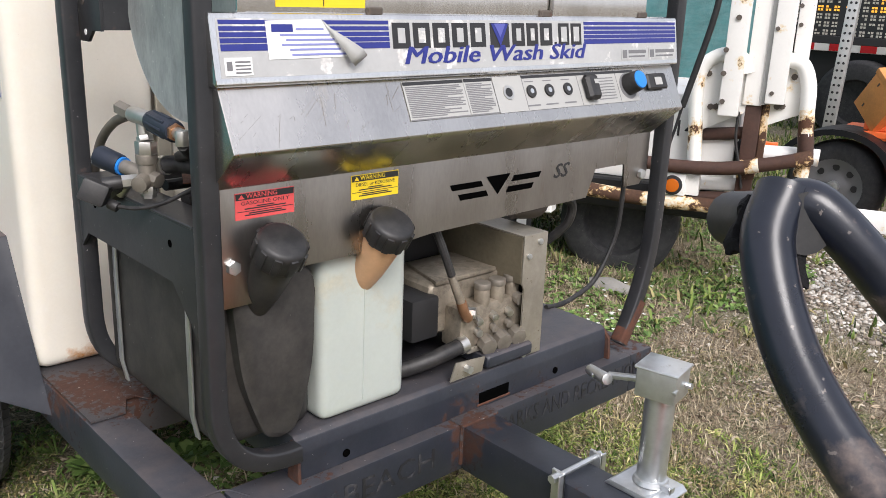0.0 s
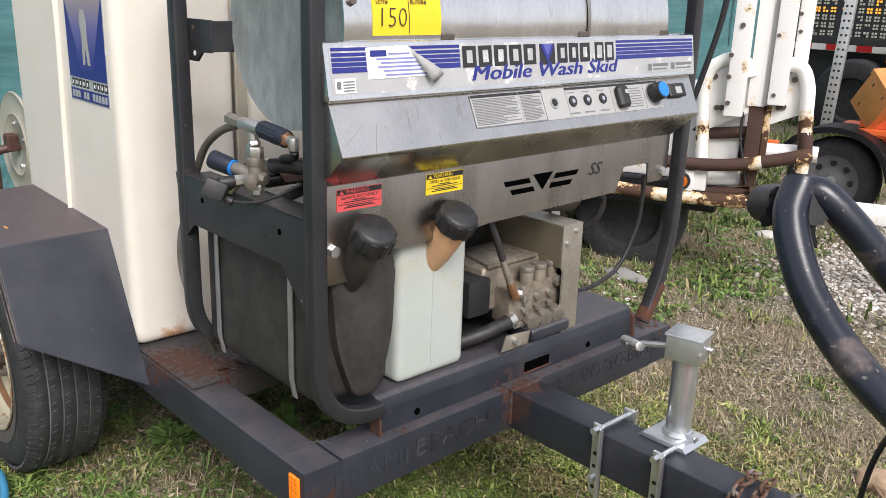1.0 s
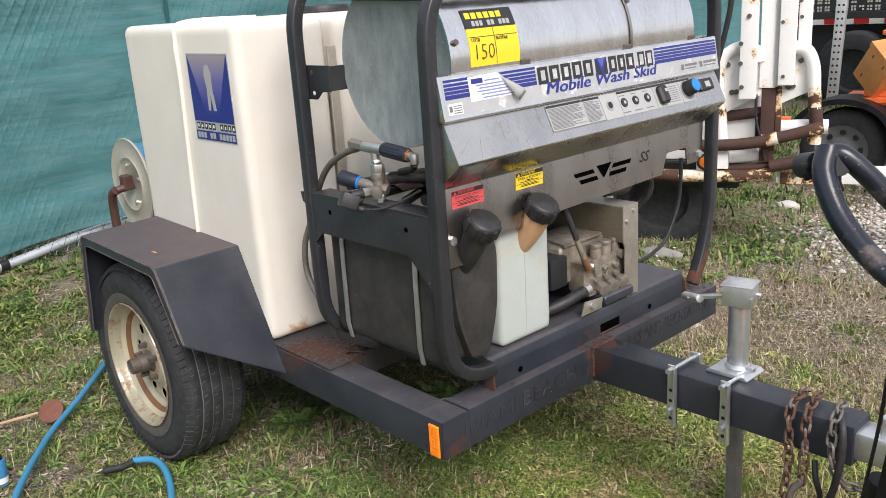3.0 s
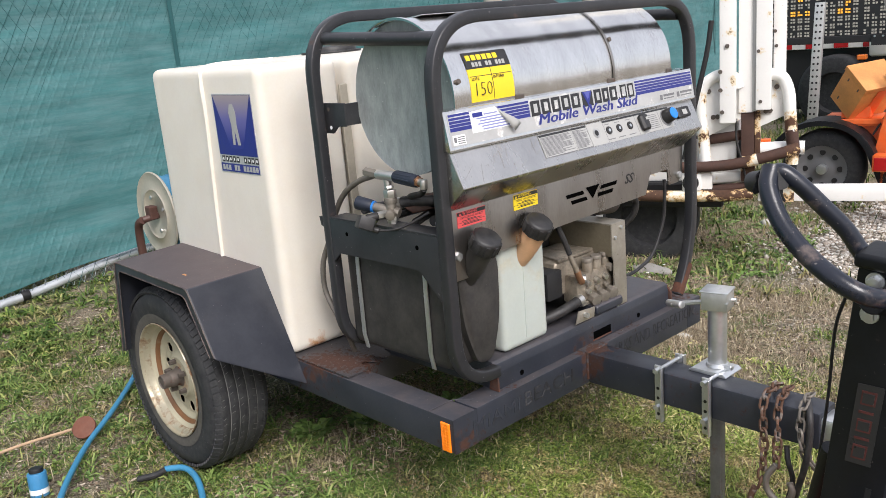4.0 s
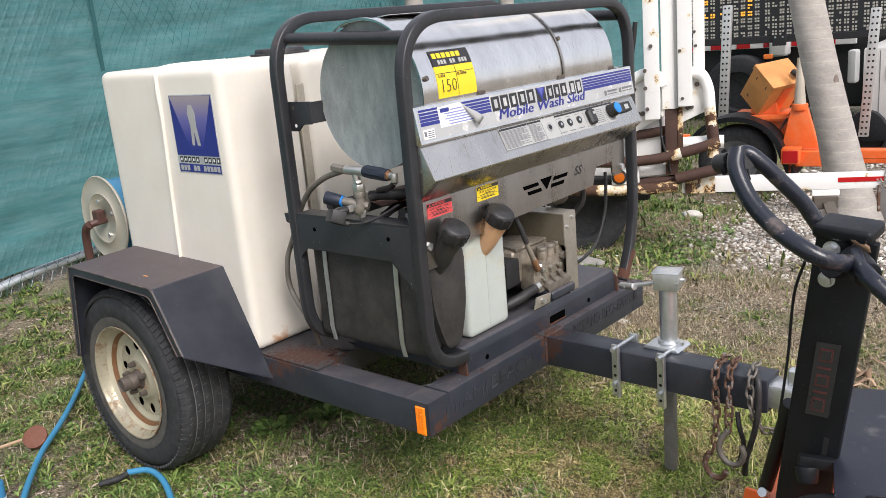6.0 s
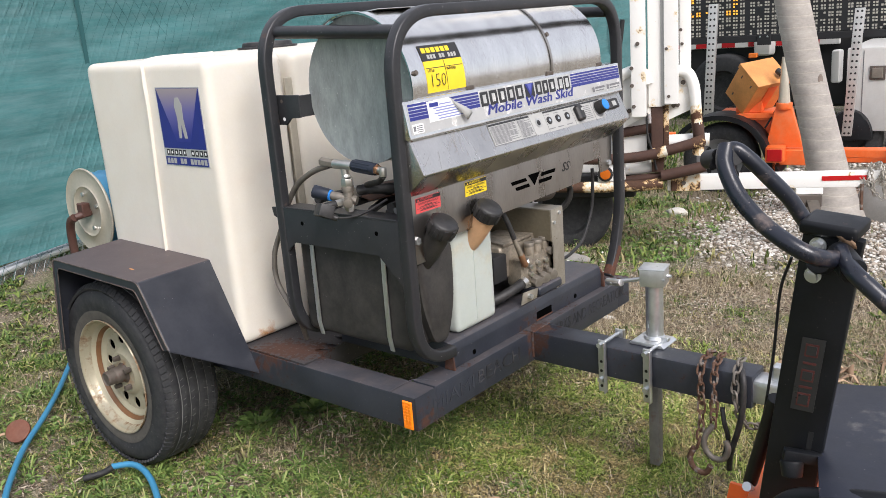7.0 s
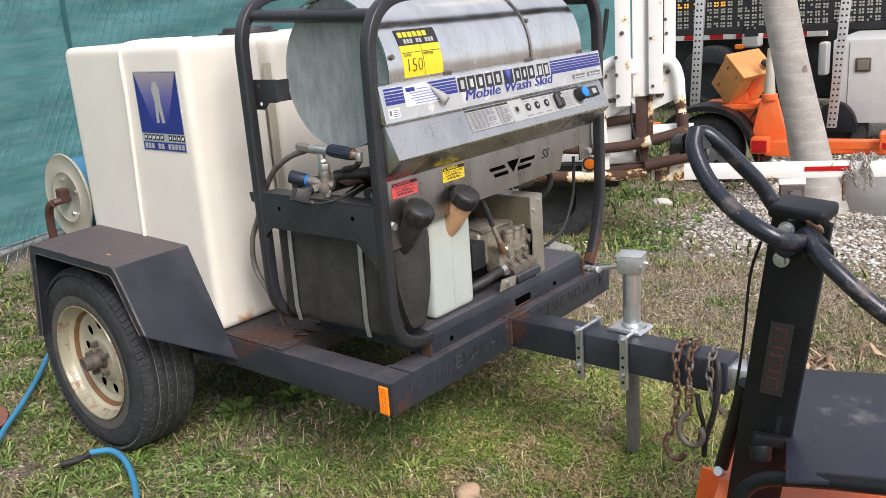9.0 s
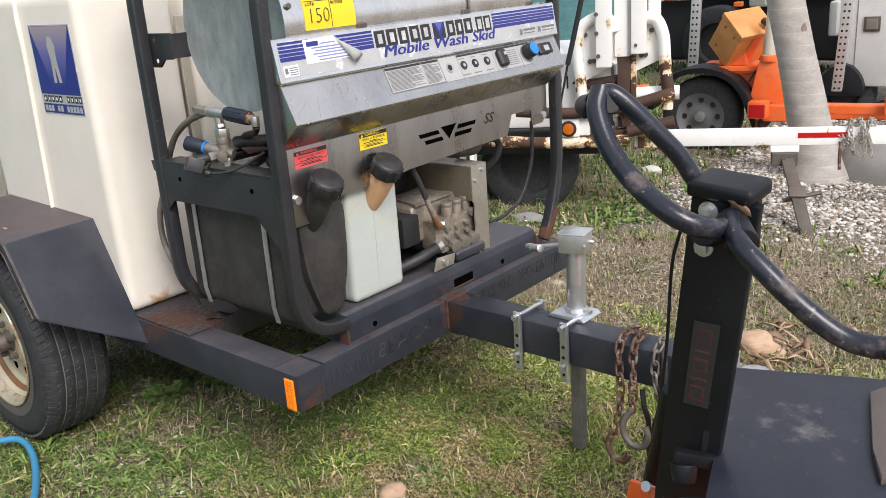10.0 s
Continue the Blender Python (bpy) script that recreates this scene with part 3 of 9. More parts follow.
def gravel_at(x, y):
    """How far the ground at (x, y) is stony: 0 grass, 1 bare gravel."""
    n = 0.42 * noise.noise((x * 0.9, y * 0.9, 5)) + 0.3 * noise.noise((x * 2.6, y * 2.6, 8))
    g = 0.27 * ss(1.1, 2.4, x) * (1 - ss(0.25, 0.8, y - 0.12 * x)) + 0.68 * ss(2.5, 3.3, x) * (1 - ss(-0.05, 0.4, y - 0.1 * x))
    g += 0.12 * ss(1.2, 3.5, y) * (1 - ss(0.2, 0.8, x)) + 0.1 * math.exp(-((x - 0.65) ** 2 + (y - 0.95) ** 2) / 0.22)
    g -= 0.5 * math.exp(-((x - 0.55) ** 2 + (y + 0.35) ** 2) / 0.3) + 0.25 * ss(2.0, 2.8, y) * (1 - ss(0.0, 0.8, x))
    return max(0.0, min(1.0, g + 0.55 * n))


def dry_at(x, y):
    n = 0.5 + 0.75 * noise.noise((x * 1.3 + 4, y * 1.3, 2)) + 0.4 * noise.noise((x * 4.1, y * 4.1, 6))
    lush = 0.3 * math.exp(-((x - 0.6) ** 2 + (y + 0.45) ** 2) / 0.35) + 0.5 * math.exp(-((x - 2.1) ** 2 + (y + 0.02) ** 2) / 0.06) + 0.4 * math.exp(-((x + 0.3) ** 2 + (y - 0.3) ** 2) / 0.15) + 0.3 * math.exp(-((x + 0.7) ** 2 + (y - 1.0) ** 2) / 0.8) + 0.35 * ss(1.8, 2.6, y) * (1 - ss(-0.6, 0.3, x))
    n -= 0.1 * math.exp(-((x - 0.4) ** 2 / 0.3 + (y - 0.45) ** 2 / 0.12))
    return max(0.0, min(1.0, n * 0.7 + 0.45 * ss(0.9, 2.4, x) * (1 - ss(0.9, 1.8, y)) - 0.05 - lush))


def ground_lines(c, near, step):
    out, d, s = [], 0.0, step
    while d < 600:
        out.append(d)
        if d > near:
            s *= 1.35
        d += s
    return sorted({round(c + v, 4) for v in out} | {round(c - v, 4) for v in out})


gx, gy = ground_lines(0.9, 4.2, 0.07), ground_lines(1.0, 4.2, 0.07)
gv = [(x, y, ground_z(x, y)) for y in gy for x in gx]
nx = len(gx)
gf = [(j * nx + i, j * nx + i + 1, (j + 1) * nx + i + 1, (j + 1) * nx + i) for j in range(len(gy) - 1) for i in range(nx - 1)]
gme = bpy.data.meshes.new("ground")
gme.from_pydata(gv, [], gf)
cover = gme.color_attributes.new("cover", "FLOAT_COLOR", "POINT")
cover.data.foreach_set("color", [c for x, y, z in gv for c in (gravel_at(x, y), dry_at(x, y), 0.0, 1.0)])
gme.polygons.foreach_set("use_smooth", [True] * len(gf))


def ground_material():
    m = bpy.data.materials.new("soil_grass_gravel")
    m.use_nodes = True
    nt = m.node_tree
    b, ln = nt.nodes["Principled BSDF"], nt.links.new
    at = nt.nodes.new("ShaderNodeVertexColor")
    at.layer_name = "cover"
    sp = nt.nodes.new("ShaderNodeSeparateColor")
    ln(at.outputs[0], sp.inputs[0])
    tc = nt.nodes.new("ShaderNodeTexCoord")
    n1 = nd(nt, "ShaderNodeTexNoise", Scale=16.0, Detail=8.0, Roughness=0.7)
    n2 = nd(nt, "ShaderNodeTexNoise", Scale=90.0, Detail=6.0, Roughness=0.7)
    vo = nd(nt, "ShaderNodeTexVoronoi", Scale=95.0)
    for n in (n1, n2, vo):
        ln(tc.outputs["Object"], n.inputs["Vector"])

    def ramp(src, stops):
        r = nt.nodes.new("ShaderNodeValToRGB")
        e = r.color_ramp.elements
        while len(e) < len(stops):
            e.new(0.5)
        for k, (pos, col) in zip(e, stops):
            k.position, k.color = pos, (*col, 1)
        ln(src, r.inputs[0])
        return r.outputs[0]

    def mix(f, a, c):
        x = nt.nodes.new("ShaderNodeMix")
        x.data_type = "RGBA"
        for s, i in ((f, "Factor"), (a, "A"), (c, "B")):
            ln(s, x.inputs[i])
        return x.outputs["Result"]
    soil = ramp(n2.outputs[0], [(0.36, (0.035, 0.028, 0.02)), (0.5, (0.19, 0.155, 0.11)), (0.62, (0.48, 0.41, 0.32))])
    straw = ramp(n2.outputs[0], [(0.32, (0.08, 0.06, 0.042)), (0.52, (0.27, 0.215, 0.145)), (0.7, (0.46, 0.38, 0.27))])
    grit = ramp(vo.outputs["Color"], [(0.1, (0.1, 0.085, 0.065)), (0.5, (0.24, 0.21, 0.165)), (0.9, (0.42, 0.39, 0.33))])
    base = mix(sp.outputs[1], soil, straw)
    n3 = nd(nt, "ShaderNodeTexNoise", Scale=3.2, Detail=9.0, Roughness=0.72)
    ln(tc.outputs["Object"], n3.inputs["Vector"])
    gr = nt.nodes.new("ShaderNodeMapRange")
    gr.inputs["From Min"].default_value, gr.inputs["From Max"].default_value = 0.47, 0.6
    gr.inputs["To Max"].default_value = 0.75
    ln(n3.outputs[0], gr.inputs[0])
    base = mix(gr.outputs[0], base, ramp(n2.outputs[0], [(0.32, (0.03, 0.045, 0.012)), (0.5, (0.1, 0.125, 0.035)), (0.68, (0.22, 0.24, 0.09))]))
    edge = nt.nodes.new("ShaderNodeMath")
    edge.operation = "ADD"
    ln(sp.outputs[0], edge.inputs[0])
    ln(n1.outputs[0], edge.inputs[1])
    er = nt.nodes.new("ShaderNodeMapRange")
    er.inputs["From Min"].default_value, er.inputs["From Max"].default_value = 0.8, 1.1
    ln(edge.outputs[0], er.inputs[0])
    ln(mix(er.outputs[0], base, grit), b.inputs["Base Color"])
    b.inputs["Roughness"].default_value = 0.95
    bp = nt.nodes.new("ShaderNodeBump")
    bp.inputs["Strength"].default_value, bp.inputs["Distance"].default_value = 0.8, 0.02
    ln(n2.outputs[0], bp.inputs["Height"])
    ln(bp.outputs[0], b.inputs["Normal"])
    return m


gme.materials.append(ground_material())
tagged(new("ground", gme), "patchy grass, dry straw and pale gravel ground", "ground", kind="structure")


# ---- the trailer ----
ZT = 0.448
trailer = thing("trailer", (0.623, 1.0, 0.0), "dark grey steel utility trailer with rusting edges, standing on grass", "trailer")


def channel(bm, lo, hi, bevel=0.006):
    return box(bm, lo, hi, bevel, 2)


bm = channel(nb(), (0.0, 0.002, ZT - 0.103), (0.088, 1.85, ZT - 0.002))
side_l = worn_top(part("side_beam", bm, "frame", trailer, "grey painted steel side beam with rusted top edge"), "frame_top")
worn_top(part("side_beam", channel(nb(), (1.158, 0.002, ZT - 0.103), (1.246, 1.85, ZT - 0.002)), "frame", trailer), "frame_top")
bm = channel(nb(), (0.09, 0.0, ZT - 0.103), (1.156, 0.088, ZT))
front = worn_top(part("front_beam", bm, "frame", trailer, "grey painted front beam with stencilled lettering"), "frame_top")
bm = nb()
sweep(bm, rounded([(0.0, 0.092, ZT + 0.0005), (0.096, 0.092, ZT + 0.0005), (0.118, 0.045, ZT + 0.0005)], 0.02, 4), rsquare(0.004, 0.002, 0.0008))
part("weld", bm, "frame_top", trailer)
part("front_corner", channel(nb(), (0.0, 0.0, ZT - 0.1025), (0.0895, 0.0018, ZT - 0.0025), 0.0006), "frame", trailer, "painted beam end, rusting below")
part("rear_beam", channel(nb(), (0.09, 1.77, ZT - 0.103), (1.156, 1.85, ZT - 0.002)), "frame", trailer)
for y in (0.5, 1.2):
    part("cross_beam", channel(nb(), (0.09, y, ZT - 0.08), (1.156, y + 0.06, ZT - 0.004)), "frame_rust", trailer)
bm = nb()
rnd = random.Random(8)
ragged = [(0.1 + 0.02 * k, 0.5 + 0.03 * (k % 3 == 0) + rnd.uniform(-0.022, 0.022)) for k in range(20)]
prism(bm, [(0.004, 0.46), (0.075, 0.46)] + ragged + [(0.52, 0.485), (1.242, 0.485), (1.242, 1.84), (0.004, 1.84)], "z", ZT + 0.0008, ZT + 0.005)
part("deck_plate", bm, "frame_rust", trailer, "rust-flaked grey steel deck plate")
part("tongue", channel(nb(), (0.578, -0.72, ZT - 0.1), (0.672, -0.001, ZT - 0.001), 0.008), "frame", trailer, "grey painted steel tongue tube, rust spots")
bm = nb()
box(bm, (0.573, -0.006, ZT - 0.09), (0.586, 0.006, ZT + 0.003), 0.003)
box(bm, (0.573, -0.01, ZT - 0.003), (0.676, 0.05, ZT + 0.0035), 0.002)
part("weld_seam", bm, "frame_rust", trailer, "orange-brown rusted weld")
# coupler
bm = nb()
box(bm, (0.585, -0.86, ZT - 0.085), (0.665, -0.7, ZT - 0.015), 0.012, 2)
cyl(bm, (0.625, -0.9, ZT - 0.09), (0.625, -0.9, ZT - 0.01), 0.042, 20, 0.036, 0.008)
box(bm, (0.61, -0.86, ZT - 0.02), (0.64, -0.76, ZT + 0.03), 0.006)
part("coupler", bm, "zinc", trailer, "zinc-plated hitch coupler")
part("axle", box(nb(), (-0.02, 1.18, 0.3), (1.266, 1.24, 0.36), 0.006), "frame_rust", trailer)
# amber reflector on the corner
bm = box(nb(), (-0.006, 0.012, ZT - 0.1), (0.0, 0.047, ZT - 0.015), 0.002)
refl = part("reflector", bm, "orange_ref", trailer, "orange corner reflector")
bm = nb()
for k in range(9):
    for j in range(3):
        z = ZT - 0.095 + 0.0089 * k
        box(bm, (-0.0072, 0.015 + j * 0.0105, z), (-0.0058, 0.023 + j * 0.0105, z + 0.007), 0.0006)
part("reflector_cell", bm, "orange_ref", refl, kind="stuff")
part("lettering", lettering("BEACH", 0.062, pose(0.395, -0.0008, ZT - 0.05, 90), 0.0004, width=0.22), "ink_worn", front, "worn black stencilled lettering")
part("lettering", lettering("MIAMI", 0.06, pose(0.168, -0.0008, ZT - 0.054, 90), 0.0004, width=0.19), "ink_faint", front, "nearly worn-off black stencilled lettering")
part("lettering", lettering("PARKS AND RECREATION", 0.058, pose(0.945, -0.0008, ZT - 0.043, 90), 0.0004, width=0.5), "ink_worn", front, "worn black stencilled lettering")

# fender (both sides), bent plate: rear slope, top, front slope, with an outer lip
def fender(sx):
    s = 1 if sx < 0 else -1
    x0 = 0.0 if sx < 0 else 1.246
    def X(u):
        return x0 - s * u
    bm = nb()
    outer = [(1.475, 0.4), (1.405, 0.749), (0.875, 0.738), (0.758, 0.536)]
    inner = [(1.475, 0.4), (1.425, 0.753), (0.875, 0.74), (0.69, 0.378)]
    for d, flip in ((0.0, False), (-0.004, True)):
        vo = [bm.verts.new((X(0.27), y, z + d)) for y, z in outer]
        vi = [bm.verts.new((X(-0.0), y, z + d)) for y, z in inner]
        for k in range(3):
            bm.faces.new((vo[k], vo[k + 1], vi[k + 1], vi[k]))
        if d == 0:
            lip = [bm.verts.new((X(0.27), y + dy, z + dz)) for (y, z), dy, dz in zip(outer, (-0.03, -0.025, 0.02, 0.028), (0.003, -0.028, -0.028, -0.006))]
            for k in range(3):
                bm.faces.new((vo[k], vo[k + 1], lip[k + 1], lip[k]))
    ob = part("fender", bm, "fender", trailer, "faded black bent-plate fender, scuffed on top", smooth=20)
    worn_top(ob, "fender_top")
    bm = nb()
    sweep(bm, rounded([(X(0.271), y, z - 0.0005) for y, z in outer], 0.02, 3), rsquare(0.0045, 0.0045, 0.0015))
    part("worn_rim", bm, "worn", ob, "edge rubbed to bare rusty steel")
    bm = nb()
    sweep(bm, rounded([(X(0.271), y, z) for (y, z) in ((1.445, 0.403), (1.38, 0.721), (0.895, 0.71), (0.786, 0.53))], 0.02, 3), rsquare(0.003, 0.003, 0.001))
    part("worn_rim", bm, "worn", ob)
    md = ob.modifiers.new("edge", "BEVEL")
    md.width, md.segments, md.limit_method = 0.004, 2, "ANGLE"
    return ob


fender(-1)
fender(1)
bm = nb()
prism(bm, [(1.01, 0.7405), (1.04, 0.741), (1.036, 0.7423), (1.013, 0.7418)], "x", -0.2, -0.193)
part("paint_chip", bm, "orange_faded", bpy.data.objects["fender"])


# wheels
def wheel(cx, out):
    """out: -1 for an outer face towards -x."""
    cy, cz, R = 1.212, 0.335, 0.333
    m = Matrix.Translation((cx, cy, cz)) @ (pose(0, 0, 0, 0, -90, 0) if out < 0 else pose(0, 0, 0, 0, 90, 0))
    w = thing("wheel", (cx, cy, 0.0), "beige steel trailer wheel with rusted rim and worn black tyre", "wheel")
    H = 0.1
    bm = nb()
    prof = [(0.2, -H), (0.215, -H - 0.004), (0.27, -H - 0.006), (0.312, -H + 0.012), (R - 0.004, -H + 0.03), (R, -0.04), (R + 0.001, 0), (R, 0.04), (R - 0.004, H - 0.03), (0.313, H - 0.012),
            (0.305, H - 0.002), (0.29, H + 0.004), (0.262, H + 0.006), (0.255, H + 0.0035), (0.225, H + 0.004), (0.213, H - 0.002), (0.203, H - 0.006), (0.2, H - 0.03)]
    lathe(bm, prof, m, 72, closed=True)
    tyre = part("tyre", bm, "rubber", w, "dusty black rubber tyre with worn tread", smooth=50)
    part("sidewall_ring", lathe(nb(), [(0.2095, H + 0.0005), (0.214, H + 0.0012), (0.226, H + 0.0052), (0.243, H + 0.0052)], m, 72), "side_dust", tyre, "brown dust on the sidewall", smooth=60)
    # tread ribs and sipes
    bm = nb()
    for h in (-0.066, -0.034, 0.0, 0.034, 0.066):
        rr = R + 0.0045 - (0.003 if abs(h) > 0.05 else 0)
        lathe(bm, [(rr - 0.012, h - 0.0155), (rr - 0.001, h - 0.0148), (rr, h - 0.013), (rr, h + 0.013), (rr - 0.001, h + 0.0148), (rr - 0.012, h + 0.0155)], m, 72)
    part("tread_rib", bm, "rubber", tyre, smooth=40)
    bm = nb()
    ns = 92
    for k in range(ns):
        a = 2 * math.pi * k / ns
        for s in (-1, 1):
            t = m @ Matrix.Rotation(a, 4, "Z") @ Matrix.Translation((R - 0.0085, 0, s * 0.087)) @ Matrix.Rotation(radians(-35 * s), 4, "Y") @ Matrix.Rotation(radians(14 * s), 4, "X")
            box(bm, (-0.006, -0.0103, -0.014), (0.0045, 0.0103, 0.014), 0.0012, 1, t)
    part("shoulder_block", bm, "rubber", tyre, kind="stuff", smooth=0)
    bm = nb()
    for k in range(ns):
        a = 2 * math.pi * (k + 0.5) / ns
        for s, h in ((1, 0.066), (-1, -0.066), (1, 0.034), (-1, -0.034), (1, 0.0)):
            if (k * 7 + int(h * 1000)) % 3 == 0:
                continue
            t = m @ Matrix.Rotation(a + h * 0.6, 4, "Z") @ Matrix.Translation((R + (0.0016 if abs(h) > 0.05 else 0.0046), 0, h + 0.007 * s)) @ Matrix.Rotation(radians(20 * s), 4, "X")
            box(bm, (-0.001, -0.0006, -0.006), (0.0002, 0.0006, 0.006), 0, 1, t)
    part("tread_cut", bm, "tread_dust", tyre, kind="stuff", smooth=0)
    bm = nb()
    for h in (-0.05, -0.017, 0.017, 0.05):
        lathe(bm, [(R + 0.0012, h - 0.0017), (R + 0.0018, h), (R + 0.0012, h + 0.0017)], m, 72)
    part("groove", bm, "tread_dust", tyre, "dusty tread grooves")
    bm = nb()
    lathe(bm, [(0.2, H - 0.01), (0.2035, H + 0.005), (0.2075, H + 0.0065), (0.2085, H + 0.003), (0.203, H - 0.004), (0.193, H - 0.014), (0.188, H - 0.028)], m, 64)
    rim = part("rim", bm, "rim_bright", w, "beige rim, rust-stained", smooth=40)
    part("barrel", lathe(nb(), [(0.188, H - 0.028), (0.183, H - 0.036), (0.174, H - 0.045), (0.17, H - 0.06), (0.168, H - 0.12), (0.165, -H)], m, 64), "rim", w, "beige barrel of the rim", smooth=50)
    part("rust_ring", lathe(nb(), [(0.1772, H - 0.041), (0.1735, H - 0.0452), (0.1695, H - 0.0525), (0.1665, H - 0.0545)], m, 64), "rim_rust", w, "ring of rust round the disc", smooth=50)
    # disc with round holes
    bm = nb()
    n_h = 10
    zd = H - 0.056
    seg = 64
    lathe(bm, [(0.03, zd + 0.014), (0.072, zd + 0.016), (0.08, zd + 0.006), (0.088, zd)], m, seg)
    lathe(bm, [(0.144, zd - 0.008), (0.152, zd - 0.006), (0.162, zd + 0.002), (0.1695, zd + 0.001)], m, seg)
    for k in range(n_h):
        a0 = 2 * math.pi * (k + 0.25) / n_h
        hr, hm = 0.0195, 0.119
        ring = []
        for j in range(16):
            t = 2 * math.pi * j / 16
            ring.append((hm + hr * math.cos(t), hr * 0.92 * math.sin(t)))
        outer = []
        half = math.pi / n_h
        for j in range(16):
            t = 2 * math.pi * j / 16
            c, s = math.cos(t), math.sin(t)
            sc = 1 / max(abs(c), abs(s))
            rad = 0.116 + 0.028 * c * sc
            ang = half * s * sc
            outer.append((rad, ang))
        vi = [bm.verts.new(m @ Matrix.Rotation(a0, 4, "Z") @ Vector((x, y, zd - 0.006))) for x, y in ring]
        vb = [bm.verts.new(m @ Matrix.Rotation(a0, 4, "Z") @ Vector((x, y, zd - 0.010))) for x, y in ring]
        vo = [bm.verts.new(m @ Matrix.Rotation(a0 + g, 4, "Z") @ Vector((r, 0, zd - (0.0 if r < 0.1 else 0.008 if r > 0.13 else 0.004)))) for r, g in outer]
        for j in range(16):
            j2 = (j + 1) % 16
            bm.faces.new((vi[j], vi[j2], vo[j2], vo[j]))
            bm.faces.new((vb[j], vb[j2], vi[j2], vi[j]))
    bmesh.ops.remove_doubles(bm, verts=bm.verts, dist=0.0004)
    part("disc", bm, "rim", w, "rust-streaked beige disc with round holes", smooth=30)
    # added black disc: the dark seen through the holes, put into colour
    part("backing", lathe(nb(), [(0.0, zd - 0.02), (0.166, zd - 0.02)], m, 32), "hole", w, "black disc painting the shade behind the wheel holes")
    bm = nb()
    lathe(bm, [(0.04, zd + 0.012), (0.034, zd + 0.018), (0.03, zd + 0.022), (0.029, zd + 0.05), (0.0275, zd + 0.053), (0.026, zd + 0.054), (0.0255, zd + 0.08), (0.023, zd + 0.083), (0.02, zd + 0.079), (0.0, zd + 0.079)], m, 28)
    part("hub", bm, "hub", w, "rusty grease cap")
    for k in range(5):
        a = 2 * math.pi * (k + 0.1) / 5
        p = m @ Vector((0.057 * math.cos(a), 0.057 * math.sin(a), zd + 0.018))
        q = m @ Vector((0.057 * math.cos(a), 0.057 * math.sin(a), zd + 0.04))
        part("lug_nut", cyl(nb(), p, q, 0.011, 6, 0.009), "hub", w)
    return w


wl = wheel(-0.132, -1)
wr = wheel(1.378, 1)


# ---- the wash skid on the trailer ----
skid = thing("pressure_washer", (0.64, 0.27, ZT), "stainless steel pressure washer in a dark tube cage on the trailer", "pressure washer")
HX0, HX1, HZ1, HZ0, TW = 0.049, 1.222, 1.475, 0.513, 0.032


def hoop(y, top):
    bm = nb()
    pts = [(0.201, y, HZ0 + 0.002), (HX0, y, HZ0), (HX0, y, top), (HX1, y, top), (HX1, y, 0.63), (1.125, y, 0.48)]
    path = rounded(pts, 0.17, 12)
    sweep(bm, path, rsquare(TW, TW + 0.001, 0.0045), up=(0, 1, 0))
    return bm


fh = part("front_hoop", hoop(0.022, HZ1), "hoop", skid, "dark grey bent square tube hoop", smooth=50)
rh = part("rear_hoop", hoop(0.522, HZ1 + 0.03), "hoop", skid, smooth=50)
bm = nb()
sweep(bm, [(1.19, 0.022, 0.579), (1.157, 0.022, 0.529), (1.127, 0.022, 0.483)], rsquare(TW + 0.002, TW + 0.003, 0.006), up=(0, 1, 0))
part("rust_patch", bm, "rust", skid, "rusted lower bend of the hoop", smooth=50)
for x in (HX0, HX1):
    xi = x + (0.045 if x < 0.5 else -0.045)
    part("top_rail", tube(nb(), [(xi, 0.035, 1.428), (xi, 0.51, 1.448)], 0.0185, 14, 2), "hoop", skid)
    if x > 0.5:
        continue
    # side plate with drooped ends and a folded shelf
    s = -1 if x < 0.5 else 1
    xo = x + s * 0.014
    bm = prism(nb(), [(0.038, 0.94), (0.506, 0.94), (0.506, 0.80), (0.47, 0.835), (0.12, 0.835), (0.075, 0.79), (0.038, 0.755)], "x", xo, xo - s * 0.005, 0.0012)
    sp_ = part("side_plate", bm, "hoop", skid, "grey steel side plate with bolt holes")
    bm = box(nb(), (min(x - 0.015, xo - s * 0.06), 0.042, 0.936), (max(x + 0.015, xo - s * 0.06), 0.5, 0.9415), 0.001)
    part("shelf", bm, "hoop", skid)
    for y in (0.121, 0.426):
        part("bolt_hole", cyl(nb(), (xo + s * 0.0006, y, 0.897), (xo - s * 0.001, y, 0.897), 0.0065, 12), "hole", sp_)
bm = prism(nb(), [(0.415, 1.27), (0.515, 1.27), (0.515, 1.183), (0.478, 1.183), (0.455, 1.204), (0.415, 1.204)], "x", 0.066, 0.072, 0.001)
box(bm, (0.0722, 0.415, 1.206), (0.16, 0.421, 1.268), 0.001)
ear = part("drum_bracket", bm, "hoop", skid, "black steel drum bracket with holes")
for y, z, c in ((0.489, 1.252, "hub"), (0.485, 1.2, "paper")):
    part("hole", cyl(nb(), (0.0652, y, z), (0.068, y, z), 0.0055, 12), c, ear)
part("lug", prism(nb(), [(0.543, 0.935), (0.578, 0.932), (0.572, 0.905), (0.543, 0.895)], "x", 0.05, 0.055, 0.001), "hoop", skid)

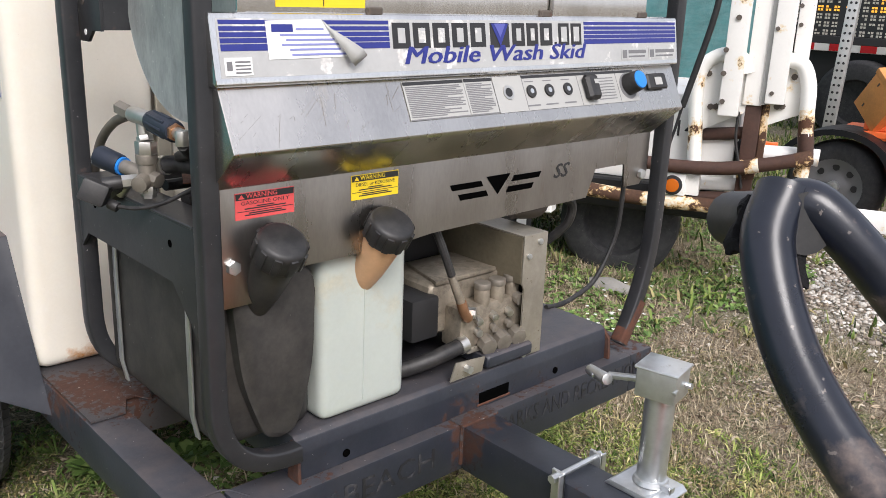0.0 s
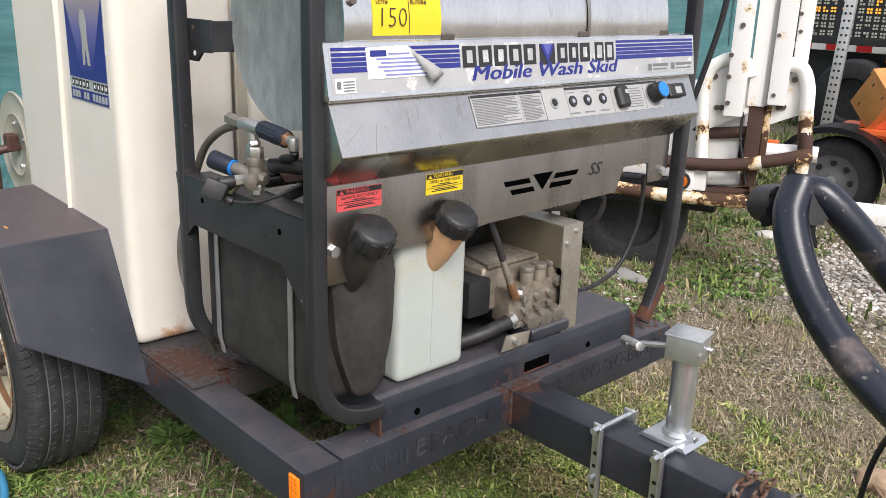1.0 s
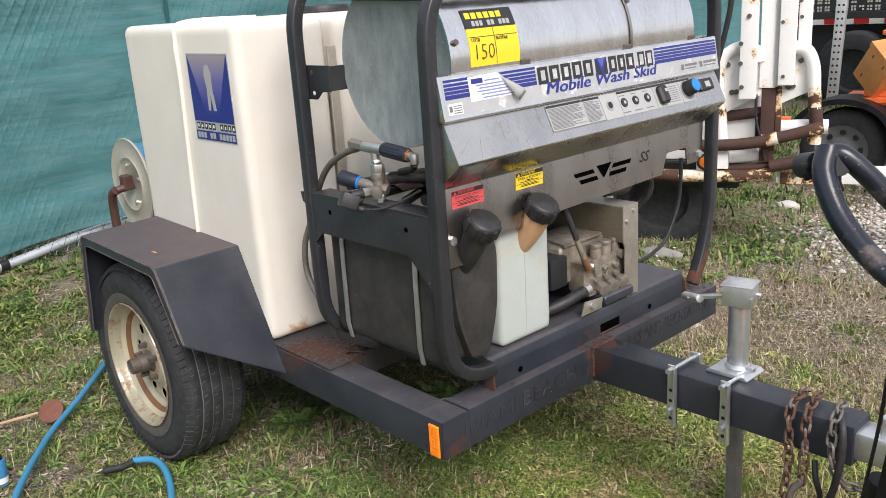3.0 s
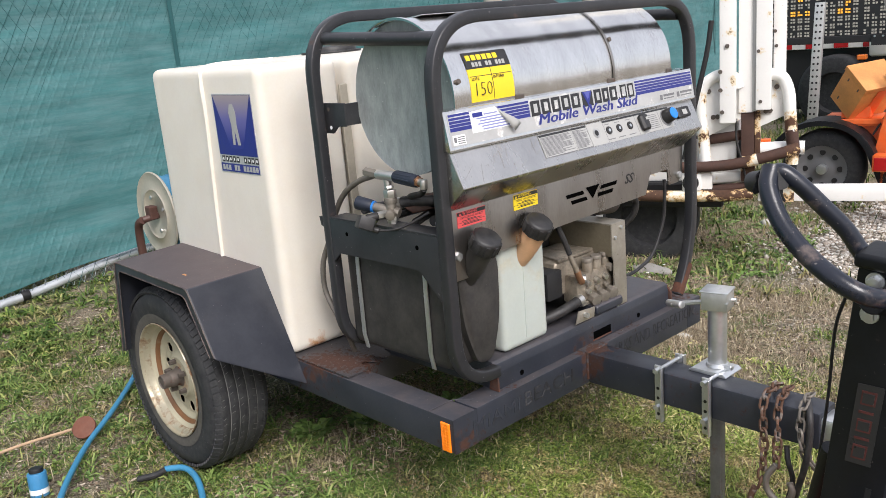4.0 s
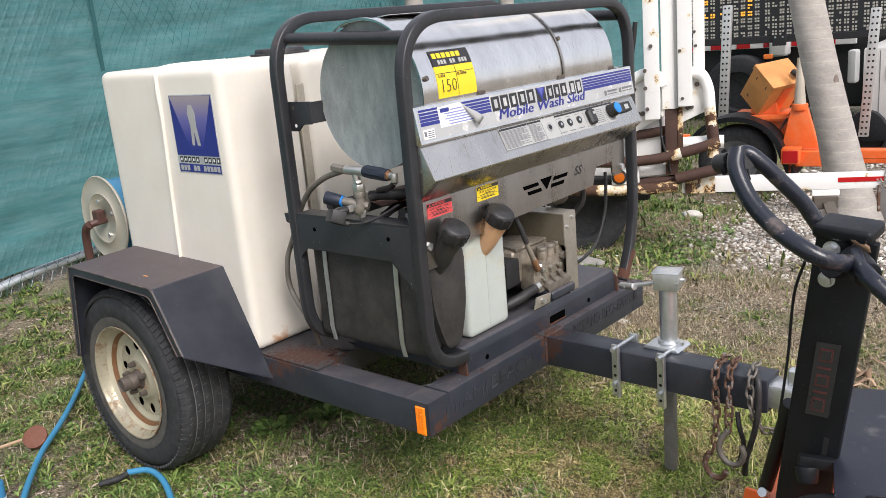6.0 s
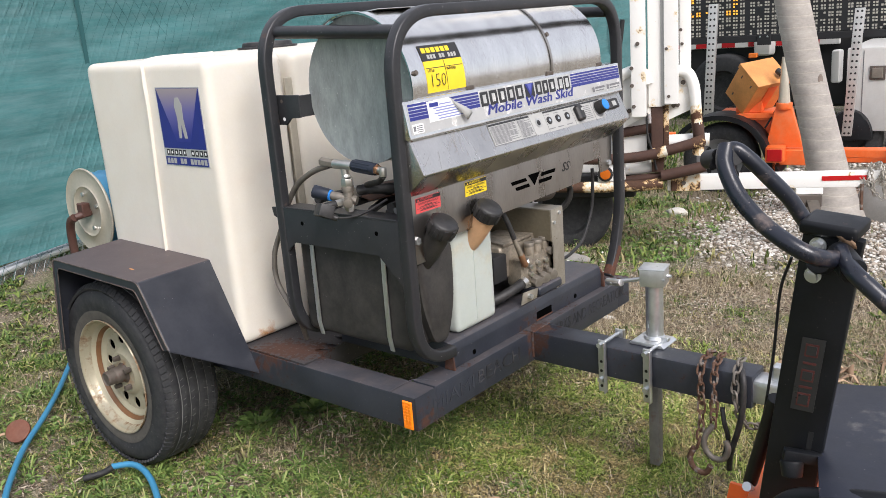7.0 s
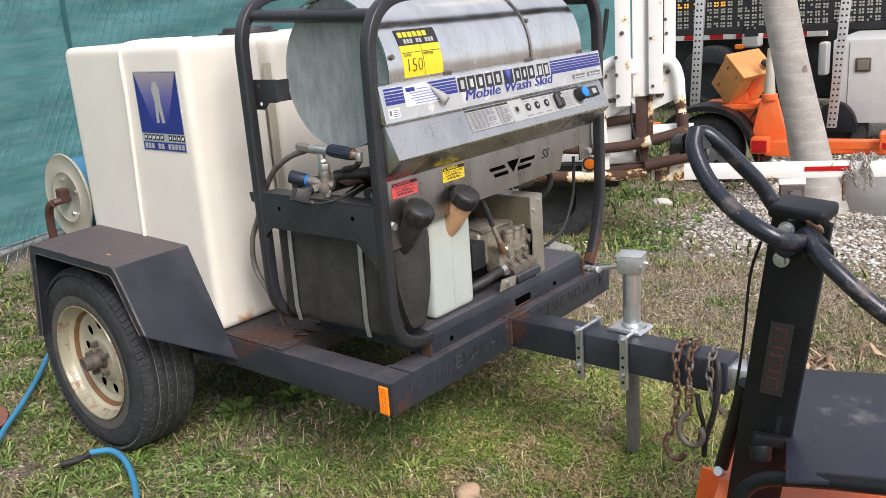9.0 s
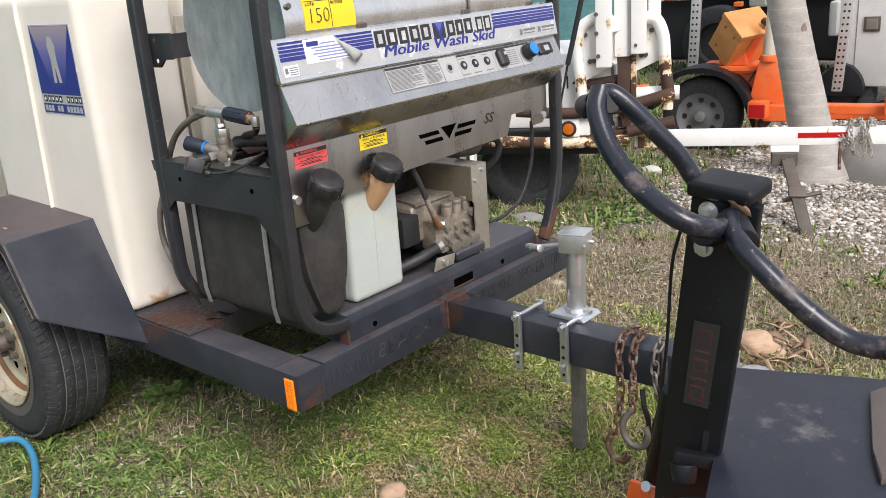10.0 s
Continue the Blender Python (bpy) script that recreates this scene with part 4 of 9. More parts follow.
# base: folded plate with sloped front
bm = prism(nb(), [(0.03, ZT + 0.0005), (0.031, 0.5), (0.036, 0.524), (0.046, 0.531), (0.5, 0.531), (0.5, ZT + 0.002)], "x", 0.205, 1.085, 0.003)
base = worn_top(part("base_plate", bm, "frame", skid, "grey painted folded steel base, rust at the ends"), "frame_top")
for a, b in ((0.2, 0.206), (1.084, 1.092)):
    part("base_end", prism(nb(), [(0.018, ZT + 0.001), (0.022, 0.5), (0.045, 0.526), (0.056, ZT + 0.001)], "x", a, b, 0.001), "rust", skid)
part("slot", box(nb(), (0.655, 0.0285, 0.459), (0.745, 0.032, 0.484), 0.001), "hole", base)
part("slot_rust", box(nb(), (0.65, 0.0285, 0.4535), (0.75, 0.034, 0.459), 0.001), "rust", base)
for x in (0.311, 0.9):
    part("bolt_hole", cyl(nb(), (x, 0.0285, 0.468), (x, 0.036, 0.468), 0.008, 14), "hole", base)
part("crossbar", box(nb(), (0.27, 0.5, ZT + 0.006), (1.21, 0.545, 0.53), 0.004), "hoop", skid)

# heating drum: galvanised end, stainless wrap
DY, DZ, DR = 0.214, 1.275, 0.206
rot = pose(0, 0, 0, 0, 90, 0)
mdr = Matrix.Translation((0, DY, DZ)) @ rot
bm = nb()
lathe(bm, [(0.0, 0.118), (0.2, 0.118), (0.205, 0.116), (DR - 0.001, 0.116), (DR - 0.001, 0.13)], mdr, 72)
drum_end = part("drum_end", bm, "galv_sheet", skid, "dull galvanised sheet drum end")
bm = nb()
lathe(bm, [(DR - 0.002, 0.128), (DR - 0.002, 1.06), (0.0, 1.06)], mdr, 72)
part("drum_shell", bm, "galv_sheet", skid)


def wrap(x0, x1, a0, a1, r, n=40):
    """Part of the drum's outer sheet between two angles (from straight up, towards the front)."""
    bm = nb()
    rows = []
    for k in range(n + 1):
        a = radians(a0 + (a1 - a0) * k / n)
        y, z = DY - r * math.sin(a), DZ + r * math.cos(a)
        yi, zi = DY - (r - 0.004) * math.sin(a), DZ + (r - 0.004) * math.cos(a)
        rows.append([bm.verts.new(c) for c in ((x0, y, z), (x1, y, z), (x1, yi, zi), (x0, yi, zi))])
    for p, q in zip(rows, rows[1:]):
        for k in range(4):
            bm.faces.new((p[k], p[(k + 1) % 4], q[(k + 1) % 4], q[k]))
    bm.faces.new(rows[0][::-1])
    bm.faces.new(rows[-1])
    return bm


part("drum_cover", wrap(0.105, 0.768, -22, 98, DR + 0.004), "stainless", skid, "bright stainless drum cover with dents")
part("drum_cover", wrap(0.77, 1.075, -22, 98, DR + 0.0065), "stainless", skid)
part("cover_edge", wrap(0.099, 0.112, -40, 98, DR + 0.0075), "stainless", skid)
part("seam", wrap(0.764, 0.7705, -22, 100, DR + 0.0095), "stainless_dull", skid)
for x, a in ((0.117, 78), (0.777, 62)):
    y, z = DY - (DR + 0.008) * math.sin(radians(a)), DZ + (DR + 0.008) * math.cos(radians(a))
    part("screw", cyl(nb(), (x, y + 0.005, z - 0.002), (x, y - 0.006, z + 0.002), 0.007, 8), "hub", skid)
part("cover_flap", prism(nb(), [(0.16, 1.4875), (0.27, 1.4795), (0.27, 1.482), (0.16, 1.49)], "x", 0.16, 0.34, 0.0005), "stainless", skid)

# logo band and control box
bm = prism(nb(), [(-0.004, 1.25), (-0.018, 1.163), (-0.02, 1.156), (-0.012, 1.151), (0.05, 1.151), (0.05, 1.254), (0.0, 1.254)], "x", 0.052, 1.185, 0.003)
band = part("logo_band", bm, "stainless", skid, "stainless header with peeling decals")
bm = prism(nb(), [(-0.008, 1.151), (-0.05, 1.062), (-0.046, 1.056), (0.024, 0.996), (0.06, 0.996), (0.06, 1.151)], "x", 0.058, 1.178, 0.0025)
box_ = part("control_box", bm, "panel", skid, "scratched stainless control panel")
for x in (0.33, 0.74, 1.05):
    part("clip", box(nb(), (x, -0.002, 1.252), (x + 0.028, 0.03, 1.264), 0.002), "hub", skid)
bm = prism(nb(), [(0.068, 1.02), (1.176, 1.02), (1.176, 0.905), (1.15, 0.875), (1.09, 0.875), (1.085, 0.93), (0.98, 0.93), (0.955, 0.868), (0.5, 0.86), (0.45, 0.855), (0.3, 0.85),
                  (0.15, 0.85), (0.13, 0.805), (0.068, 0.805)], "y", 0.026, 0.03, 0.0008)
low = part("lower_panel", bm, "stainless_dull", skid, "stained stainless lower panel with vent slots")
for x, z in ((0.09, 0.872), (1.15, 0.9)):
    part("bolt", cyl(nb(), (x, 0.027, z), (x, 0.016, z), 0.012, 6, bevel=0.002), "zinc", low)
# vent slots: bars slanting to a triangle
for pts in ([(0.565, 0.938), (0.664, 0.938), (0.672, 0.922), (0.573, 0.922)], [(0.592, 0.909), (0.682, 0.909), (0.69, 0.893), (0.6, 0.893)],
            [(0.682, 0.946), (0.763, 0.946), (0.722, 0.893)],
            [(0.778, 0.938), (0.876, 0.938), (0.868, 0.922), (0.77, 0.922)], [(0.76, 0.909), (0.85, 0.909), (0.842, 0.893), (0.752, 0.893)]):
    pts = [(0.673 + (x - 0.7225) * 0.82, 0.932 + (z - 0.9195) * 0.72) for x, z in pts]
    part("vent_slot", prism(nb(), pts, "y", 0.0248, 0.0262), "hole", low)
part("lettering", lettering("SS", 0.042, pose(0.86, 0.0255, 0.938, 90), 0.0004, 0.3, 0.05, 0.0005), "ink", low)


def sticker(lo, hi, base_name, colour, parent, y=0.0252, m=None):
    bm = nb()
    box(bm, (lo[0], y - 0.0006, lo[1]), (hi[0], y + 0.0006, hi[1]), 0.0002, 1, m)
    return part(base_name, bm, colour, parent)


def label(x0, x1, z0, z1, colour, word, parent, text_label):
    st = sticker((x0, z0), (x1, z1), "warning_label", colour, parent)
    tagged(st, text_label)
    w, h = x1 - x0, z1 - z0
    part("label_head", box(nb(), (x0 + 0.001, 0.0240, z1 - h * 0.26), (x1 - 0.001, 0.0247, z1 - 0.001)), "ink", st)
    cx = (x0 + x1) / 2
    part("lettering", lettering("WARNING", h * 0.26, pose(cx - w * 0.06, 0.0237, z1 - h * 0.135, 90), 0.0002, width=w * 0.52), colour, st)
    part("symbol", prism(nb(), [(x0 + w * 0.05, z1 - h * 0.22), (x0 + w * 0.15, z1 - h * 0.22), (x0 + w * 0.1, z1 - h * 0.06)], "y", 0.0233, 0.0238), colour, st)
    part("lettering", lettering(word, h * 0.2, pose(cx, 0.0243, z1 - h * 0.4, 90), 0.0002, width=w * 0.82), "ink", st)
    for k, (f, ww) in enumerate(((0.54, 0.3), (0.61, 0.7), (0.78, 0.55), (0.85, 0.7))):
        zz = z1 - h * f
        part("print_line", box(nb(), (cx - w * ww / 2, 0.0242, zz - h * 0.022), (cx + w * ww / 2, 0.0246, zz + h * 0.022)), "ink", st)
    part("rule", box(nb(), (x0 + 0.002, 0.0242, z1 - h * 0.7 - 0.0005), (x1 - 0.002, 0.0246, z1 - h * 0.7 + 0.0005)), "ink", st)


label(0.098, 0.203, 0.945, 0.987, "red_label", "GASOLINE ONLY", low, "red gasoline warning label")
label(0.316, 0.418, 0.947, 0.99, "yellow_label", "DIESEL or KEROSENE", low, "yellow diesel warning label")

# decals on the header; its face leans a little
BM = Matrix.Translation((0, -0.011, 1.2065)) @ pose(0, 0, 0, -9.15, 0, 0)


def band_x(x):
    return float(np.interp(x, (0.06, 0.068, 0.163, 0.388, 0.398, 0.65, 0.858, 1.17, 1.18), (0.06, 0.064, 0.138, 0.364, 0.371, 0.643, 0.858, 1.177, 1.18)))


def on_band(name, x0, x1, z0, z1, colour, parent, lift=0.001, poly=None):
    bm = nb()
    x0, x1 = band_x(x0), band_x(x1)
    poly = [(band_x(x), z) for x, z in poly] if poly else None
    if poly:
        prism(bm, [(x, z - 1.2065) for x, z in poly], "y", -lift, -lift + 0.0008)
    else:
        box(bm, (x0, -lift, z0 - 1.2065), (x1, -lift + 0.0008, z1 - 1.2065))
    bmesh.ops.transform(bm, matrix=BM, verts=bm.verts)
    return part(name, bm, colour, parent)


face = on_band("decal_sheet", 0.062, 1.178, 1.164, 1.246, "silver", band, 0.0008)
for x0, x1 in ((0.068, 0.388), (0.858, 1.17)):
    for k in range(5):
        z1 = 1.244 - k * 0.0082
        h = (0.0058, 0.0062, 0.0066, 0.0068, 0.0094)[k]
        if k:
            z1 -= 0.0006
        on_band("blue_stripe", x0, x1, z1 - h, z1, "blue_ink", face, 0.0014)
sheet = on_band("paper_sticker", 0, 0, 0, 0, "paper", face, 0.002, [(0.163, 1.243), (0.258, 1.2455), (0.295, 1.215), (0.325, 1.196), (0.322, 1.19), (0.164, 1.188)])
tagged(sheet, "white paper sticker, one corner peeling off")
bm = nb()
DXS = -0.023
cu = [(0.258, 1.2455, 0.0), (0.27, 1.231, -0.006), (0.296, 1.214, -0.014), (0.318, 1.2, -0.017), (0.33, 1.19, -0.012)]
cl = [(0.258, 1.2455, 0.0), (0.272, 1.222, -0.003), (0.288, 1.2, -0.008), (0.297, 1.182, -0.012), (0.306, 1.174, -0.01)]
va = [bm.verts.new(BM @ Vector((x + DXS, d - 0.003, z - 1.2065))) for x, z, d in cu]
vb = [bm.verts.new(BM @ Vector((x + DXS, d - 0.003, z - 1.2065))) for x, z, d in cl]
for k in range(4):
    bm.faces.new((va[k], va[k + 1], vb[k + 1], vb[k]))
ob = part("peeled_corner", bm, "grey_label", sheet, "curled grey back of the sticker")
ob.modifiers.new("thickness", "SOLIDIFY").thickness = 0.0008
on_band("logo_bar", 0.172, 0.208, 1.227, 1.238, "blue_ink", sheet, 0.0027)
for z, a, b in ((1.231, 0.213, 0.262), (1.2225, 0.185, 0.272), (1.2155, 0.195, 0.28), (1.2085, 0.187, 0.288), (1.2015, 0.2, 0.29), (1.194, 0.203, 0.315)):
    on_band("print_line", a, b, z - 0.0014, z + 0.0016, "blue_light", sheet, 0.0027)
et = on_band("approval_sticker", 0.072, 0.128, 1.167, 1.192, "paper", face, 0.0018)
for z in (1.171, 1.176, 1.181, 1.186):
    on_band("print_line", 0.093, 0.124, z - 0.0011, z + 0.0011, "ink_grey", et, 0.0024)
on_band("print_mark", 0.076, 0.087, 1.174, 1.187, "ink_grey", et, 0.0024)
# brand block: plain upright shapes
x = 0.398
for wd in (0.034, 0.034, 0.034, 0.034, 0.034):
    f = on_band("logo_block", x, x + wd, 1.2, 1.241, "ink", face, 0.0016)
    on_band("logo_gap", x + 0.01, x + wd - 0.01, 1.2085, 1.2325, "silver", f, 0.0023)
    x += wd + 0.0065
mark = on_band("logo_mark", 0.605, 0.65, 1.198, 1.241, "ink", face, 0.0016)
on_band("logo_triangle", 0, 0, 0, 0, "blue_ink", mark, 0.0023, [(0.607, 1.24), (0.648, 1.24), (0.6275, 1.2)])
on_band("logo_glow", 0, 0, 0, 0, "blue_mid", mark, 0.0028, [(0.614, 1.24), (0.641, 1.24), (0.6275, 1.216)])
x = 0.658
for k, wd in enumerate((0.032, 0.03, 0.033, 0.006, 0.03, 0.03)):
    z1 = 1.206 if k == 3 else 1.241
    f = on_band("logo_block", x, x + wd, 1.2, z1, "ink", face, 0.0016)
    if k != 3:
        g = 0.007 if k > 3 else 0.01
        on_band("logo_gap", x + g, x + wd - g, 1.2065 if k > 3 else 1.2095, 1.2345 if k > 3 else 1.2315, "silver", f, 0.0023)
    x += wd + 0.006
words_ = lettering("Mobile Wash Skid", 0.041, BM @ pose(0.6208, -0.0016, 1.187 - 1.2065, 90), 0.0003, 0.25, 0.468)
over_ = lettering("Mobile Wash Skid", 0.041, BM @ pose(0.6234, -0.0019, 1.187 - 1.2065, 90), 0.0003, 0.25, 0.468)
me_ = bpy.data.meshes.new("lettering")
over_.to_mesh(me_)
over_.free()
words_.from_mesh(me_)
part("lettering", words_, "blue_ink", face, "bold blue slanted lettering")
for a, b in ((0.975, 1.065), (1.07, 1.168)):
    st = on_band("plate_sticker", a, b, 1.168, 1.19, "silver", face, 0.0018)
    on_band("print_mark", a + 0.004, a + 0.018, 1.171, 1.187, "ink_grey", st, 0.0024)
    on_band("print_line", a + 0.024, b - 0.006, 1.18, 1.187, "ink_grey", st, 0.0024)
    on_band("print_line", a + 0.024, b - 0.01, 1.172, 1.1755, "ink_grey", st, 0.0024)

# control panel furniture on the sloped face
CP = Matrix.Translation((0, -0.029, 1.1065)) @ pose(0, 0, 0, -25.2, 0, 0)


def panel_x(x):
    return float(np.interp(x, (0.4, 0.647, 0.708, 0.757, 0.81, 0.873, 0.994, 1.097, 1.132), (0.387, 0.633, 0.694, 0.745, 0.8, 0.864, 0.999, 1.096, 1.133)))


def on_panel(name, x0, x1, v0, v1, colour, parent, lift=0.001, depth=0.0009, bevel=0.0):
    x0, x1, v0, v1 = panel_x(x0), panel_x(x1), v0 + 0.007, v1 + 0.007
    bm = box(nb(), (x0, -lift - depth, v0), (x1, -lift, v1), bevel)
    bmesh.ops.transform(bm, matrix=CP, verts=bm.verts)
    return part(name, bm, colour, parent)


def panel_cyl(name, x, v, r, d0, d1, colour, parent, seg=20, r2=None, bevel=0.0):
    x, v = panel_x(x), v + 0.008
    bm = cyl(nb(), (x, -d0, v), (x, -d1, v), r, seg, r2, bevel)
    bmesh.ops.transform(bm, matrix=CP, verts=bm.verts)
    return part(name, bm, colour, parent)


for a, b in ((0.402, 0.54), (0.541, 0.612)):
    pl = on_panel("instruction_plate", a, b, -0.032, 0.036, "grey_label", box_)
    on_panel("plate_head", a + 0.001, b - 0.001, 0.029, 0.035, "ink", pl, 0.002, 0.0004)
    for k in range(17):
        v = 0.0255 - k * 0.0032
        rnd = random.Random(k + int(a * 100))
        on_panel("print_line", a + 0.004, b - 0.005 - rnd.random() ** 3 * (b - a) * 0.4, v - 0.001, v + 0.001, "ink_grey", pl, 0.002, 0.0003)
    on_panel("plate_foot", a + 0.001, b - 0.001, -0.0318, -0.0295, "ink_grey", pl, 0.002, 0.0004)
pl = on_panel("nozzle_plate", 0.614, 1.022, -0.032, 0.036, "grey_label", box_)
on_panel("plate_head", 0.69, 1.021, 0.03, 0.0355, "ink", pl, 0.002, 0.0004)
for x in (0.69, 0.845, 0.96):
    on_panel("rule", x, x + 0.0012, -0.031, 0.036, "ink_grey", pl, 0.002, 0.0003)
panel_cyl("socket_rim", 0.647, 0.004, 0.0135, 0.001, 0.004, "chrome", box_)
panel_cyl("socket", 0.647, 0.004, 0.0085, 0.002, 0.0046, "dark", box_)
for x in (0.708, 0.757, 0.81):
    panel_cyl("nozzle_holder", x, 0.003, 0.0125, 0.001, 0.006, "cap", box_, bevel=0.002)
    panel_cyl("nozzle_bore", x, 0.003, 0.005, 0.004, 0.0064, "zinc", box_, 12)
    on_panel("print_line", x - 0.017, x + 0.017, -0.0245, -0.0215, "ink_grey", pl, 0.002, 0.0003)
    on_panel("print_line", x - 0.012, x + 0.012, 0.0225, 0.0245, "ink_grey", pl, 0.002, 0.0003)
sw = on_panel("burner_switch", 0.856, 0.89, -0.024, 0.027, "cap", box_, 0.001, 0.02, 0.006)
on_panel("switch_window", 0.874, 0.884, 0.006, 0.015, "grey_label", sw, 0.0205, 0.001)
for k in range(8):
    on_panel("print_line", 0.898, 0.95, 0.02 - k * 0.0062, 0.0222 - k * 0.0062, "ink_grey", pl, 0.002, 0.0003)
dial = panel_cyl("dial_plate", 0.992, 0.0, 0.028, 0.001, 0.0022, "ink_grey", box_, 28)
knob_o = panel_cyl("temperature_knob", 0.994, 0.003, 0.0235, 0.002, 0.034, "cap", box_, 28, 0.021, 0.003)
panel_cyl("knob_cap", 0.994, 0.003, 0.0195, 0.033, 0.0365, "blue_knob", knob_o, 28, 0.018, 0.0015)
hm = on_panel("hour_meter", 1.062, 1.132, -0.012, 0.024, "cap", box_, 0.001, 0.008, 0.006)
on_panel("meter_window", 1.087, 1.112, -0.003, 0.014, "grey_label", hm, 0.0095, 0.0008)
# long thin scratches
for k in range(22):
    rnd = random.Random(50 + k)
    x, v = 0.07 + rnd.random() * 0.31, 0.03 - rnd.random() * 0.055
    ln_ = 0.006 + rnd.random() ** 2 * 0.05
    ang = rnd.choice((78, 84, 90, 40, 35, 48, 25)) + rnd.uniform(-8, 8)
    bm = box(nb(), (-ln_ / 2, -0.0002, -0.00016), (ln_ / 2, 0.0002, 0.00016))
    bmesh.ops.transform(bm, matrix=CP @ pose(x, -0.0008, v, 0, -ang, 0), verts=bm.verts)
    part("scratch", bm, "grime", box_)


# ---- fuel tanks ----
def poly_tank(name, lo, hi, colour, label_, r=0.025):
    t = thing(name, ((lo[0] + hi[0]) / 2, (lo[1] + hi[1]) / 2, lo[2]), label_, "tank")
    part("body", box(nb(), lo, hi, r, 4), colour, t, smooth=60)
    return t


def filler(t, x, y, z, colour, neck_label):
    """A slanted moulded neck with a ribbed cap, leaning to the front."""
    d = Vector((0, -0.56, 0.83)).normalized()
    p = Vector((x, y, z))
    rotm = d.to_track_quat("Z", "X").to_matrix().to_4x4()
    bm = nb()
    m = Matrix.Translation(p) @ rotm
    lathe(bm, [(0.006, -0.13), (0.02, -0.09), (0.029, -0.04), (0.033, 0.0), (0.036, 0.045)], m, 28)
    part("neck", bm, colour, t, neck_label, smooth=60)
    bm = nb()
    lathe(bm, [(0.033, 0.04), (0.038, 0.038), (0.0405, 0.043), (0.041, 0.07), (0.039, 0.077), (0.033, 0.081), (0.0, 0.0825)], m, 40)
    ribs = []
    for k in range(10):
        a = 2 * math.pi * k / 10
        mm = m @ Matrix.Rotation(a, 4, "Z") @ Matrix.Translation((0.04, 0, 0.057))
        ribs.append(box(nb(), (-0.0035, -0.0065, -0.017), (0.0035, 0.0065, 0.017), 0.0028, 2, mm))
    cp = part("cap", bm, "cap", t, "ribbed black screw cap", smooth=50)
    for rb in ribs:
        part("cap_rib", rb, "cap", cp)


gas = poly_tank("gasoline_tank", (0.072, 0.062, 0.536), (0.262, 0.505, 0.862), "black_poly", "black plastic gasoline tank held by two grey straps", 0.035)
part("front_bulge", prism(nb(), rounded2([(0.09, 0.85), (0.252, 0.85), (0.245, 0.66), (0.208, 0.545), (0.15, 0.545), (0.108, 0.66)], 0.05), "y", 0.075, 0.038, 0.014), "black_poly", gas, smooth=60)
filler(gas, 0.146, 0.01, 0.855, "black_poly", "")
for y in (0.136, 0.432):
    bm = nb()
    sweep(bm, [(0.068, y, 0.88), (0.066, y + 0.002, 0.75), (0.066, y + 0.004, 0.58), (0.075, y + 0.005, 0.533)], rsquare(0.004, 0.017, 0.0015), up=(0, 1, 0))
    part("strap", bm, "zinc", gas, "pale grey metal strap")
die = poly_tank("diesel_tank", (0.27, 0.05, 0.532), (0.466, 0.36, 0.862), "white_poly", "translucent white plastic diesel tank with amber-stained neck", 0.022)
bm = nb()
sweep(bm, [(0.366, 0.0495, 0.79), (0.365, 0.0492, 0.66), (0.364, 0.0495, 0.555)], rsquare(0.003, 0.0025, 0.001), up=(0, -1, 0))
part("mould_seam", bm, "white_poly", die)
filler(die, 0.372, 0.024, 0.847, "neck_amber", "amber-stained neck")

# ---- water tanks ----
water = thing("water_tank", (0.15, 1.1, ZT + 0.005), "tall cream-white plastic water tank with a rust stain at its foot", "tank")
bm = nb()
box(bm, (0.0, 0.748, ZT + 0.006), (0.305, 1.462, 1.388), 0.035, 5)
body_ = part("body", bm, "tank", water, smooth=60)
bm = nb()
sweep(bm, smooth_path([(0.003, 1.12, 0.47), (-0.001, 1.115, 0.76), (-0.001, 1.085, 1.2), (-0.001, 1.083, 1.34), (0.03, 1.083, 1.388), (0.28, 1.083, 1.389)], 6), rsquare(0.02, 0.006, 0.0028), up=(0, 1, 0))
part("mould_rib", bm, "tank", body_, smooth=60)
water2 = thing("water_tank", (0.78, 1.1, ZT + 0.005), "cream-white plastic water tank with a black lid", "tank")
part("body", box(nb(), (0.345, 0.752, ZT + 0.006), (1.24, 1.45, 1.39), 0.04, 5), "tank", water2, smooth=60)
lid = part("lid", cyl(nb(), (0.62, 1.2, 1.386), (0.62, 1.2, 1.415), 0.1, 32, 0.094, 0.008), "cap", water2, "black screw lid")
part("lid_rim", cyl(nb(), (0.62, 1.2, 1.39), (0.62, 1.2, 1.398), 0.115, 32, bevel=0.003), "cap", lid)
part("tank_strap", box(nb(), (0.308, 0.752, ZT + 0.006), (0.34, 0.762, 1.3), 0.002), "reel", water, "tan metal strip beside the tank")

# decal on the tank
DX = -0.0015
dec = part("decal", box(nb(), (DX, 0.793, 1.05), (0.001, 1.033, 1.305), 0.0004), "silver", water, "blue decal with a pale plain figure")


def on_tank(name, y0, y1, z0, z1, colour, lift, poly=None):
    """y runs to the left, as one faces the decal."""
    x = DX - lift
    if poly:
        return part(name, prism(nb(), poly, "x", x, x + 0.0005), colour, dec)
    return part(name, box(nb(), (x, y0, z0), (x + 0.0005, y1, z1)), colour, dec)


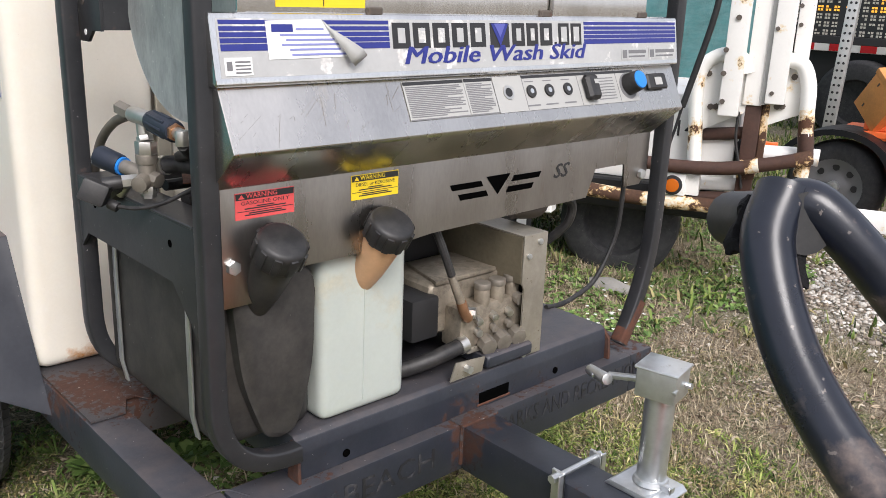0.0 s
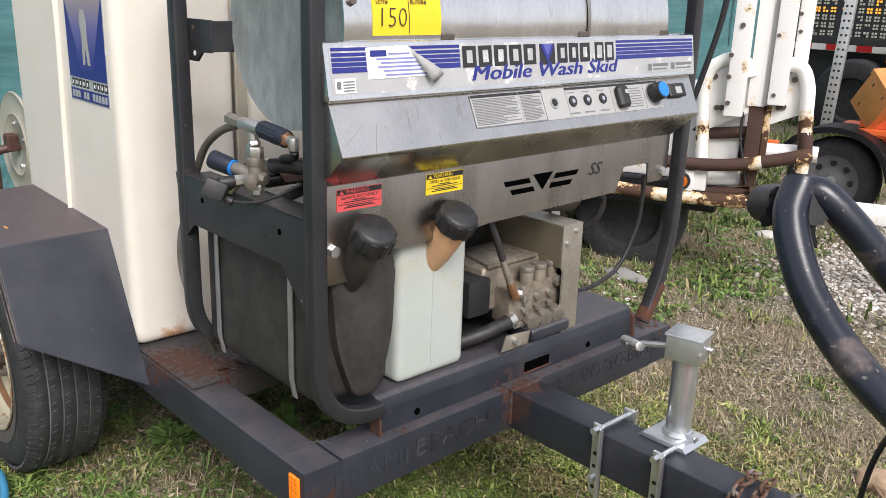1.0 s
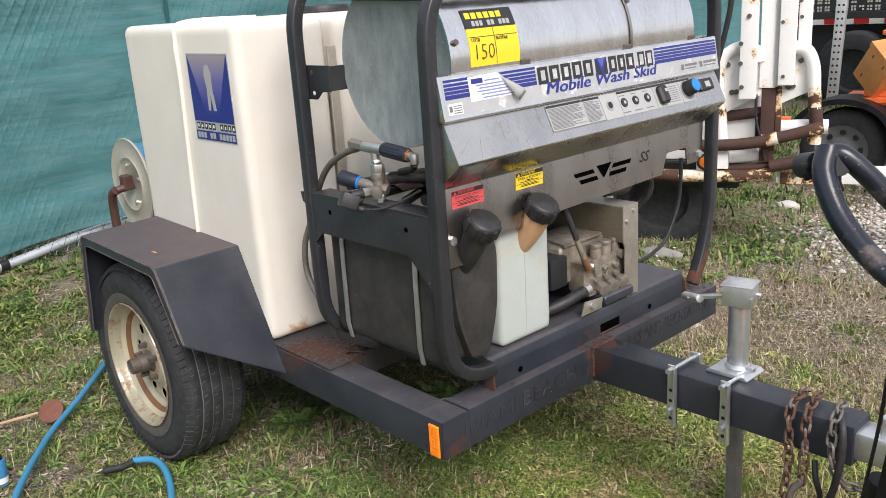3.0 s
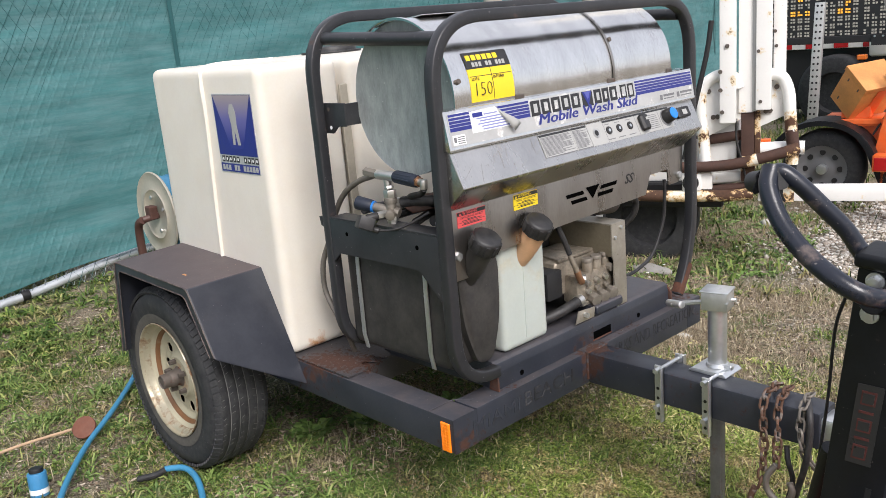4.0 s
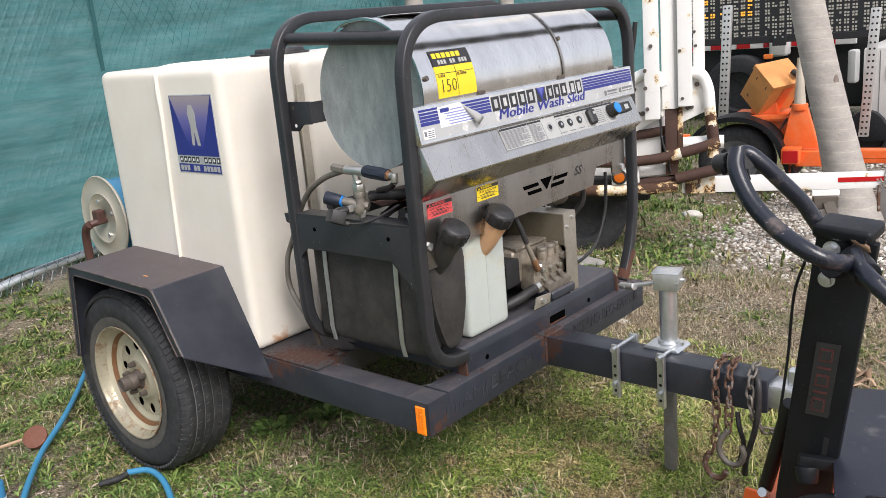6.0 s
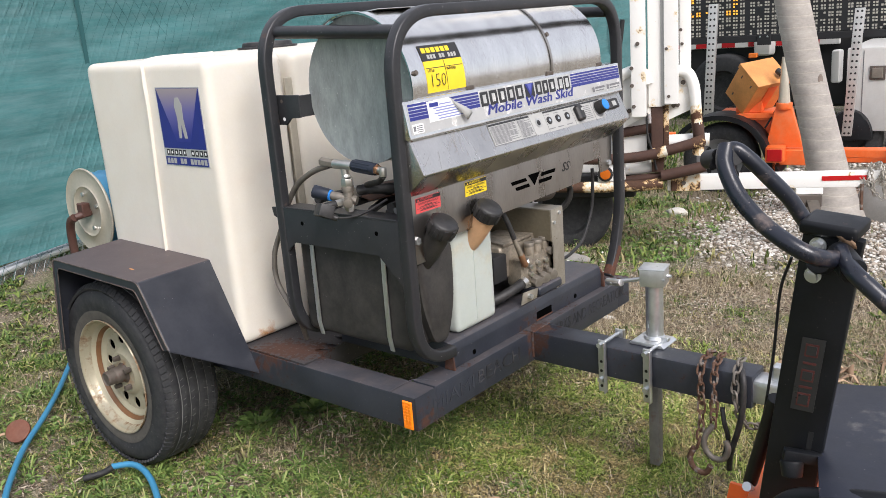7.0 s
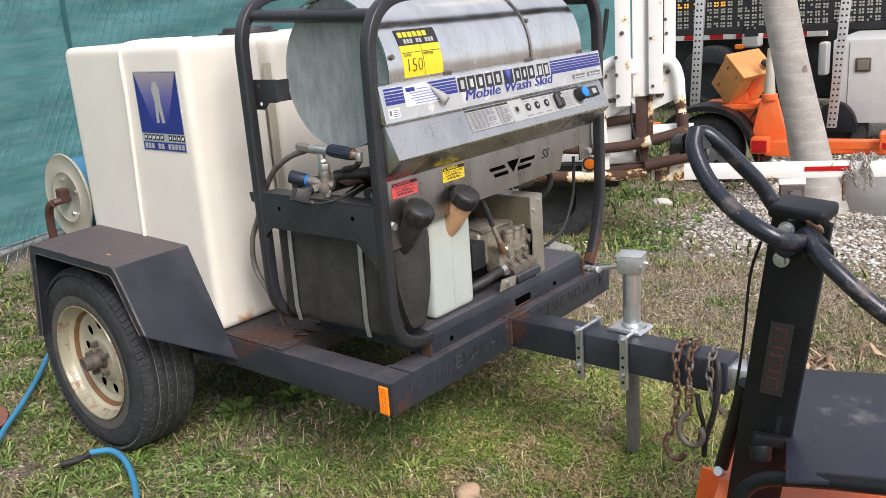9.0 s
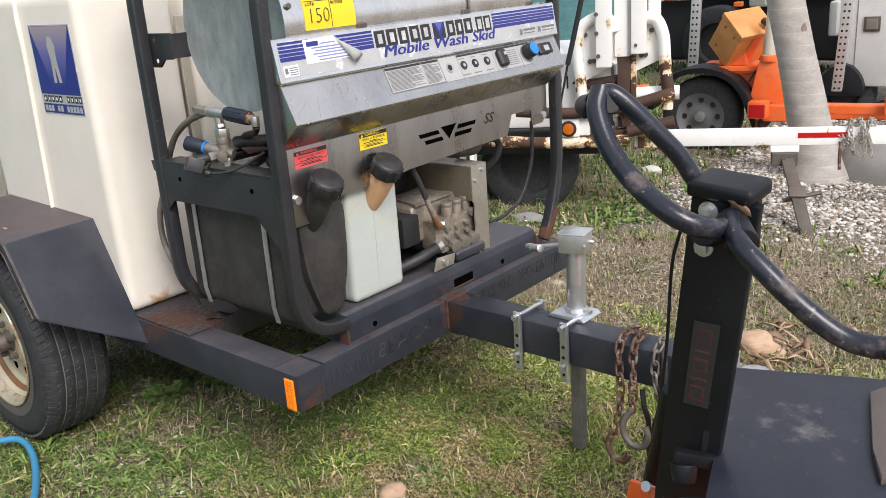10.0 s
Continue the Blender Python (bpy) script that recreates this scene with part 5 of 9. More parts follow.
on_tank("blue_field", 0.797, 1.029, 1.108, 1.301, "blue_ink", 0.0006)
on_tank("pale_beam", 0, 0, 0, 0, "fading_ink", 0.001, [(1.027, 1.3), (0.799, 1.3), (0.875, 1.13), (0.95, 1.13)])
on_tank("pale_shape", 0, 0, 0, 0, "grey_label", 0.002, [(0.926, 1.272), (0.908, 1.272), (0.894, 1.248), (0.896, 1.205), (0.886, 1.142), (0.902, 1.142), (0.912, 1.19), (0.918, 1.142), (0.932, 1.142), (0.928, 1.205), (0.936, 1.245)])
for k in range(10):
    if k == 5:
        continue
    y = 1.018 - k * 0.0228
    on_tank("logo_block", y - 0.017, y, 1.085, 1.104, "ink", 0.0008)
    on_tank("logo_gap", y - 0.012, y - 0.005, 1.09, 1.099, "paper", 0.0013)
on_tank("blue_foot", 0.797, 1.029, 1.053, 1.08, "blue_ink", 0.0006)
for k in range(12):
    if k in (3, 6):
        continue
    y = 1.021 - k * 0.0186
    on_tank("number_bar", y - 0.014, y, 1.058, 1.075, "grey_label", 0.001)

# auction sticker on the drum cover
bid = thing("lot_sticker", (0.25, 0.01, 1.27), "black and yellow auction lot sticker on the drum cover", "sticker")


def on_drum(name, x0, x1, z0, z1, colour, lift, parent):
    """A strip of sheet that follows the drum between two heights."""
    r = DR + 0.0045 + lift
    a0, a1 = (math.degrees(math.acos((z - DZ) / r)) for z in (z1, z0))
    return part(name, wrap(x0, x1, a0, a1, r + 0.0002, 8), colour, parent)


s0 = on_drum("backing", 0.163, 0.325, 1.262, 1.385, "yellow_label", 0.0006, bid)
h0 = on_drum("heading", 0.163, 0.325, 1.345, 1.3855, "ink", 0.0012, bid)
for k in range(6):
    on_drum("logo_block", 0.171 + k * 0.02, 0.171 + k * 0.02 + 0.015, 1.366, 1.379, "yellow_label", 0.0018, h0)
for k in range(10):
    if k not in (3, 6):
        on_drum("number_bar", 0.185 + k * 0.0125, 0.185 + k * 0.0125 + 0.009, 1.35, 1.361, "grey_label", 0.0018, h0)
on_drum("rule", 0.166, 0.322, 1.3255, 1.327, "ink", 0.0012, s0)
on_drum("rule", 0.2455, 0.247, 1.264, 1.345, "ink", 0.0012, s0)
yb = DY - (DR + 0.0065) * math.sin(radians(82))
part("lettering", lettering("150", 0.05, pose(0.205, yb - 0.0015, 1.292, 82), 0.0005, 0.1, 0.06, -0.0012), "ink", s0, "handwritten number")
for k in range(2):
    part("lettering", lettering(("LOT#", "BUYER#")[k], 0.011, pose(0.184 + k * 0.085, DY - (DR + 0.0065) * math.sin(radians(77)) - 0.001, 1.32, 78), 0.0003), "ink", s0)


# ---- valves and hoses on the skid's side ----
valves = thing("valve_assembly", (0.056, 0.225, 0.9465), "brass valve tee with navy grips on the side plate", "valve")
OFFSET[valves.name] = Vector((0.075, 0.23, 0.9415))
A = [Vector(q) for q in ((0.075, 0.242, 0.928), (0.075, 0.241, 0.954), (0.075, 0.242, 0.997), (0.075, 0.242, 1.028), (0.075, 0.245, 1.044), (0.075, 0.248, 1.072))]
part("nipple", cyl(nb(), (A[0].x, A[0].y, 0.941), A[1], 0.0125, 6, bevel=0.002), "chrome", valves)
part("tee", cyl(nb(), A[1] - Vector((0, 0, 0.004)), A[3], 0.0145, 20, bevel=0.003), "brass", valves)
part("lower_nut", cyl(nb(), A[1] - Vector((0, 0, 0.006)), A[1] + Vector((0, 0, 0.008)), 0.0165, 6, bevel=0.0025), "chrome", valves)
part("front_plug", cyl(nb(), (0.07, 0.238, 0.972), (0.05, 0.222, 0.968), 0.014, 16, bevel=0.003), "brass", valves)
part("upper_body", cyl(nb(), A[3] - Vector((0, 0, 0.03)), A[3] - Vector((0, 0, 0.014)), 0.0175, 16, bevel=0.002), "brass", valves)
part("coupling", cyl(nb(), A[3] - Vector((0, 0, 0.015)), A[3] + Vector((0, 0, 0.008)), 0.0178, 6, bevel=0.003), "chrome", valves)
part("collar", cyl(nb(), A[3] + Vector((0, 0, 0.007)), A[4], 0.0135, 6, bevel=0.002), "chrome", valves)
part("riser", cyl(nb(), A[4], A[5], 0.0115, 16), "chrome", valves)
part("elbow", cyl(nb(), (0.075, 0.287, 1.074), (0.073, 0.202, 1.073), 0.0135, 16, bevel=0.003), "chrome", valves)
part("end_cap", cyl(nb(), (0.076, 0.341, 1.078), (0.075, 0.281, 1.073), 0.013, 6, bevel=0.003), "brass", valves)
g0, g1 = Vector((0.073, 0.208, 1.074)), Vector((0.068, 0.115, 1.068))
grip = part("grip", cyl(nb(), g0, g1, 0.017, 20, bevel=0.004), "navy", valves, "navy ribbed rubber grip")
for k in range(8):
    a = 2 * math.pi * k / 8
    bm = cyl(nb(), (0, 0, 0.004), (0, 0, (g1 - g0).length * 0.75), 0.0025, 8)
    mm = Matrix.Translation(g0) @ (g1 - g0).to_track_quat("Z", "Y").to_matrix().to_4x4() @ Matrix.Translation((0.0162 * math.cos(a), 0.0162 * math.sin(a), 0.006))
    bmesh.ops.transform(bm, matrix=mm, verts=bm.verts)
    part("grip_rib", bm, "navy", grip)
gd = (g1 - g0).normalized()
part("copper_nut", cyl(nb(), g1 - gd * 0.002, g1 + gd * 0.006, 0.0145, 6), "copper", valves)
part("outlet", cyl(nb(), g1 + gd * 0.005, g1 + gd * 0.03, 0.0095, 12, bevel=0.002), "chrome", valves)
part("outlet_elbow", cyl(nb(), g1 + gd * 0.024 + Vector((0, 0, 0.008)), g1 + gd * 0.024 - Vector((0, 0, 0.016)), 0.0105, 12, bevel=0.002), "chrome", valves)
l0, l1, lc = Vector((0.035, 0.342, 0.999)), Vector((0.055, 0.298, 0.987)), Vector((0.075, 0.242, 0.977))
part("side_boss", cyl(nb(), l1, lc, 0.0125, 18, bevel=0.003), "brass", valves)
part("far_boss", cyl(nb(), lc, (0.085, 0.219, 0.971), 0.0135, 8, bevel=0.003), "brass", valves)
bg = part("grip", cyl(nb(), l0, l1, 0.0195, 22, 0.018, 0.004), "navy", valves)
part("grip_ring", cyl(nb(), l1 - (lc - l1) * 0.05, l1 + (lc - l1) * 0.1, 0.0158, 20), "blue_knob", bg, "blue plastic ring")
part("hose_barb", cyl(nb(), (0.05, 0.3, 0.938), (0.06, 0.273, 0.968), 0.0085, 12), "chrome", valves)
part("barb_nut", cyl(nb(), (0.045, 0.325, 0.93), (0.052, 0.29, 0.955), 0.012, 8, bevel=0.002), "cap", valves)
part("grey_hose", tube(nb(), [(0.077, 0.31, 1.068), (0.082, 0.388, 1.045), (0.09, 0.475, 0.998), (0.1, 0.545, 0.926), (0.11, 0.608, 0.834), (0.1, 0.639, 0.757), (0.1, 0.639, 0.661), (0.1, 0.56, 0.56), (0.14, 0.58, 0.47)], 0.0085, 12), "chain_pale", valves, "pale grey braided hose")
part("black_hose", tube(nb(), [(0.1, 0.236, 0.994), (0.12, 0.212, 0.997), (0.14, 0.175, 0.997), (0.24, 0.1, 0.99), (0.34, 0.09, 0.98)], 0.015, 14), "black_hose", valves)
part("hose_clamp", cyl(nb(), (0.1, 0.243, 0.992), (0.104, 0.228, 0.995), 0.0165, 16), "chrome", valves)
part("black_hose", tube(nb(), [g1 + gd * 0.024 - Vector((0, 0, 0.015)), (0.1, 0.143, 1.027), (0.12, 0.211, 1.007), (0.2, 0.2, 0.97)], 0.0085, 12), "black_hose", valves)
sb0 = Vector((-0.005, 0.261, 0.957))
sw_box = part("switch_box", box(nb(), (-0.035, -0.021, -0.018), (0.035, 0.021, 0.018), 0.005, 2, Matrix.Translation(sb0) @ pose(0, 0, 0, 25, 10, 62)), "cap", valves, "black pressure switch box")
part("switch_boss", cyl(nb(), (0.01, 0.249, 0.938), (0.02, 0.237, 0.932), 0.009, 12, bevel=0.002), "cap", valves)
part("switch_gland", cyl(nb(), (0.008, 0.268, 0.965), (0.038, 0.258, 0.968), 0.0125, 10, bevel=0.002), "cap", valves, "black screw gland")
part("gland_nut", cyl(nb(), (0.036, 0.2585, 0.968), (0.062, 0.247, 0.97), 0.0115, 6, bevel=0.002), "chrome", valves)
part("cable", tube(nb(), [(0.018, 0.24, 0.934), (0.04, 0.207, 0.934), (0.07, 0.168, 0.948), (0.1, 0.116, 0.98)], 0.0035, 8), "black_hose", valves)
hoses = thing("hose_bundle", (0.2, 0.25, 0.87), "bundle of black rubber hoses lying over the tank", "hose")
for k in range(5):
    y0 = 0.12 + 0.075 * k
    part("hose", tube(nb(), [(0.1, y0, 0.955 - 0.012 * (k % 2)), (0.2, y0 + 0.02, 0.95), (0.32, y0 + 0.05 * (-1) ** k, 0.935), (0.5, y0 + 0.04, 0.93)], 0.014 - 0.002 * (k % 3), 10), "black_hose", hoses)
part("fitting", cyl(nb(), (0.085, 0.09, 0.952), (0.13, 0.075, 0.958), 0.0095, 8), "zinc", hoses)
part("brown_shield", prism(nb(), [(0.1, 0.2), (0.3, 0.14), (0.42, 0.3), (0.2, 0.42)], "z", 0.9695, 0.972, 0.0005), "rust", hoses, "rusty sheet scrap")

# inner machinery seen below the panel
engine = thing("engine", (0.72, 0.38, 0.531), "dark engine block behind the pump under the panel", "engine")
part("block", box(nb(), (0.46, 0.26, 0.532), (0.74, 0.5, 0.84), 0.012, 2), "dark", engine)
part("cowl", box(nb(), (0.86, 0.24, 0.6), (1.04, 0.48, 0.86), 0.03, 3), "dark", engine)
part("wiring", tube(nb(), [(0.86, 0.12, 0.84), (0.93, 0.1, 0.855), (0.985, 0.09, 0.84), (0.99, 0.1, 0.79), (0.97, 0.14, 0.74)], 0.011, 10), "black_hose", engine)
part("exhaust", tube(nb(), [(0.84, 0.14, 0.83), (0.9, 0.12, 0.83), (0.96, 0.15, 0.85)], 0.018, 12), "hub", engine)
part("sticker", box(nb(), (0.965, 0.235, 0.7), (1.0, 0.238, 0.79), 0.0005), "paper", engine, "pale paper sticker")
pump = thing("pump", (0.7, 0.12, 0.532), "grimy three-cylinder alloy high pressure pump on the base plate", "pump")
OFFSET[pump.name] = Vector((0.66, 0.145, 0.527))
part("crankcase", box(nb(), (0.535, 0.13, 0.6), (0.75, 0.29, 0.715), 0.018, 3), "pump", pump)
part("crank_cover", prism(nb(), [(0.545, 0.125), (0.72, 0.125), (0.69, 0.26), (0.58, 0.26)], "z", 0.712, 0.722, 0.003), "pump", pump)
part("gearbox", box(nb(), (0.475, 0.115, 0.605), (0.548, 0.25, 0.695), 0.008, 2), "dark", pump, "black gearbox side")
part("manifold", box(nb(), (0.578, 0.082, 0.575), (0.768, 0.142, 0.665), 0.01, 2), "pump", pump)
for x in (0.652, 0.697, 0.742):
    part("valve_body", cyl(nb(), (x, 0.098, 0.655), (x, 0.098, 0.695), 0.0165, 16, bevel=0.002), "pump", pump)
    part("valve_cap", cyl(nb(), (x, 0.098, 0.693), (x, 0.098, 0.708), 0.0185, 18, bevel=0.004), "brass", pump)
    part("lower_plug", cyl(nb(), (x - 0.004, 0.085, 0.582), (x - 0.012, 0.055, 0.576), 0.0195, 8, bevel=0.003), "brass", pump)
    part("bolt", cyl(nb(), (x - 0.026, 0.086, 0.637), (x - 0.032, 0.066, 0.634), 0.0085, 10, bevel=0.002), "chrome", pump)
    part("bolt", cyl(nb(), (x - 0.026, 0.086, 0.611), (x - 0.032, 0.066, 0.608), 0.0085, 10, bevel=0.002), "chrome" if x < 0.68 else "brass", pump)
part("side_plug", cyl(nb(), (0.742, 0.085, 0.66), (0.742, 0.068, 0.658), 0.0135, 10), "brass", pump)
part("outlet_elbow", tube(nb(), [(0.6, 0.09, 0.655), (0.585, 0.07, 0.652), (0.572, 0.068, 0.668), (0.565, 0.07, 0.69)], 0.011, 12), "copper", pump, "copper elbow")
part("outlet_nut", cyl(nb(), (0.6, 0.086, 0.655), (0.611, 0.072, 0.655), 0.0125, 8), "chrome", pump)
part("hose_fitting", cyl(nb(), (0.565, 0.07, 0.688), (0.545, 0.08, 0.745), 0.0095, 10, 0.008, 0.002), "pump", pump)
part("pressure_hose", tube(nb(), [(0.545, 0.08, 0.748), (0.525, 0.09, 0.81), (0.51, 0.12, 0.88)], 0.0085, 10), "black_hose", pump)
part("inlet_hose", tube(nb(), [(0.588, 0.08, 0.59), (0.55, 0.084, 0.582), (0.5, 0.095, 0.57), (0.45, 0.12, 0.556), (0.41, 0.16, 0.55)], 0.0165, 14), "black_hose", pump, "thick black inlet hose")
part("hose_clamp", cyl(nb(), (0.592, 0.08, 0.591), (0.574, 0.081, 0.587), 0.0185, 18), "chrome", pump)
part("foot_bracket", prism(nb(), [(0.525, 0.532), (0.615, 0.532), (0.622, 0.563), (0.54, 0.57)], "y", 0.05, 0.054, 0.0006), "guard", pump)
part("bracket_bolt", cyl(nb(), (0.568, 0.052, 0.552), (0.568, 0.036, 0.552), 0.0085, 6), "zinc", pump)
part("rail", box(nb(), (0.6, 0.08, 0.562), (0.765, 0.15, 0.575), 0.002), "guard", pump)
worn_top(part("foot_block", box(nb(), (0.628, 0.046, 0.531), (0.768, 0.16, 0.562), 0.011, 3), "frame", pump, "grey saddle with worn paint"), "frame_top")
guard = thing("belt_guard", (0.803, 0.107, 0.531), "dull bent-metal belt guard with rivets beside the pump", "belt guard")
OFFSET[guard.name] = Vector((0.79, 0.12, 0.531))
part("front_plate", prism(nb(), [(0.757, 0.808), (0.83, 0.808), (0.83, 0.532), (0.772, 0.532), (0.766, 0.536), (0.766, 0.56), (0.757, 0.565), (0.757, 0.6), (0.765, 0.605), (0.765, 0.69), (0.757, 0.7)], "y", 0.045, 0.049, 0.0008), "guard", guard)
part("box_top", box(nb(), (0.757, 0.05, 0.804), (0.83, 0.36, 0.808), 0.001), "guard", guard)
part("box_side", box(nb(), (0.757, 0.05, 0.7), (0.761, 0.36, 0.8035), 0.001), "guard_grime_shade", guard, "grimy brown side, its shade put into the colour")
part("box_side", box(nb(), (0.826, 0.05, 0.535), (0.83, 0.36, 0.8035), 0.001), "guard", guard)
part("pulley", cyl(nb(), (0.775, 0.16, 0.63), (0.815, 0.16, 0.63), 0.085, 28, bevel=0.004), "dark", guard, "dark belt pulley")
for x, z in ((0.805, 0.79), (0.772, 0.762), (0.772, 0.538)):
    part("rivet", cyl(nb(), (x, 0.046, z), (x, 0.039, z), 0.0065, 12, bevel=0.002), "zinc", guard)
part("drain_hose", tube(nb(), [(1.056, 0.2, 0.536), (1.102, 0.2, 0.531), (1.165, 0.2, 0.539), (1.25, 0.2, 0.573), (1.319, 0.2, 0.675), (1.335, 0.2, 0.768), (1.335, 0.2, 0.837)], 0.0065, 10), "black_hose", engine)

# ---- hose reel behind the tank ----
reel = thing("hose_reel", (0.15, 1.7, ZT), "cream metal hose reel with a red-brown bracket behind the water tank", "hose reel")
mr = Matrix.Translation((0.07, 1.74, 0.818)) @ pose(0, 0, 0, 0, -90, 0)
part("side_disc", lathe(nb(), [(0.0, 0.004), (0.045, 0.004), (0.05, 0.008), (0.092, 0.008), (0.1, 0.014), (0.106, 0.009), (0.155, 0.006), (0.168, 0.011), (0.172, 0.006), (0.168, 0.0), (0.0, -0.002)], mr, 48), "reel", reel, smooth=50)
part("side_disc", lathe(nb(), [(0.0, -0.2), (0.168, -0.2), (0.172, -0.206), (0.0, -0.21)], mr, 48), "reel", reel)
part("blue_hose", lathe(nb(), [(0.05, -0.01), (0.145, -0.012), (0.15, -0.03), (0.145, -0.05), (0.15, -0.075), (0.145, -0.1), (0.15, -0.125), (0.145, -0.15), (0.15, -0.175), (0.145, -0.19), (0.05, -0.195)], mr, 32), "blue_hose", reel, "coiled blue hose")
for a in (20, 110, 200, 290):
    p = mr @ Vector((0.07 * math.cos(radians(a)), 0.07 * math.sin(radians(a)), 0.006))
    part("disc_bolt", cyl(nb(), p, p + Vector((-0.008, 0, 0)), 0.008, 8), "zinc", reel)
part("bracket", box(nb(), (0.025, 1.718, 0.8), (0.06, 1.762, 0.855), 0.004), "red_oxide", reel, "red-brown steel bracket")
part("swivel", cyl(nb(), (0.065, 1.73, 0.815), (0.0, 1.74, 0.805), 0.014, 12, bevel=0.003), "red_oxide", reel)
part("arm", tube(nb(), [(0.0, 1.74, 0.805), (-0.005, 1.77, 0.785), (0.0, 1.795, 0.725), (0.005, 1.8, 0.6), (0.02, 1.8, ZT)], 0.0165, 12), "red_oxide", reel, "curved rusty arm")

# ---- tongue jack ----
jack = thing("tongue_jack", (0.628, -0.37, 0.04), "zinc-plated bolt-on tongue jack standing on the grass", "jack")
JX, JY = 0.69, -0.378
part("top_plate", prism(nb(), [(JY - 0.045, ZT + 0.011), (JY + 0.05, ZT + 0.011), (JY + 0.06, ZT + 0.003), (JY + 0.06, ZT), (JY - 0.055, ZT), (JY - 0.055, ZT + 0.003)], "x", 0.635, 0.725, 0.0015), "zinc", jack)
part("outer_tube", cyl(nb(), (JX, JY, ZT + 0.01), (JX, JY, 0.64), 0.0265, 24), "zinc", jack)
part("weld_ring", lathe(nb(), [(0.033, ZT + 0.012), (0.03, ZT + 0.02), (0.0255, ZT + 0.022)], Matrix.Translation((JX, JY, 0)), 24), "zinc", jack)
head = part("gear_head", box(nb(), (-0.034, -0.037, 0.63), (0.034, 0.037, 0.684), 0.005, 2, Matrix.Translation((JX, JY, 0)) @ pose(0, 0, 0, 0, 0, 12)), "zinc", jack)
part("head_cap", box(nb(), (-0.037, -0.04, 0.682), (0.037, 0.04, 0.688), 0.003, 2, Matrix.Translation((JX, JY, 0)) @ pose(0, 0, 0, 0, 0, 12)), "zinc", jack)
for dx in (-0.022, 0.022):
    part("head_bolt", cyl(nb(), (JX + dx, JY - 0.033, 0.655), (JX + dx, JY - 0.045, 0.655), 0.0055, 10), "zinc", head)
part("crank_shaft", cyl(nb(), (JX + 0.03, JY + 0.02, 0.64), (JX + 0.005, JY + 0.115, 0.623), 0.007, 10), "zinc", jack)
part("crank_arm", box(nb(), (-0.006, -0.05, -0.004), (0.006, 0.05, 0.004), 0.002, 1, pose(JX + 0.012, JY + 0.1, 0.623, -8, 0, 22)), "zinc", jack)
part("crank_grip", cyl(nb(), (JX - 0.02, JY + 0.1, 0.627), (JX + 0.02, JY + 0.17, 0.61), 0.011, 14, bevel=0.003), "zinc", jack, "zinc crank grip")
part("inner_leg", box(nb(), (JX - 0.0165, JY - 0.0165, 0.03), (JX + 0.0165, JY + 0.0165, ZT - 0.1), 0.005, 2), "zinc_rusty", jack, "rust-spotted square drop leg")
for y in (-0.262, -0.412):
    for x, s in ((0.571, -1), (0.679, 1)):
        st = part("clamp_strap", box(nb(), (x - 0.003, y - 0.014, 0.3), (x + 0.003, y + 0.014, ZT + 0.022), 0.0015), "zinc", jack)
        part("strap_flange", box(nb(), (x - 0.003 - (0.012 if s < 0 else 0), y - 0.014, 0.3), (x + 0.003 + (0.012 if s > 0 else 0), y - 0.0105, ZT + 0.02), 0.001), "zinc", st)
        part("strap_nut", cyl(nb(), (x + s * 0.002, y + 0.003, ZT + 0.008), (x + s * 0.017, y + 0.003, ZT + 0.008), 0.0085, 6), "zinc", st)
        part("strap_nut", cyl(nb(), (x + s * 0.002, y + 0.003, 0.343), (x + s * 0.017, y + 0.003, 0.343), 0.0085, 6), "zinc", st)
        for z in (0.32, 0.37, 0.4):
            part("strap_hole", cyl(nb(), (x + s * 0.0025, y + 0.003, z), (x + s * 0.0036, y + 0.003, z), 0.005, 10), "dark", st)
    part("clamp_rod", cyl(nb(), (0.555, y + 0.003, ZT + 0.008), (0.695, y + 0.003, ZT + 0.008), 0.0055, 10), "zinc", jack)
    part("clamp_rod", cyl(nb(), (0.555, y + 0.003, 0.343), (0.695, y + 0.003, 0.343), 0.0055, 10), "zinc", jack)


# ---- chains on the tongue ----
def link(bm, m, ln=0.0175, w=0.0105, r=0.0036):
    pts = []
    for k in range(14):
        a = 2 * math.pi * k / 14
        pts.append(m @ Vector((w * math.cos(a), 0, (ln - w) * (1 if math.sin(a) > 0 else -1) + w * math.sin(a))))
    sweep(bm, pts, circle(r, 6), closed=True, up=m.to_3x3() @ Vector((0, 1, 0)))


def chain_run(name, th, pts, colour, pitch=0.0262, **kw):
    path = smooth_path(pts, 24)
    d, k, last = 0.0, 0, path[0]
    for p in path[1:]:
        d += (p - last).length
        if d >= pitch:
            t = (p - last).normalized()
            q = t.to_track_quat("Z", "Y").to_matrix().to_4x4()
            bm = nb()
            link(bm, Matrix.Translation(p) @ q @ Matrix.Rotation(radians(90 * (k % 2) + 20), 4, "Z"), **kw)
            part("chain_link", bm, colour, th, smooth=60)
            d, k = 0.0, k + 1
        last = p


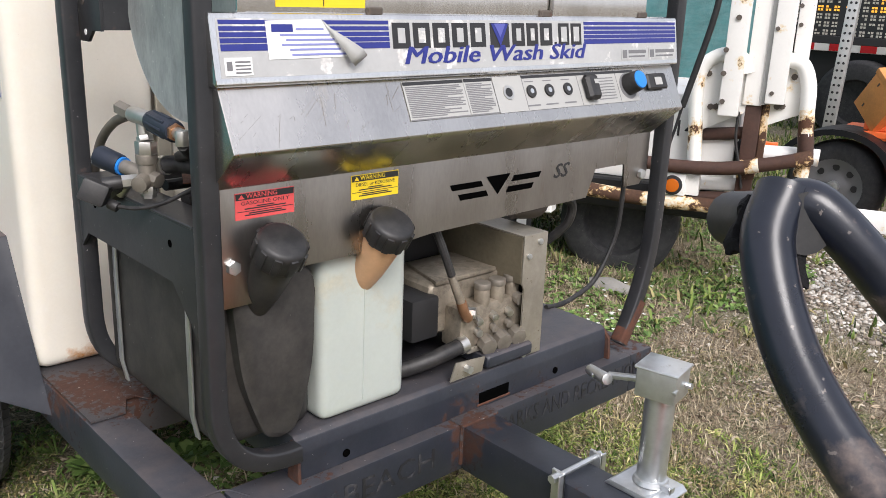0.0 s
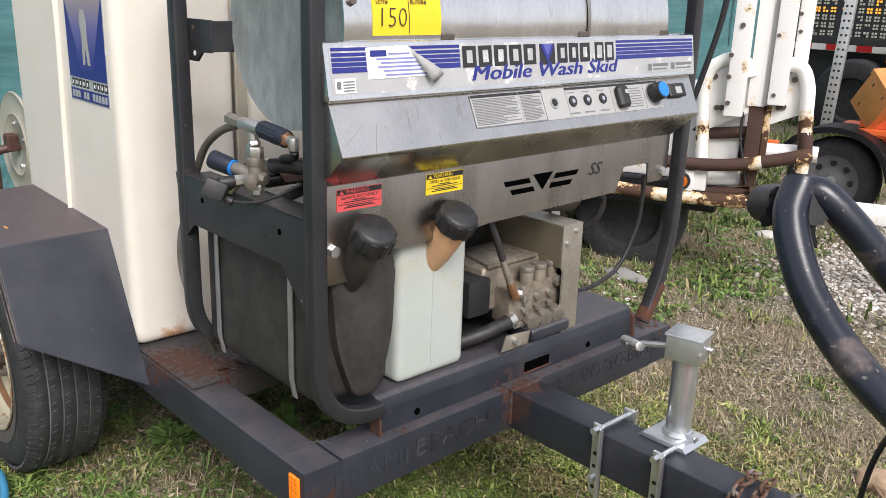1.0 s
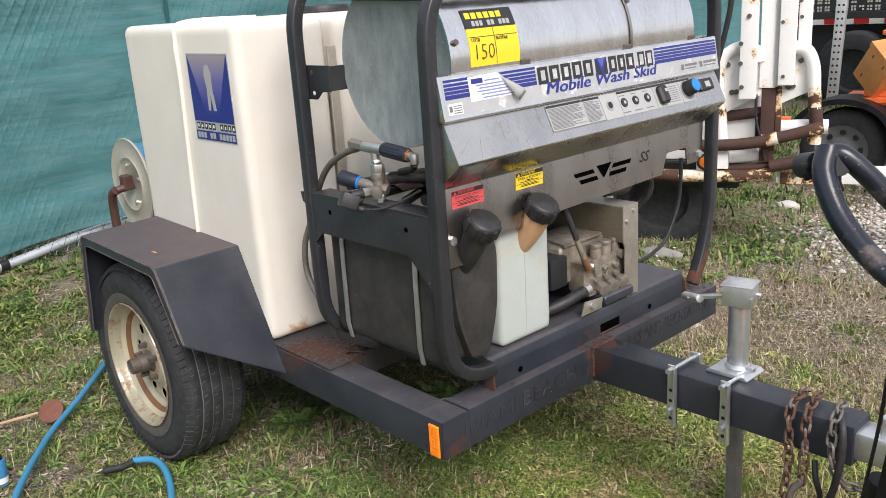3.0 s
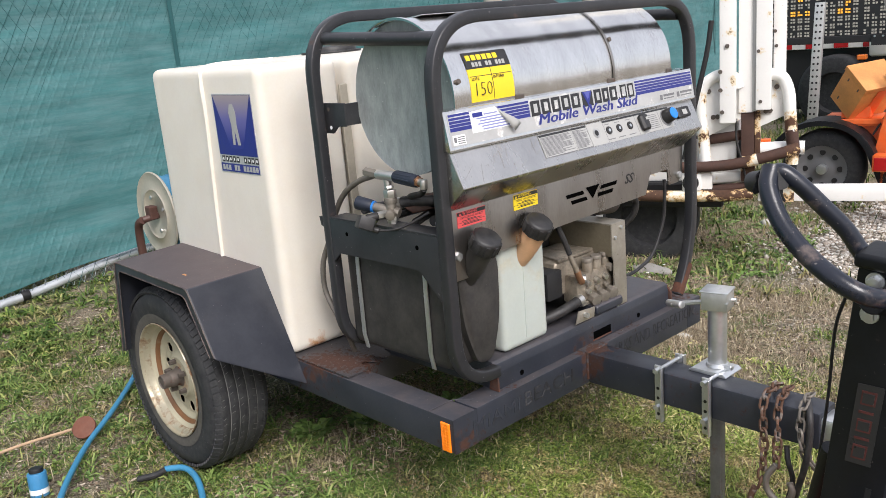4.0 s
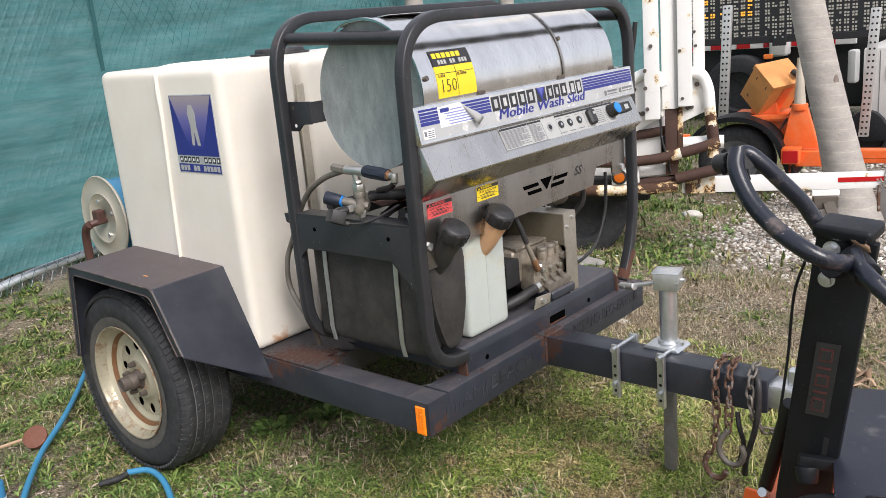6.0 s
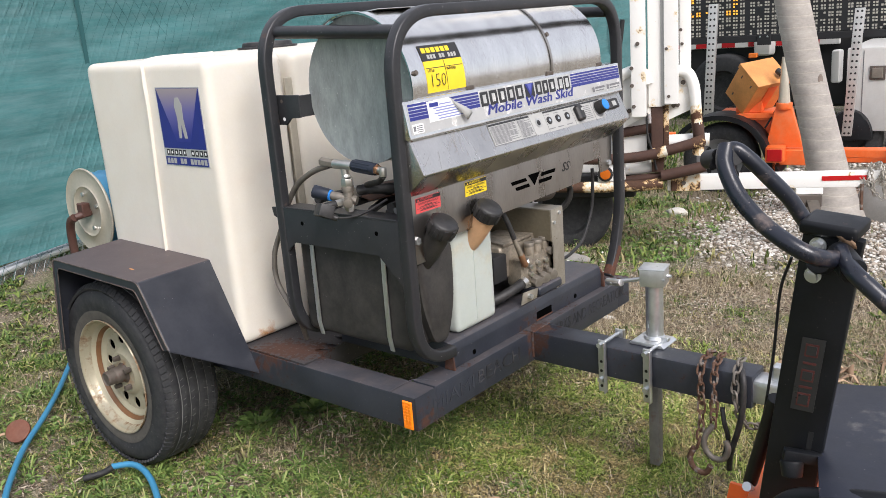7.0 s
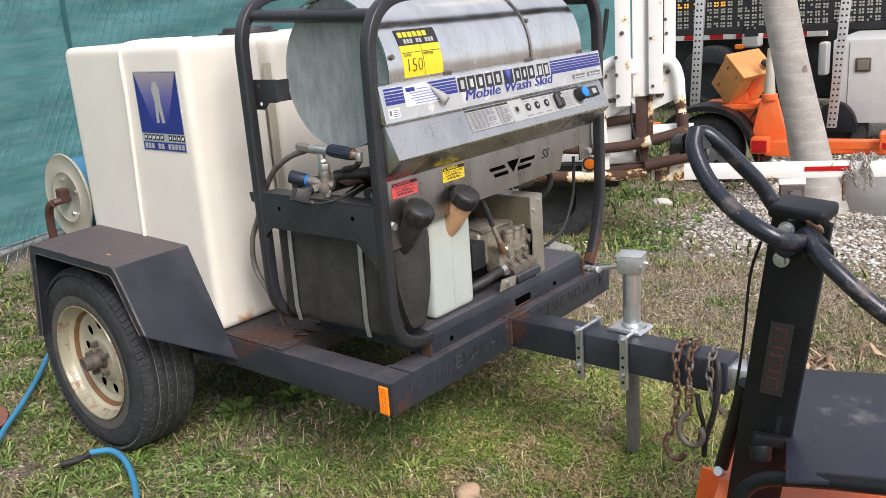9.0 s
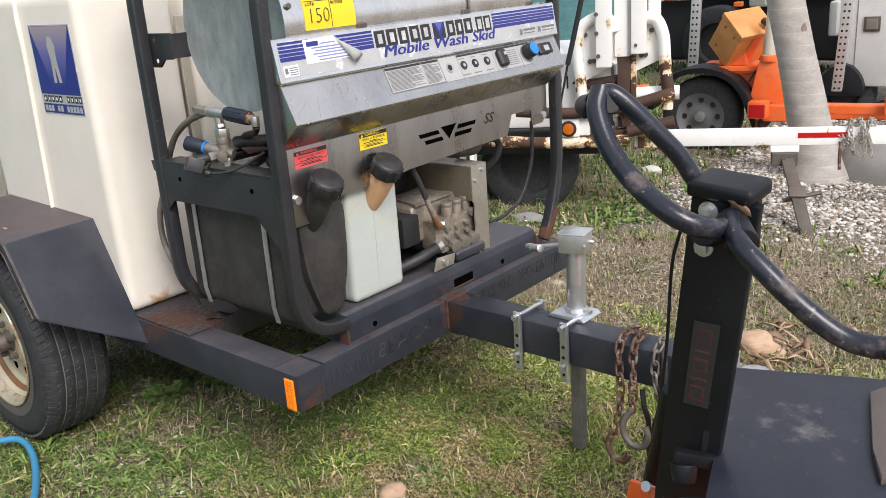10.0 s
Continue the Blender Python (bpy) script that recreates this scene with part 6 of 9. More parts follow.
ch = thing("safety_chain", (0.57, -0.6, 0.2), "rusty safety chains with a hook hanging over the tongue", "chain")
X0 = 0.56
chain_run("a", ch, [(0.69, -0.56, 0.44), (0.66, -0.57, ZT + 0.012), (0.59, -0.575, ZT + 0.012), (X0, -0.58, 0.43), (X0 - 0.004, -0.585, 0.34), (X0 - 0.01, -0.585, 0.25), (X0 - 0.02, -0.575, 0.2)], "chain")
chain_run("b", ch, [(0.68, -0.6, ZT + 0.012), (0.59, -0.615, ZT + 0.013), (X0, -0.62, 0.43), (X0 - 0.004, -0.622, 0.36), (X0 - 0.004, -0.62, 0.29)], "chain")
chain_run("c", ch, [(0.67, -0.66, ZT + 0.012), (0.59, -0.675, ZT + 0.012), (X0, -0.68, 0.42), (X0 - 0.003, -0.685, 0.36), (X0 + 0.02, -0.71, 0.3), (0.62, -0.75, 0.29)], "chain_pale")
part("hook", tube(nb(), [(X0 - 0.006, -0.62, 0.285), (X0 - 0.012, -0.6, 0.25), (X0 - 0.015, -0.6, 0.215), (X0 - 0.016, -0.625, 0.19), (X0 - 0.016, -0.655, 0.195), (X0 - 0.014, -0.668, 0.225), (X0 - 0.012, -0.66, 0.25)], 0.0085, 12), "chain_pale", ch, "heavy grey steel hook", smooth=60)
part("hook", tube(nb(), [(X0 - 0.02, -0.57, 0.21), (X0 - 0.024, -0.56, 0.175), (X0 - 0.024, -0.575, 0.145), (X0 - 0.022, -0.605, 0.14), (X0 - 0.02, -0.62, 0.165)], 0.0085, 12), "chain", ch, "rusty hook", smooth=60)
cable = thing("trailer_cable", (0.6, -0.7, 0.2), "black corrugated trailer wiring cable hanging from the tongue", "cable")
part("cable", tube(nb(), [(0.6, -0.68, ZT + 0.01), (0.565, -0.7, 0.44), (0.555, -0.705, 0.38), (0.552, -0.695, 0.3), (0.56, -0.67, 0.21), (0.575, -0.66, 0.15)], 0.0085, 12), "black_hose", cable)
part("wire", tube(nb(), [(0.57, -0.64, 0.34), (0.56, -0.65, 0.3), (0.565, -0.66, 0.25), (0.56, -0.65, 0.19)], 0.007, 8), "dark", cable)

# ---- walk-behind machine beside the tongue ----
mach = thing("walk_behind_roller", (0.15, -1.0, 0.0), "black and orange walk-behind compactor with a tube handle", "compactor")
bm = nb()
sweep(bm, [(0.1025, -0.945, 0.2), (0.0175, -1.068, 1.022)], rsquare(0.106, 0.02, 0.004), up=(-1, 0, 0))
box(bm, (0.03, -1.1, 0.93), (0.075, -1.02, 1.015), 0.004)
box(bm, (0.11, -1.0, 0.2), (0.15, -0.93, 0.56), 0.006)
post = part("post", bm, "black_metal", mach, "black painted steel post")
cm = Matrix.Translation((0.034, -1.063, 1.034)) @ pose(0, 0, 0, 4, -6, -4)
part("post_cap", box(nb(), (-0.038, -0.052, -0.013), (0.038, 0.052, 0.013), 0.009, 3, cm), "black_metal", mach, "black plastic cap", smooth=60)


def on_post(u, z, lift=0.0):
    """A place on the post's near face: u across it to its right, z height."""
    t = (z - 0.2) / 0.822
    return Vector((0.13 - 0.085 * t - 0.0375 - lift, -0.945 - 0.123 * t - u, z))


def post_sheet(name, u0, u1, z0, z1, colour, parent, lift=0.0008):
    bm = nb()
    vs = [bm.verts.new(on_post(*q, lift + e)) for e in (0, 0.0008) for q in ((u0, z0), (u1, z0), (u1, z1), (u0, z1))]
    for f in ((0, 1, 2, 3), (4, 7, 6, 5), (0, 4, 5, 1), (1, 5, 6, 2), (2, 6, 7, 3), (3, 7, 4, 0)):
        bm.faces.new([vs[k] for k in f])
    return part(name, bm, colour, parent)


lb = post_sheet("clear_label", -0.021, 0.023, 0.645, 0.808, "film", post)
for a, b in ((0.768, 0.796), (0.751, 0.756), (0.713, 0.739), (0.697, 0.702), (0.656, 0.686)):
    post_sheet("logo_bar", -0.012, 0.013, a, b, "faded_red", lb, 0.002)
    if b - a > 0.01:
        post_sheet("logo_gap", -0.009, 0.01, a + 0.004, b - 0.004, "film", lb, 0.003)
post_sheet("slot", 0.022, 0.032, 0.545, 0.6, "dark", post)
for z in (1.0, 0.94):
    p = on_post(-0.022, z)
    b1 = part("bolt", cyl(nb(), p, p + Vector((-0.014, 0, -0.001)), 0.0115, 6, bevel=0.002), "zinc", mach)
    part("washer", cyl(nb(), p, p + Vector((-0.004, 0, 0)), 0.0155, 18), "zinc", mach)
p = on_post(0.022, 1.012)
part("bolt", cyl(nb(), p, p + Vector((-0.012, 0, -0.001)), 0.0095, 8, bevel=0.002), "hub", mach)
bm = tube(nb(), [(0.0, -1.09, 0.983), (-0.05, -1.086, 0.994), (-0.094, -1.068, 1.009), (-0.108, -1.032, 1.029), (-0.095, -0.975, 1.061), (-0.08, -0.926, 1.104), (-0.06, -0.893, 1.155), (-0.038, -0.887, 1.186)], 0.0158, 16)
part("handle_lower_tube", bm, "handle_paint", mach, "scuffed black handle tube", smooth=60)
bm = tube(nb(), [(-0.036, -0.888, 1.176), (-0.03, -0.903, 1.178), (-0.018, -0.927, 1.156), (0.002, -0.957, 1.118), (0.024, -0.985, 1.079), (0.036, -1.002, 1.047), (0.045, -1.018, 1.018)], 0.0148, 16)
part("handle_upper_tube", bm, "handle_paint", mach, smooth=60)
part("handle_grip", tube(nb(), [(-0.045, -0.907, 1.17), (-0.025, -0.876, 1.162), (0, -0.836, 1.151)], 0.0185, 16, 3), "cap", mach, "worn rubber end grip", smooth=60)
part("rust_clamp", box(nb(), (-0.008, -0.008, -0.012), (0.008, 0.008, 0.012), 0.002, 1, Matrix.Translation((0.085, -0.988, 1.03))), "rust", mach)
part("handle_right_tube", tube(nb(), [(-0.015, -1.089, 1.0), (-0.07, -1.122, 0.985), (-0.085, -1.155, 0.963), (-0.085, -1.22, 0.91), (-0.078, -1.275, 0.876), (-0.074, -1.325, 0.873), (-0.07, -1.375, 0.882)], 0.0155, 16), "handle_paint", mach, smooth=60)
part("collar", cyl(nb(), (0, -1.081, 0.992), (-0.06, -1.123, 0.979), 0.024, 20, bevel=0.004), "black_metal", mach)
part("clamp_boss", cyl(nb(), (0.01, -1.053, 0.966), (-0.05, -1.061, 0.986), 0.021, 18, bevel=0.004), "black_metal", mach)
part("throttle_cable", tube(nb(), [(0.04, -0.986, 0.962), (0.06, -0.96, 0.884), (0.08, -0.943, 0.739), (0.1, -0.92, 0.59)], 0.003, 8), "dark", mach)
for run, fat in (([(-0.03, -0.898, 1.187), (-0.035, -0.899, 1.174), (-0.04, -0.899, 1.162), (-0.045, -0.901, 1.149), (-0.045, -0.906, 1.133)], 0.0085),
                 ([(-0.03, -0.865, 1.178), (-0.035, -0.864, 1.166), (-0.04, -0.863, 1.155), (-0.045, -0.867, 1.143)], 0.007)):
    bm = tube(nb(), run, fat, 14, 7)
    for v in bm.verts:
        v.co += noise.noise_vector(v.co * 70) * 0.006 + noise.noise_vector(v.co * 190) * 0.002
    part("torn_foam", bm, "foam", mach, "torn black foam on the handle joint", smooth=40)
fl = thing("fallen_leaf", (-0.01, -1.093, 1.016), "dry brown leaf caught on the post", "leaf")
bm = nb()
vs = [bm.verts.new(v) for v in ((0, -1.064, 1.036), (-0.004, -1.09, 1.029), (-0.006, -1.11, 1.015), (-0.002, -1.112, 1.003), (-0.004, -1.097, 1.006), (-0.006, -1.082, 1.02))]
bm.faces.new(vs)
ob = part("blade", bm, "leaf_dry", fl)
ob.modifiers.new("thickness", "SOLIDIFY").thickness = 0.0012
# deck, body and frame
bm = prism(nb(), [(0.388, -0.938), (0.516, -1.274), (0.045, -1.375), (-0.105, -1.095)], "z", 0.547, 0.555, 0.0015)
dk = part("cover_plate", bm, "cover", mach, "flat black steel cover plate, scuffed pale in the middle")
part("lifting_lug", prism(nb(), [(0.397, -1.199), (0.437, -1.218), (0.131, -1.308), (0.111, -1.292), (0.198, -1.257)], "z", 0.555, 0.568, 0.003), "hub", mach, "scraped dark lug")
for px in ((0.25, -0.97),):
    part("edge_bolt", cyl(nb(), (0.314, -0.964, 0.552), (0.307, -0.959, 0.552), 0.006, 8), "zinc", mach)
    part("edge_bolt", cyl(nb(), (0.25, -0.986, 0.552), (0.244, -0.981, 0.552), 0.006, 8), "zinc", mach)
part("body", prism(nb(), [(0.02, -0.9), (0.3, -0.83), (0.55, -1.0), (0.45, -1.5), (0.0, -1.55), (-0.06, -1.0)], "z", 0.03, 0.36, 0.02), "orange_paint", mach, "orange painted steel body")
part("strut", tube(nb(), [(0.09, -0.947, 0.637), (0.17, -0.868, 0.378)], 0.016, 12, 2), "black_metal", mach, "black gas strut")
part("strut_bolt", cyl(nb(), (0.16, -0.871, 0.37), (0.145, -0.869, 0.378), 0.011, 10), "zinc", mach)
part("strut_plate", prism(nb(), [(-0.8, 0.24), (-0.86, 0.24), (-0.88, 0.36), (-0.82, 0.36)], "x", 0.17, 0.18, 0.002), "orange_paint", mach)
part("pivot", cyl(nb(), (0.02, -1.007, 0.507), (0.03, -1.002, 0.539), 0.02, 16, 0.024, 0.004), "black_metal", mach)
part("link_arm", box(nb(), (-0.045, -0.01, -0.012), (0.045, 0.01, 0.012), 0.004, 2, Matrix.Translation((0.04, -1.027, 0.548)) @ pose(0, 0, 0, 0, 10, -60)), "black_metal", mach)
part("guard_tube", tube(nb(), [(-0.04, -0.98, 0.379), (-0.04, -0.99, 0.451), (-0.04, -1.028, 0.499), (-0.05, -1.111, 0.533), (-0.06, -1.256, 0.569), (-0.06, -1.369, 0.587)], 0.0155, 14), "black_metal", mach, "scuffed black guard tube", smooth=60)


# ---- screened fence ----
fdir = Vector((1, 0.15, 0)).normalized()
FO = Vector((-6.0, 3.02, 0))


def fence_at(s, z, bulge=0.0):
    p = FO + fdir * s
    return Vector((p.x - fdir.y * -bulge, p.y - bulge, z))


fence = tagged(new("fence"), "green windscreen fabric on a chain-link fence with a bottom pipe", "fence", kind="structure")
fence.location = FO
OFFSET["fence"] = Vector(FO)
SEAMS = (0.0, 3.0, 7.5, 10.75, 14.0, 17.3, 20.6)
for s0, s1 in zip(SEAMS, SEAMS[1:]):
    bm = nb()
    nxs, nzs = int((s1 - s0) / 0.07), 44
    grid = []
    for j in range(nzs + 1):
        row = []
        for i in range(nxs + 1):
            s = s0 + (s1 - s0) * i / nxs
            f = j / nzs
            foot = 0.12 + 0.02 * noise.noise((s * 1.3, 0, 4)) + 0.025 * math.sin(s * 2.1) + 0.055 * max(0, min(2, s - 6.0))
            z = foot + (2.5 - foot) * f
            b = 0.035 * noise.noise((s * 1.1, z * 1.5, 1)) + 0.022 * noise.noise((s * 4, z * 1.2, 9)) + 0.03 * (1 - f) ** 3 + 0.02 * noise.noise((s * 0.6 + z * 0.5, z * 7 - s * 1.5, 3))
            row.append(bm.verts.new(fence_at(s, z, 0.05 + b)))
        grid.append(row)
    for a, b in zip(grid, grid[1:]):
        for i in range(nxs):
            bm.faces.new((a[i], a[i + 1], b[i + 1], b[i]))
    pan = part("fabric_panel", bm, "mesh", fence, smooth=80)
    bm = nb()
    for za in range(8):
        z0, z1 = 0.25 + za * 0.28, 0.25 + (za + 1) * 0.28
        pa, pb = fence_at(s1, z0, 0.062 + 0.004 * (za % 2)), fence_at(s1, z1, 0.062 + 0.004 * ((za + 1) % 2))
        d = fdir * 0.017
        bm.faces.new([bm.verts.new(v) for v in (pa - d, pa + d, pb + d, pb - d)])
    part("seam", bm, "mesh_seam", pan, smooth=0)
# wire diamonds pressing through the fabric, and bare below it
bm = nb()
cell = 0.078
for i in range(int(16.5 / cell)):
    for sgn in (1, -1):
        s, z = 1.5 + i * cell, 0.03
        path = []
        while z < 2.45:
            path.append((s, z))
            s += sgn * cell / 2 * 0.8
            z += cell * 0.62
            if s > 18.2 or s < 1.2:
                break
        prev = None
        for s_, z_ in path:
            b = 0.035 * noise.noise((s_ * 1.1, z_ * 1.5, 1)) + 0.022 * noise.noise((s_ * 4, z_ * 1.2, 9)) + 0.02 * noise.noise((s_ * 0.6 + z_ * 0.5, z_ * 7 - s_ * 1.5, 3))
            p = fence_at(s_, z_, (0.0525 if sgn > 0 else 0.0505) + b + 0.004 * noise.noise((s_ * 0.9, z_ * 0.9, 7)) + 0.0025 * noise.noise((s_ * 9, z_ * 9, 2)))
            if prev is not None:
                w = Vector((0, 0, 1)).cross((p - prev).normalized())
                w = fdir * (0.0017 if sgn > 0 else 0.0011)
                o = Vector((0, -0.0018, 0))
                vs = [bm.verts.new(v) for v in (prev - w, prev + o, prev + w, p + w, p + o, p - w)]
                bm.faces.new((vs[0], vs[1], vs[4], vs[5]))
                bm.faces.new((vs[1], vs[2], vs[3], vs[4]))
            prev = p
part("wire_mesh", bm, "mesh_seam", fence, "chain-link wire showing through the fabric", kind="stuff", smooth=0)
bm = nb()
for i in range(int(12 / 0.07)):
    for sgn in (1, -1):
        s = 2.5 + i * 0.07
        a, b = fence_at(s, 0.05, 0.03), fence_at(s + sgn * 0.1, 0.28, 0.03)
        cyl(bm, a, b, 0.002, 4)
part("bare_wire", bm, "wire", fence, kind="stuff", smooth=0)
pts = [fence_at(0, 0.07, 0.02), fence_at(5.0, 0.05, 0.02), fence_at(6.1, 0.065, 0.02), fence_at(7.0, 0.15, 0.02), fence_at(9, 0.18, 0.02), fence_at(20, 0.22, 0.02)]
part("bottom_pipe", tube(nb(), pts, 0.0275, 12, 6), "pvc", fence, "galvanised bottom pipe")
cp = fence_at(6.18, 0.075, 0.02)
part("pipe_clamp", cyl(nb(), cp - fdir * 0.025, cp + fdir * 0.025, 0.034, 14, bevel=0.004), "dark", fence)
for s in (1.0, 4.2, 7.47, 10.7, 14.0, 17.3, 20.5):
    part("fence_post", cyl(nb(), fence_at(s, -0.02, -0.06), fence_at(s, 2.6, -0.06), 0.03, 12), "pvc", fence)
part("top_rail", cyl(nb(), fence_at(0, 2.52, -0.03), fence_at(20.5, 2.52, -0.03), 0.022, 10), "pvc", fence)

# pale poles behind the fence, close to the cage in view
for s in (10.9, 12.81):
    pl_ = thing("fence_pole", fence_at(s, 0, 0.3), "pale weathered pole standing before the fence", "pole", "poles by the fence")
    part("pole", cyl(nb(), fence_at(s, 0.0, 0.35), fence_at(s, 2.7, 0.35), 0.088, 24), "palm", pl_)


# ---- light tower trailer ----
TM = pose(2.93, 0.62, 0.0, 0, 0, -65.85)
tow = thing("light_tower", None, "white light tower trailer with flaking rusted tubes", "light tower", m=TM)
part("drawbar", box(nb(), (-0.02, -0.03, 0.402), (2.2, 0.03, 0.486), 0.006, 2), "white_paint", tow, "long white drawbar")
part("drawbar_step", box(nb(), (0.66, -0.032, 0.365), (0.8, 0.028, 0.401), 0.004), "white_paint", tow)
part("red_reflector", box(nb(), (0.79, -0.0335, 0.44), (1.02, -0.0302, 0.466), 0.001), "red_lens", tow, "red reflective strip")
part("stand_plate", box(nb(), (0.67, -0.036, 0.295), (0.795, -0.02, 0.364), 0.004), "hub", tow, "dull grey stand bracket")
part("stand_plate", box(nb(), (0.67, 0.014, 0.295), (0.795, 0.03, 0.364), 0.004), "hub", tow)
part("bracket_bolt", cyl(nb(), (0.73, -0.036, 0.325), (0.73, -0.044, 0.325), 0.009, 8), "dark", tow)
bm = nb()
sweep(bm, [(0.742, -0.01, 0.345), (0.785, -0.21, 0.18), (0.826, -0.42, 0.01)], rsquare(0.06, 0.02, 0.004), up=(0, -0.6, 0.8))
sl = part("stand_leg", bm, "leg_steel", tow, "dull brown-grey slanted stand leg")
part("stand_peg", cyl(nb(), (0.72, -0.19, 0.155), (0.9, -0.16, 0.19), 0.012, 8), "hub", sl)
part("stand_collar", box(nb(), (-0.04, -0.025, -0.03), (0.04, 0.025, 0.03), 0.006, 2, pose(0.783, -0.2, 0.19, -50, 0, 0)), "hub", sl)
part("frame_tube", tube(nb(), [(-1.076, -0.08, 0.4844), (-0.7063, -0.08, 0.4515), (-0.4654, -0.08, 0.441), (-0.2733, -0.08, 0.4432), (-0.1619, -0.08, 0.4446), (-0.0428, -0.07, 0.4541)], 0.032, 14), "white_rust", tow, "white tube with broad rust patches", smooth=60)
part("brace_tube", tube(nb(), [(-0.05, -0.085, 0.498), (0.07, -0.085, 0.522), (0.185, -0.085, 0.548)], 0.031, 14), "brown_tube", tow, "short rusted brace tube", smooth=60)
part("gusset", box(nb(), (0.0, -0.045, 0.4), (0.16, -0.032, 0.5), 0.004), "white_rust", tow)
part("gusset_bolt", cyl(nb(), (0.07, -0.046, 0.45), (0.07, -0.06, 0.45), 0.012, 8), "hub", tow)
part("cross_tube", tube(nb(), [(-0.636, -0.1, 0.6182), (-0.3949, -0.1, 0.6047), (-0.2037, -0.1, 0.6109), (-0.063, -0.1, 0.6306)], 0.029, 14), "brown_tube", tow, "brown rusted cross tube", smooth=60)
part("cross_tube", tube(nb(), [(-0.0233, -0.1, 0.6421), (0.0494, -0.1, 0.6604), (0.126, -0.1, 0.6812)], 0.029, 14), "brown_tube", tow, smooth=60)
part("tube_joint", tube(nb(), [(-0.0723, -0.1, 0.63), (-0.0183, -0.1, 0.6441)], 0.0305, 14, 2), "white_rust", tow, "flaking painted joint", smooth=60)
part("tube_joint", tube(nb(), [(0.1172, -0.1, 0.6779), (0.1493, -0.095, 0.6874), (0.1738, -0.085, 0.6962)], 0.031, 14), "white_rust", tow, smooth=60)
part("short_tube", tube(nb(), [(-0.0243, 0, 0.6802), (0.1333, 0, 0.6842), (0.2076, 0, 0.6829)], 0.036, 14), "white_paint", tow, "white tube end", smooth=60)
part("rear_tube", tube(nb(), [(-0.2622, -0, 0.5214), (-0.1563, 0, 0.5287), (-0.0659, 0, 0.5369)], 0.03, 12), "white_paint", tow, smooth=60)
part("rear_tube", tube(nb(), [(-0.2828, -0.03, 0.4633), (-0.1958, -0.03, 0.4743), (-0.0507, -0.03, 0.4874)], 0.024, 12), "brown_tube", tow, smooth=60)
part("dark_tube", tube(nb(), [(-0.2652, -0.01, 0.7391), (-0.1471, -0.01, 0.7541), (-0.0411, -0.01, 0.7682)], 0.027, 12), "brown_tube", tow, "half-rusted inner tube", smooth=60)
part("mast_foot", box(nb(), (-0.104, -0.06, 0.516), (-0.039, 0.02, 0.898), 0.004, 2), "brown_tube", tow, "rust-brown mast foot")
part("foot_top", box(nb(), (-0.105, -0.062, 0.892), (-0.038, 0.022, 1.006), 0.004, 2), "white_rust", tow, "flaking painted top of the foot")
part("foot_joint", box(nb(), (-0.106, -0.064, 0.572), (-0.034, 0.024, 0.654), 0.006, 2), "white_rust", tow, "flaking painted joint")
part("edge_strip", box(nb(), (-0.038, -0.05, 0.638), (-0.009, 0.02, 0.889), 0.003), "white_rust", tow)
part("hoop_tube", tube(nb(), [(-0.2833, -0.06, 0.6111), (-0.2946, -0.06, 0.7631), (-0.3073, -0.06, 0.9247), (-0.2925, -0.06, 1.026), (-0.2351, -0.06, 1.076), (-0.172, -0.06, 1.084), (-0.1312, -0.06, 1.058), (-0.1162, -0.06, 1.012)], 0.03, 14), "white_rusty_tube", tow, "bent white tube, rust along the inside", smooth=60)
part("hoop_tube", tube(nb(), [(0.1433, -0.06, 0.7779), (0.1344, -0.06, 0.8754), (0.1259, -0.06, 0.9811), (0.0949, -0.06, 1.056), (0.0458, -0.06, 1.074), (0.0241, -0.06, 1.073)], 0.031, 14), "white_rusty_tube", tow, smooth=60)
part("tie_post", tube(nb(), [(0.1554, -0.06, 0.6779), (0.1491, -0.06, 0.7323), (0.1415, -0.06, 0.7898)], 0.0315, 12), "brown_tube", tow, "rusted foot of the bent tube", smooth=60)
part("tie_post", tube(nb(), [(0.1464, -0.06, 0.6088), (0.1495, -0.06, 0.6464), (0.1544, -0.06, 0.6838)], 0.031, 12), "white_rust", tow, smooth=60)
part("hoop_gusset", prism(nb(), [(-0.297, 1.01), (-0.2166, 1.058), (-0.1077, 1.029), (-0.0887, 0.8576), (-0.2861, 0.7555)], "y", -0.055, -0.045, 0.003), "white_paint", tow, "white steel gusset plate")
part("hoop_gusset", prism(nb(), [(-0.0498, 1.02), (0.0917, 1.045), (0.1157, 0.8607), (-0.0206, 0.7998)], "y", -0.035, -0.025, 0.003), "white_paint", tow)
part("mast_tube", box(nb(), (-0.206, -0.13, 0.839), (-0.126, -0.075, 3.4), 0.006, 2), "white_paint", tow, "tall white mast tube")
part("mast_tube", box(nb(), (-0.117, -0.07, 0.884), (-0.042, 0.02, 3.4), 0.006, 2), "white_paint", tow)
part("mast_tube", box(nb(), (-0.031, -0.1, 0.898), (0.045, -0.04, 3.4), 0.006, 2), "white_paint", tow)
part("mast_tube", box(nb(), (0.049, -0.02, 1.047), (0.110, 0.05, 3.4), 0.006, 2), "white_paint", tow)
part("mast_channel", box(nb(), (-0.049, -0.078, 0.890), (-0.029, -0.071, 3.3), 0.001), "grey_label", tow)
for q in ((-0.2007, -0.13, 1.011), (-0.1927, -0.13, 0.8976), (-0.2019, -0.13, 1.105), (-0.168, -0.13, 1.233)):
    part("mast_bolt", cyl(nb(), q, (q[0], q[1] - 0.009, q[2]), 0.011, 8), "hub", tow)
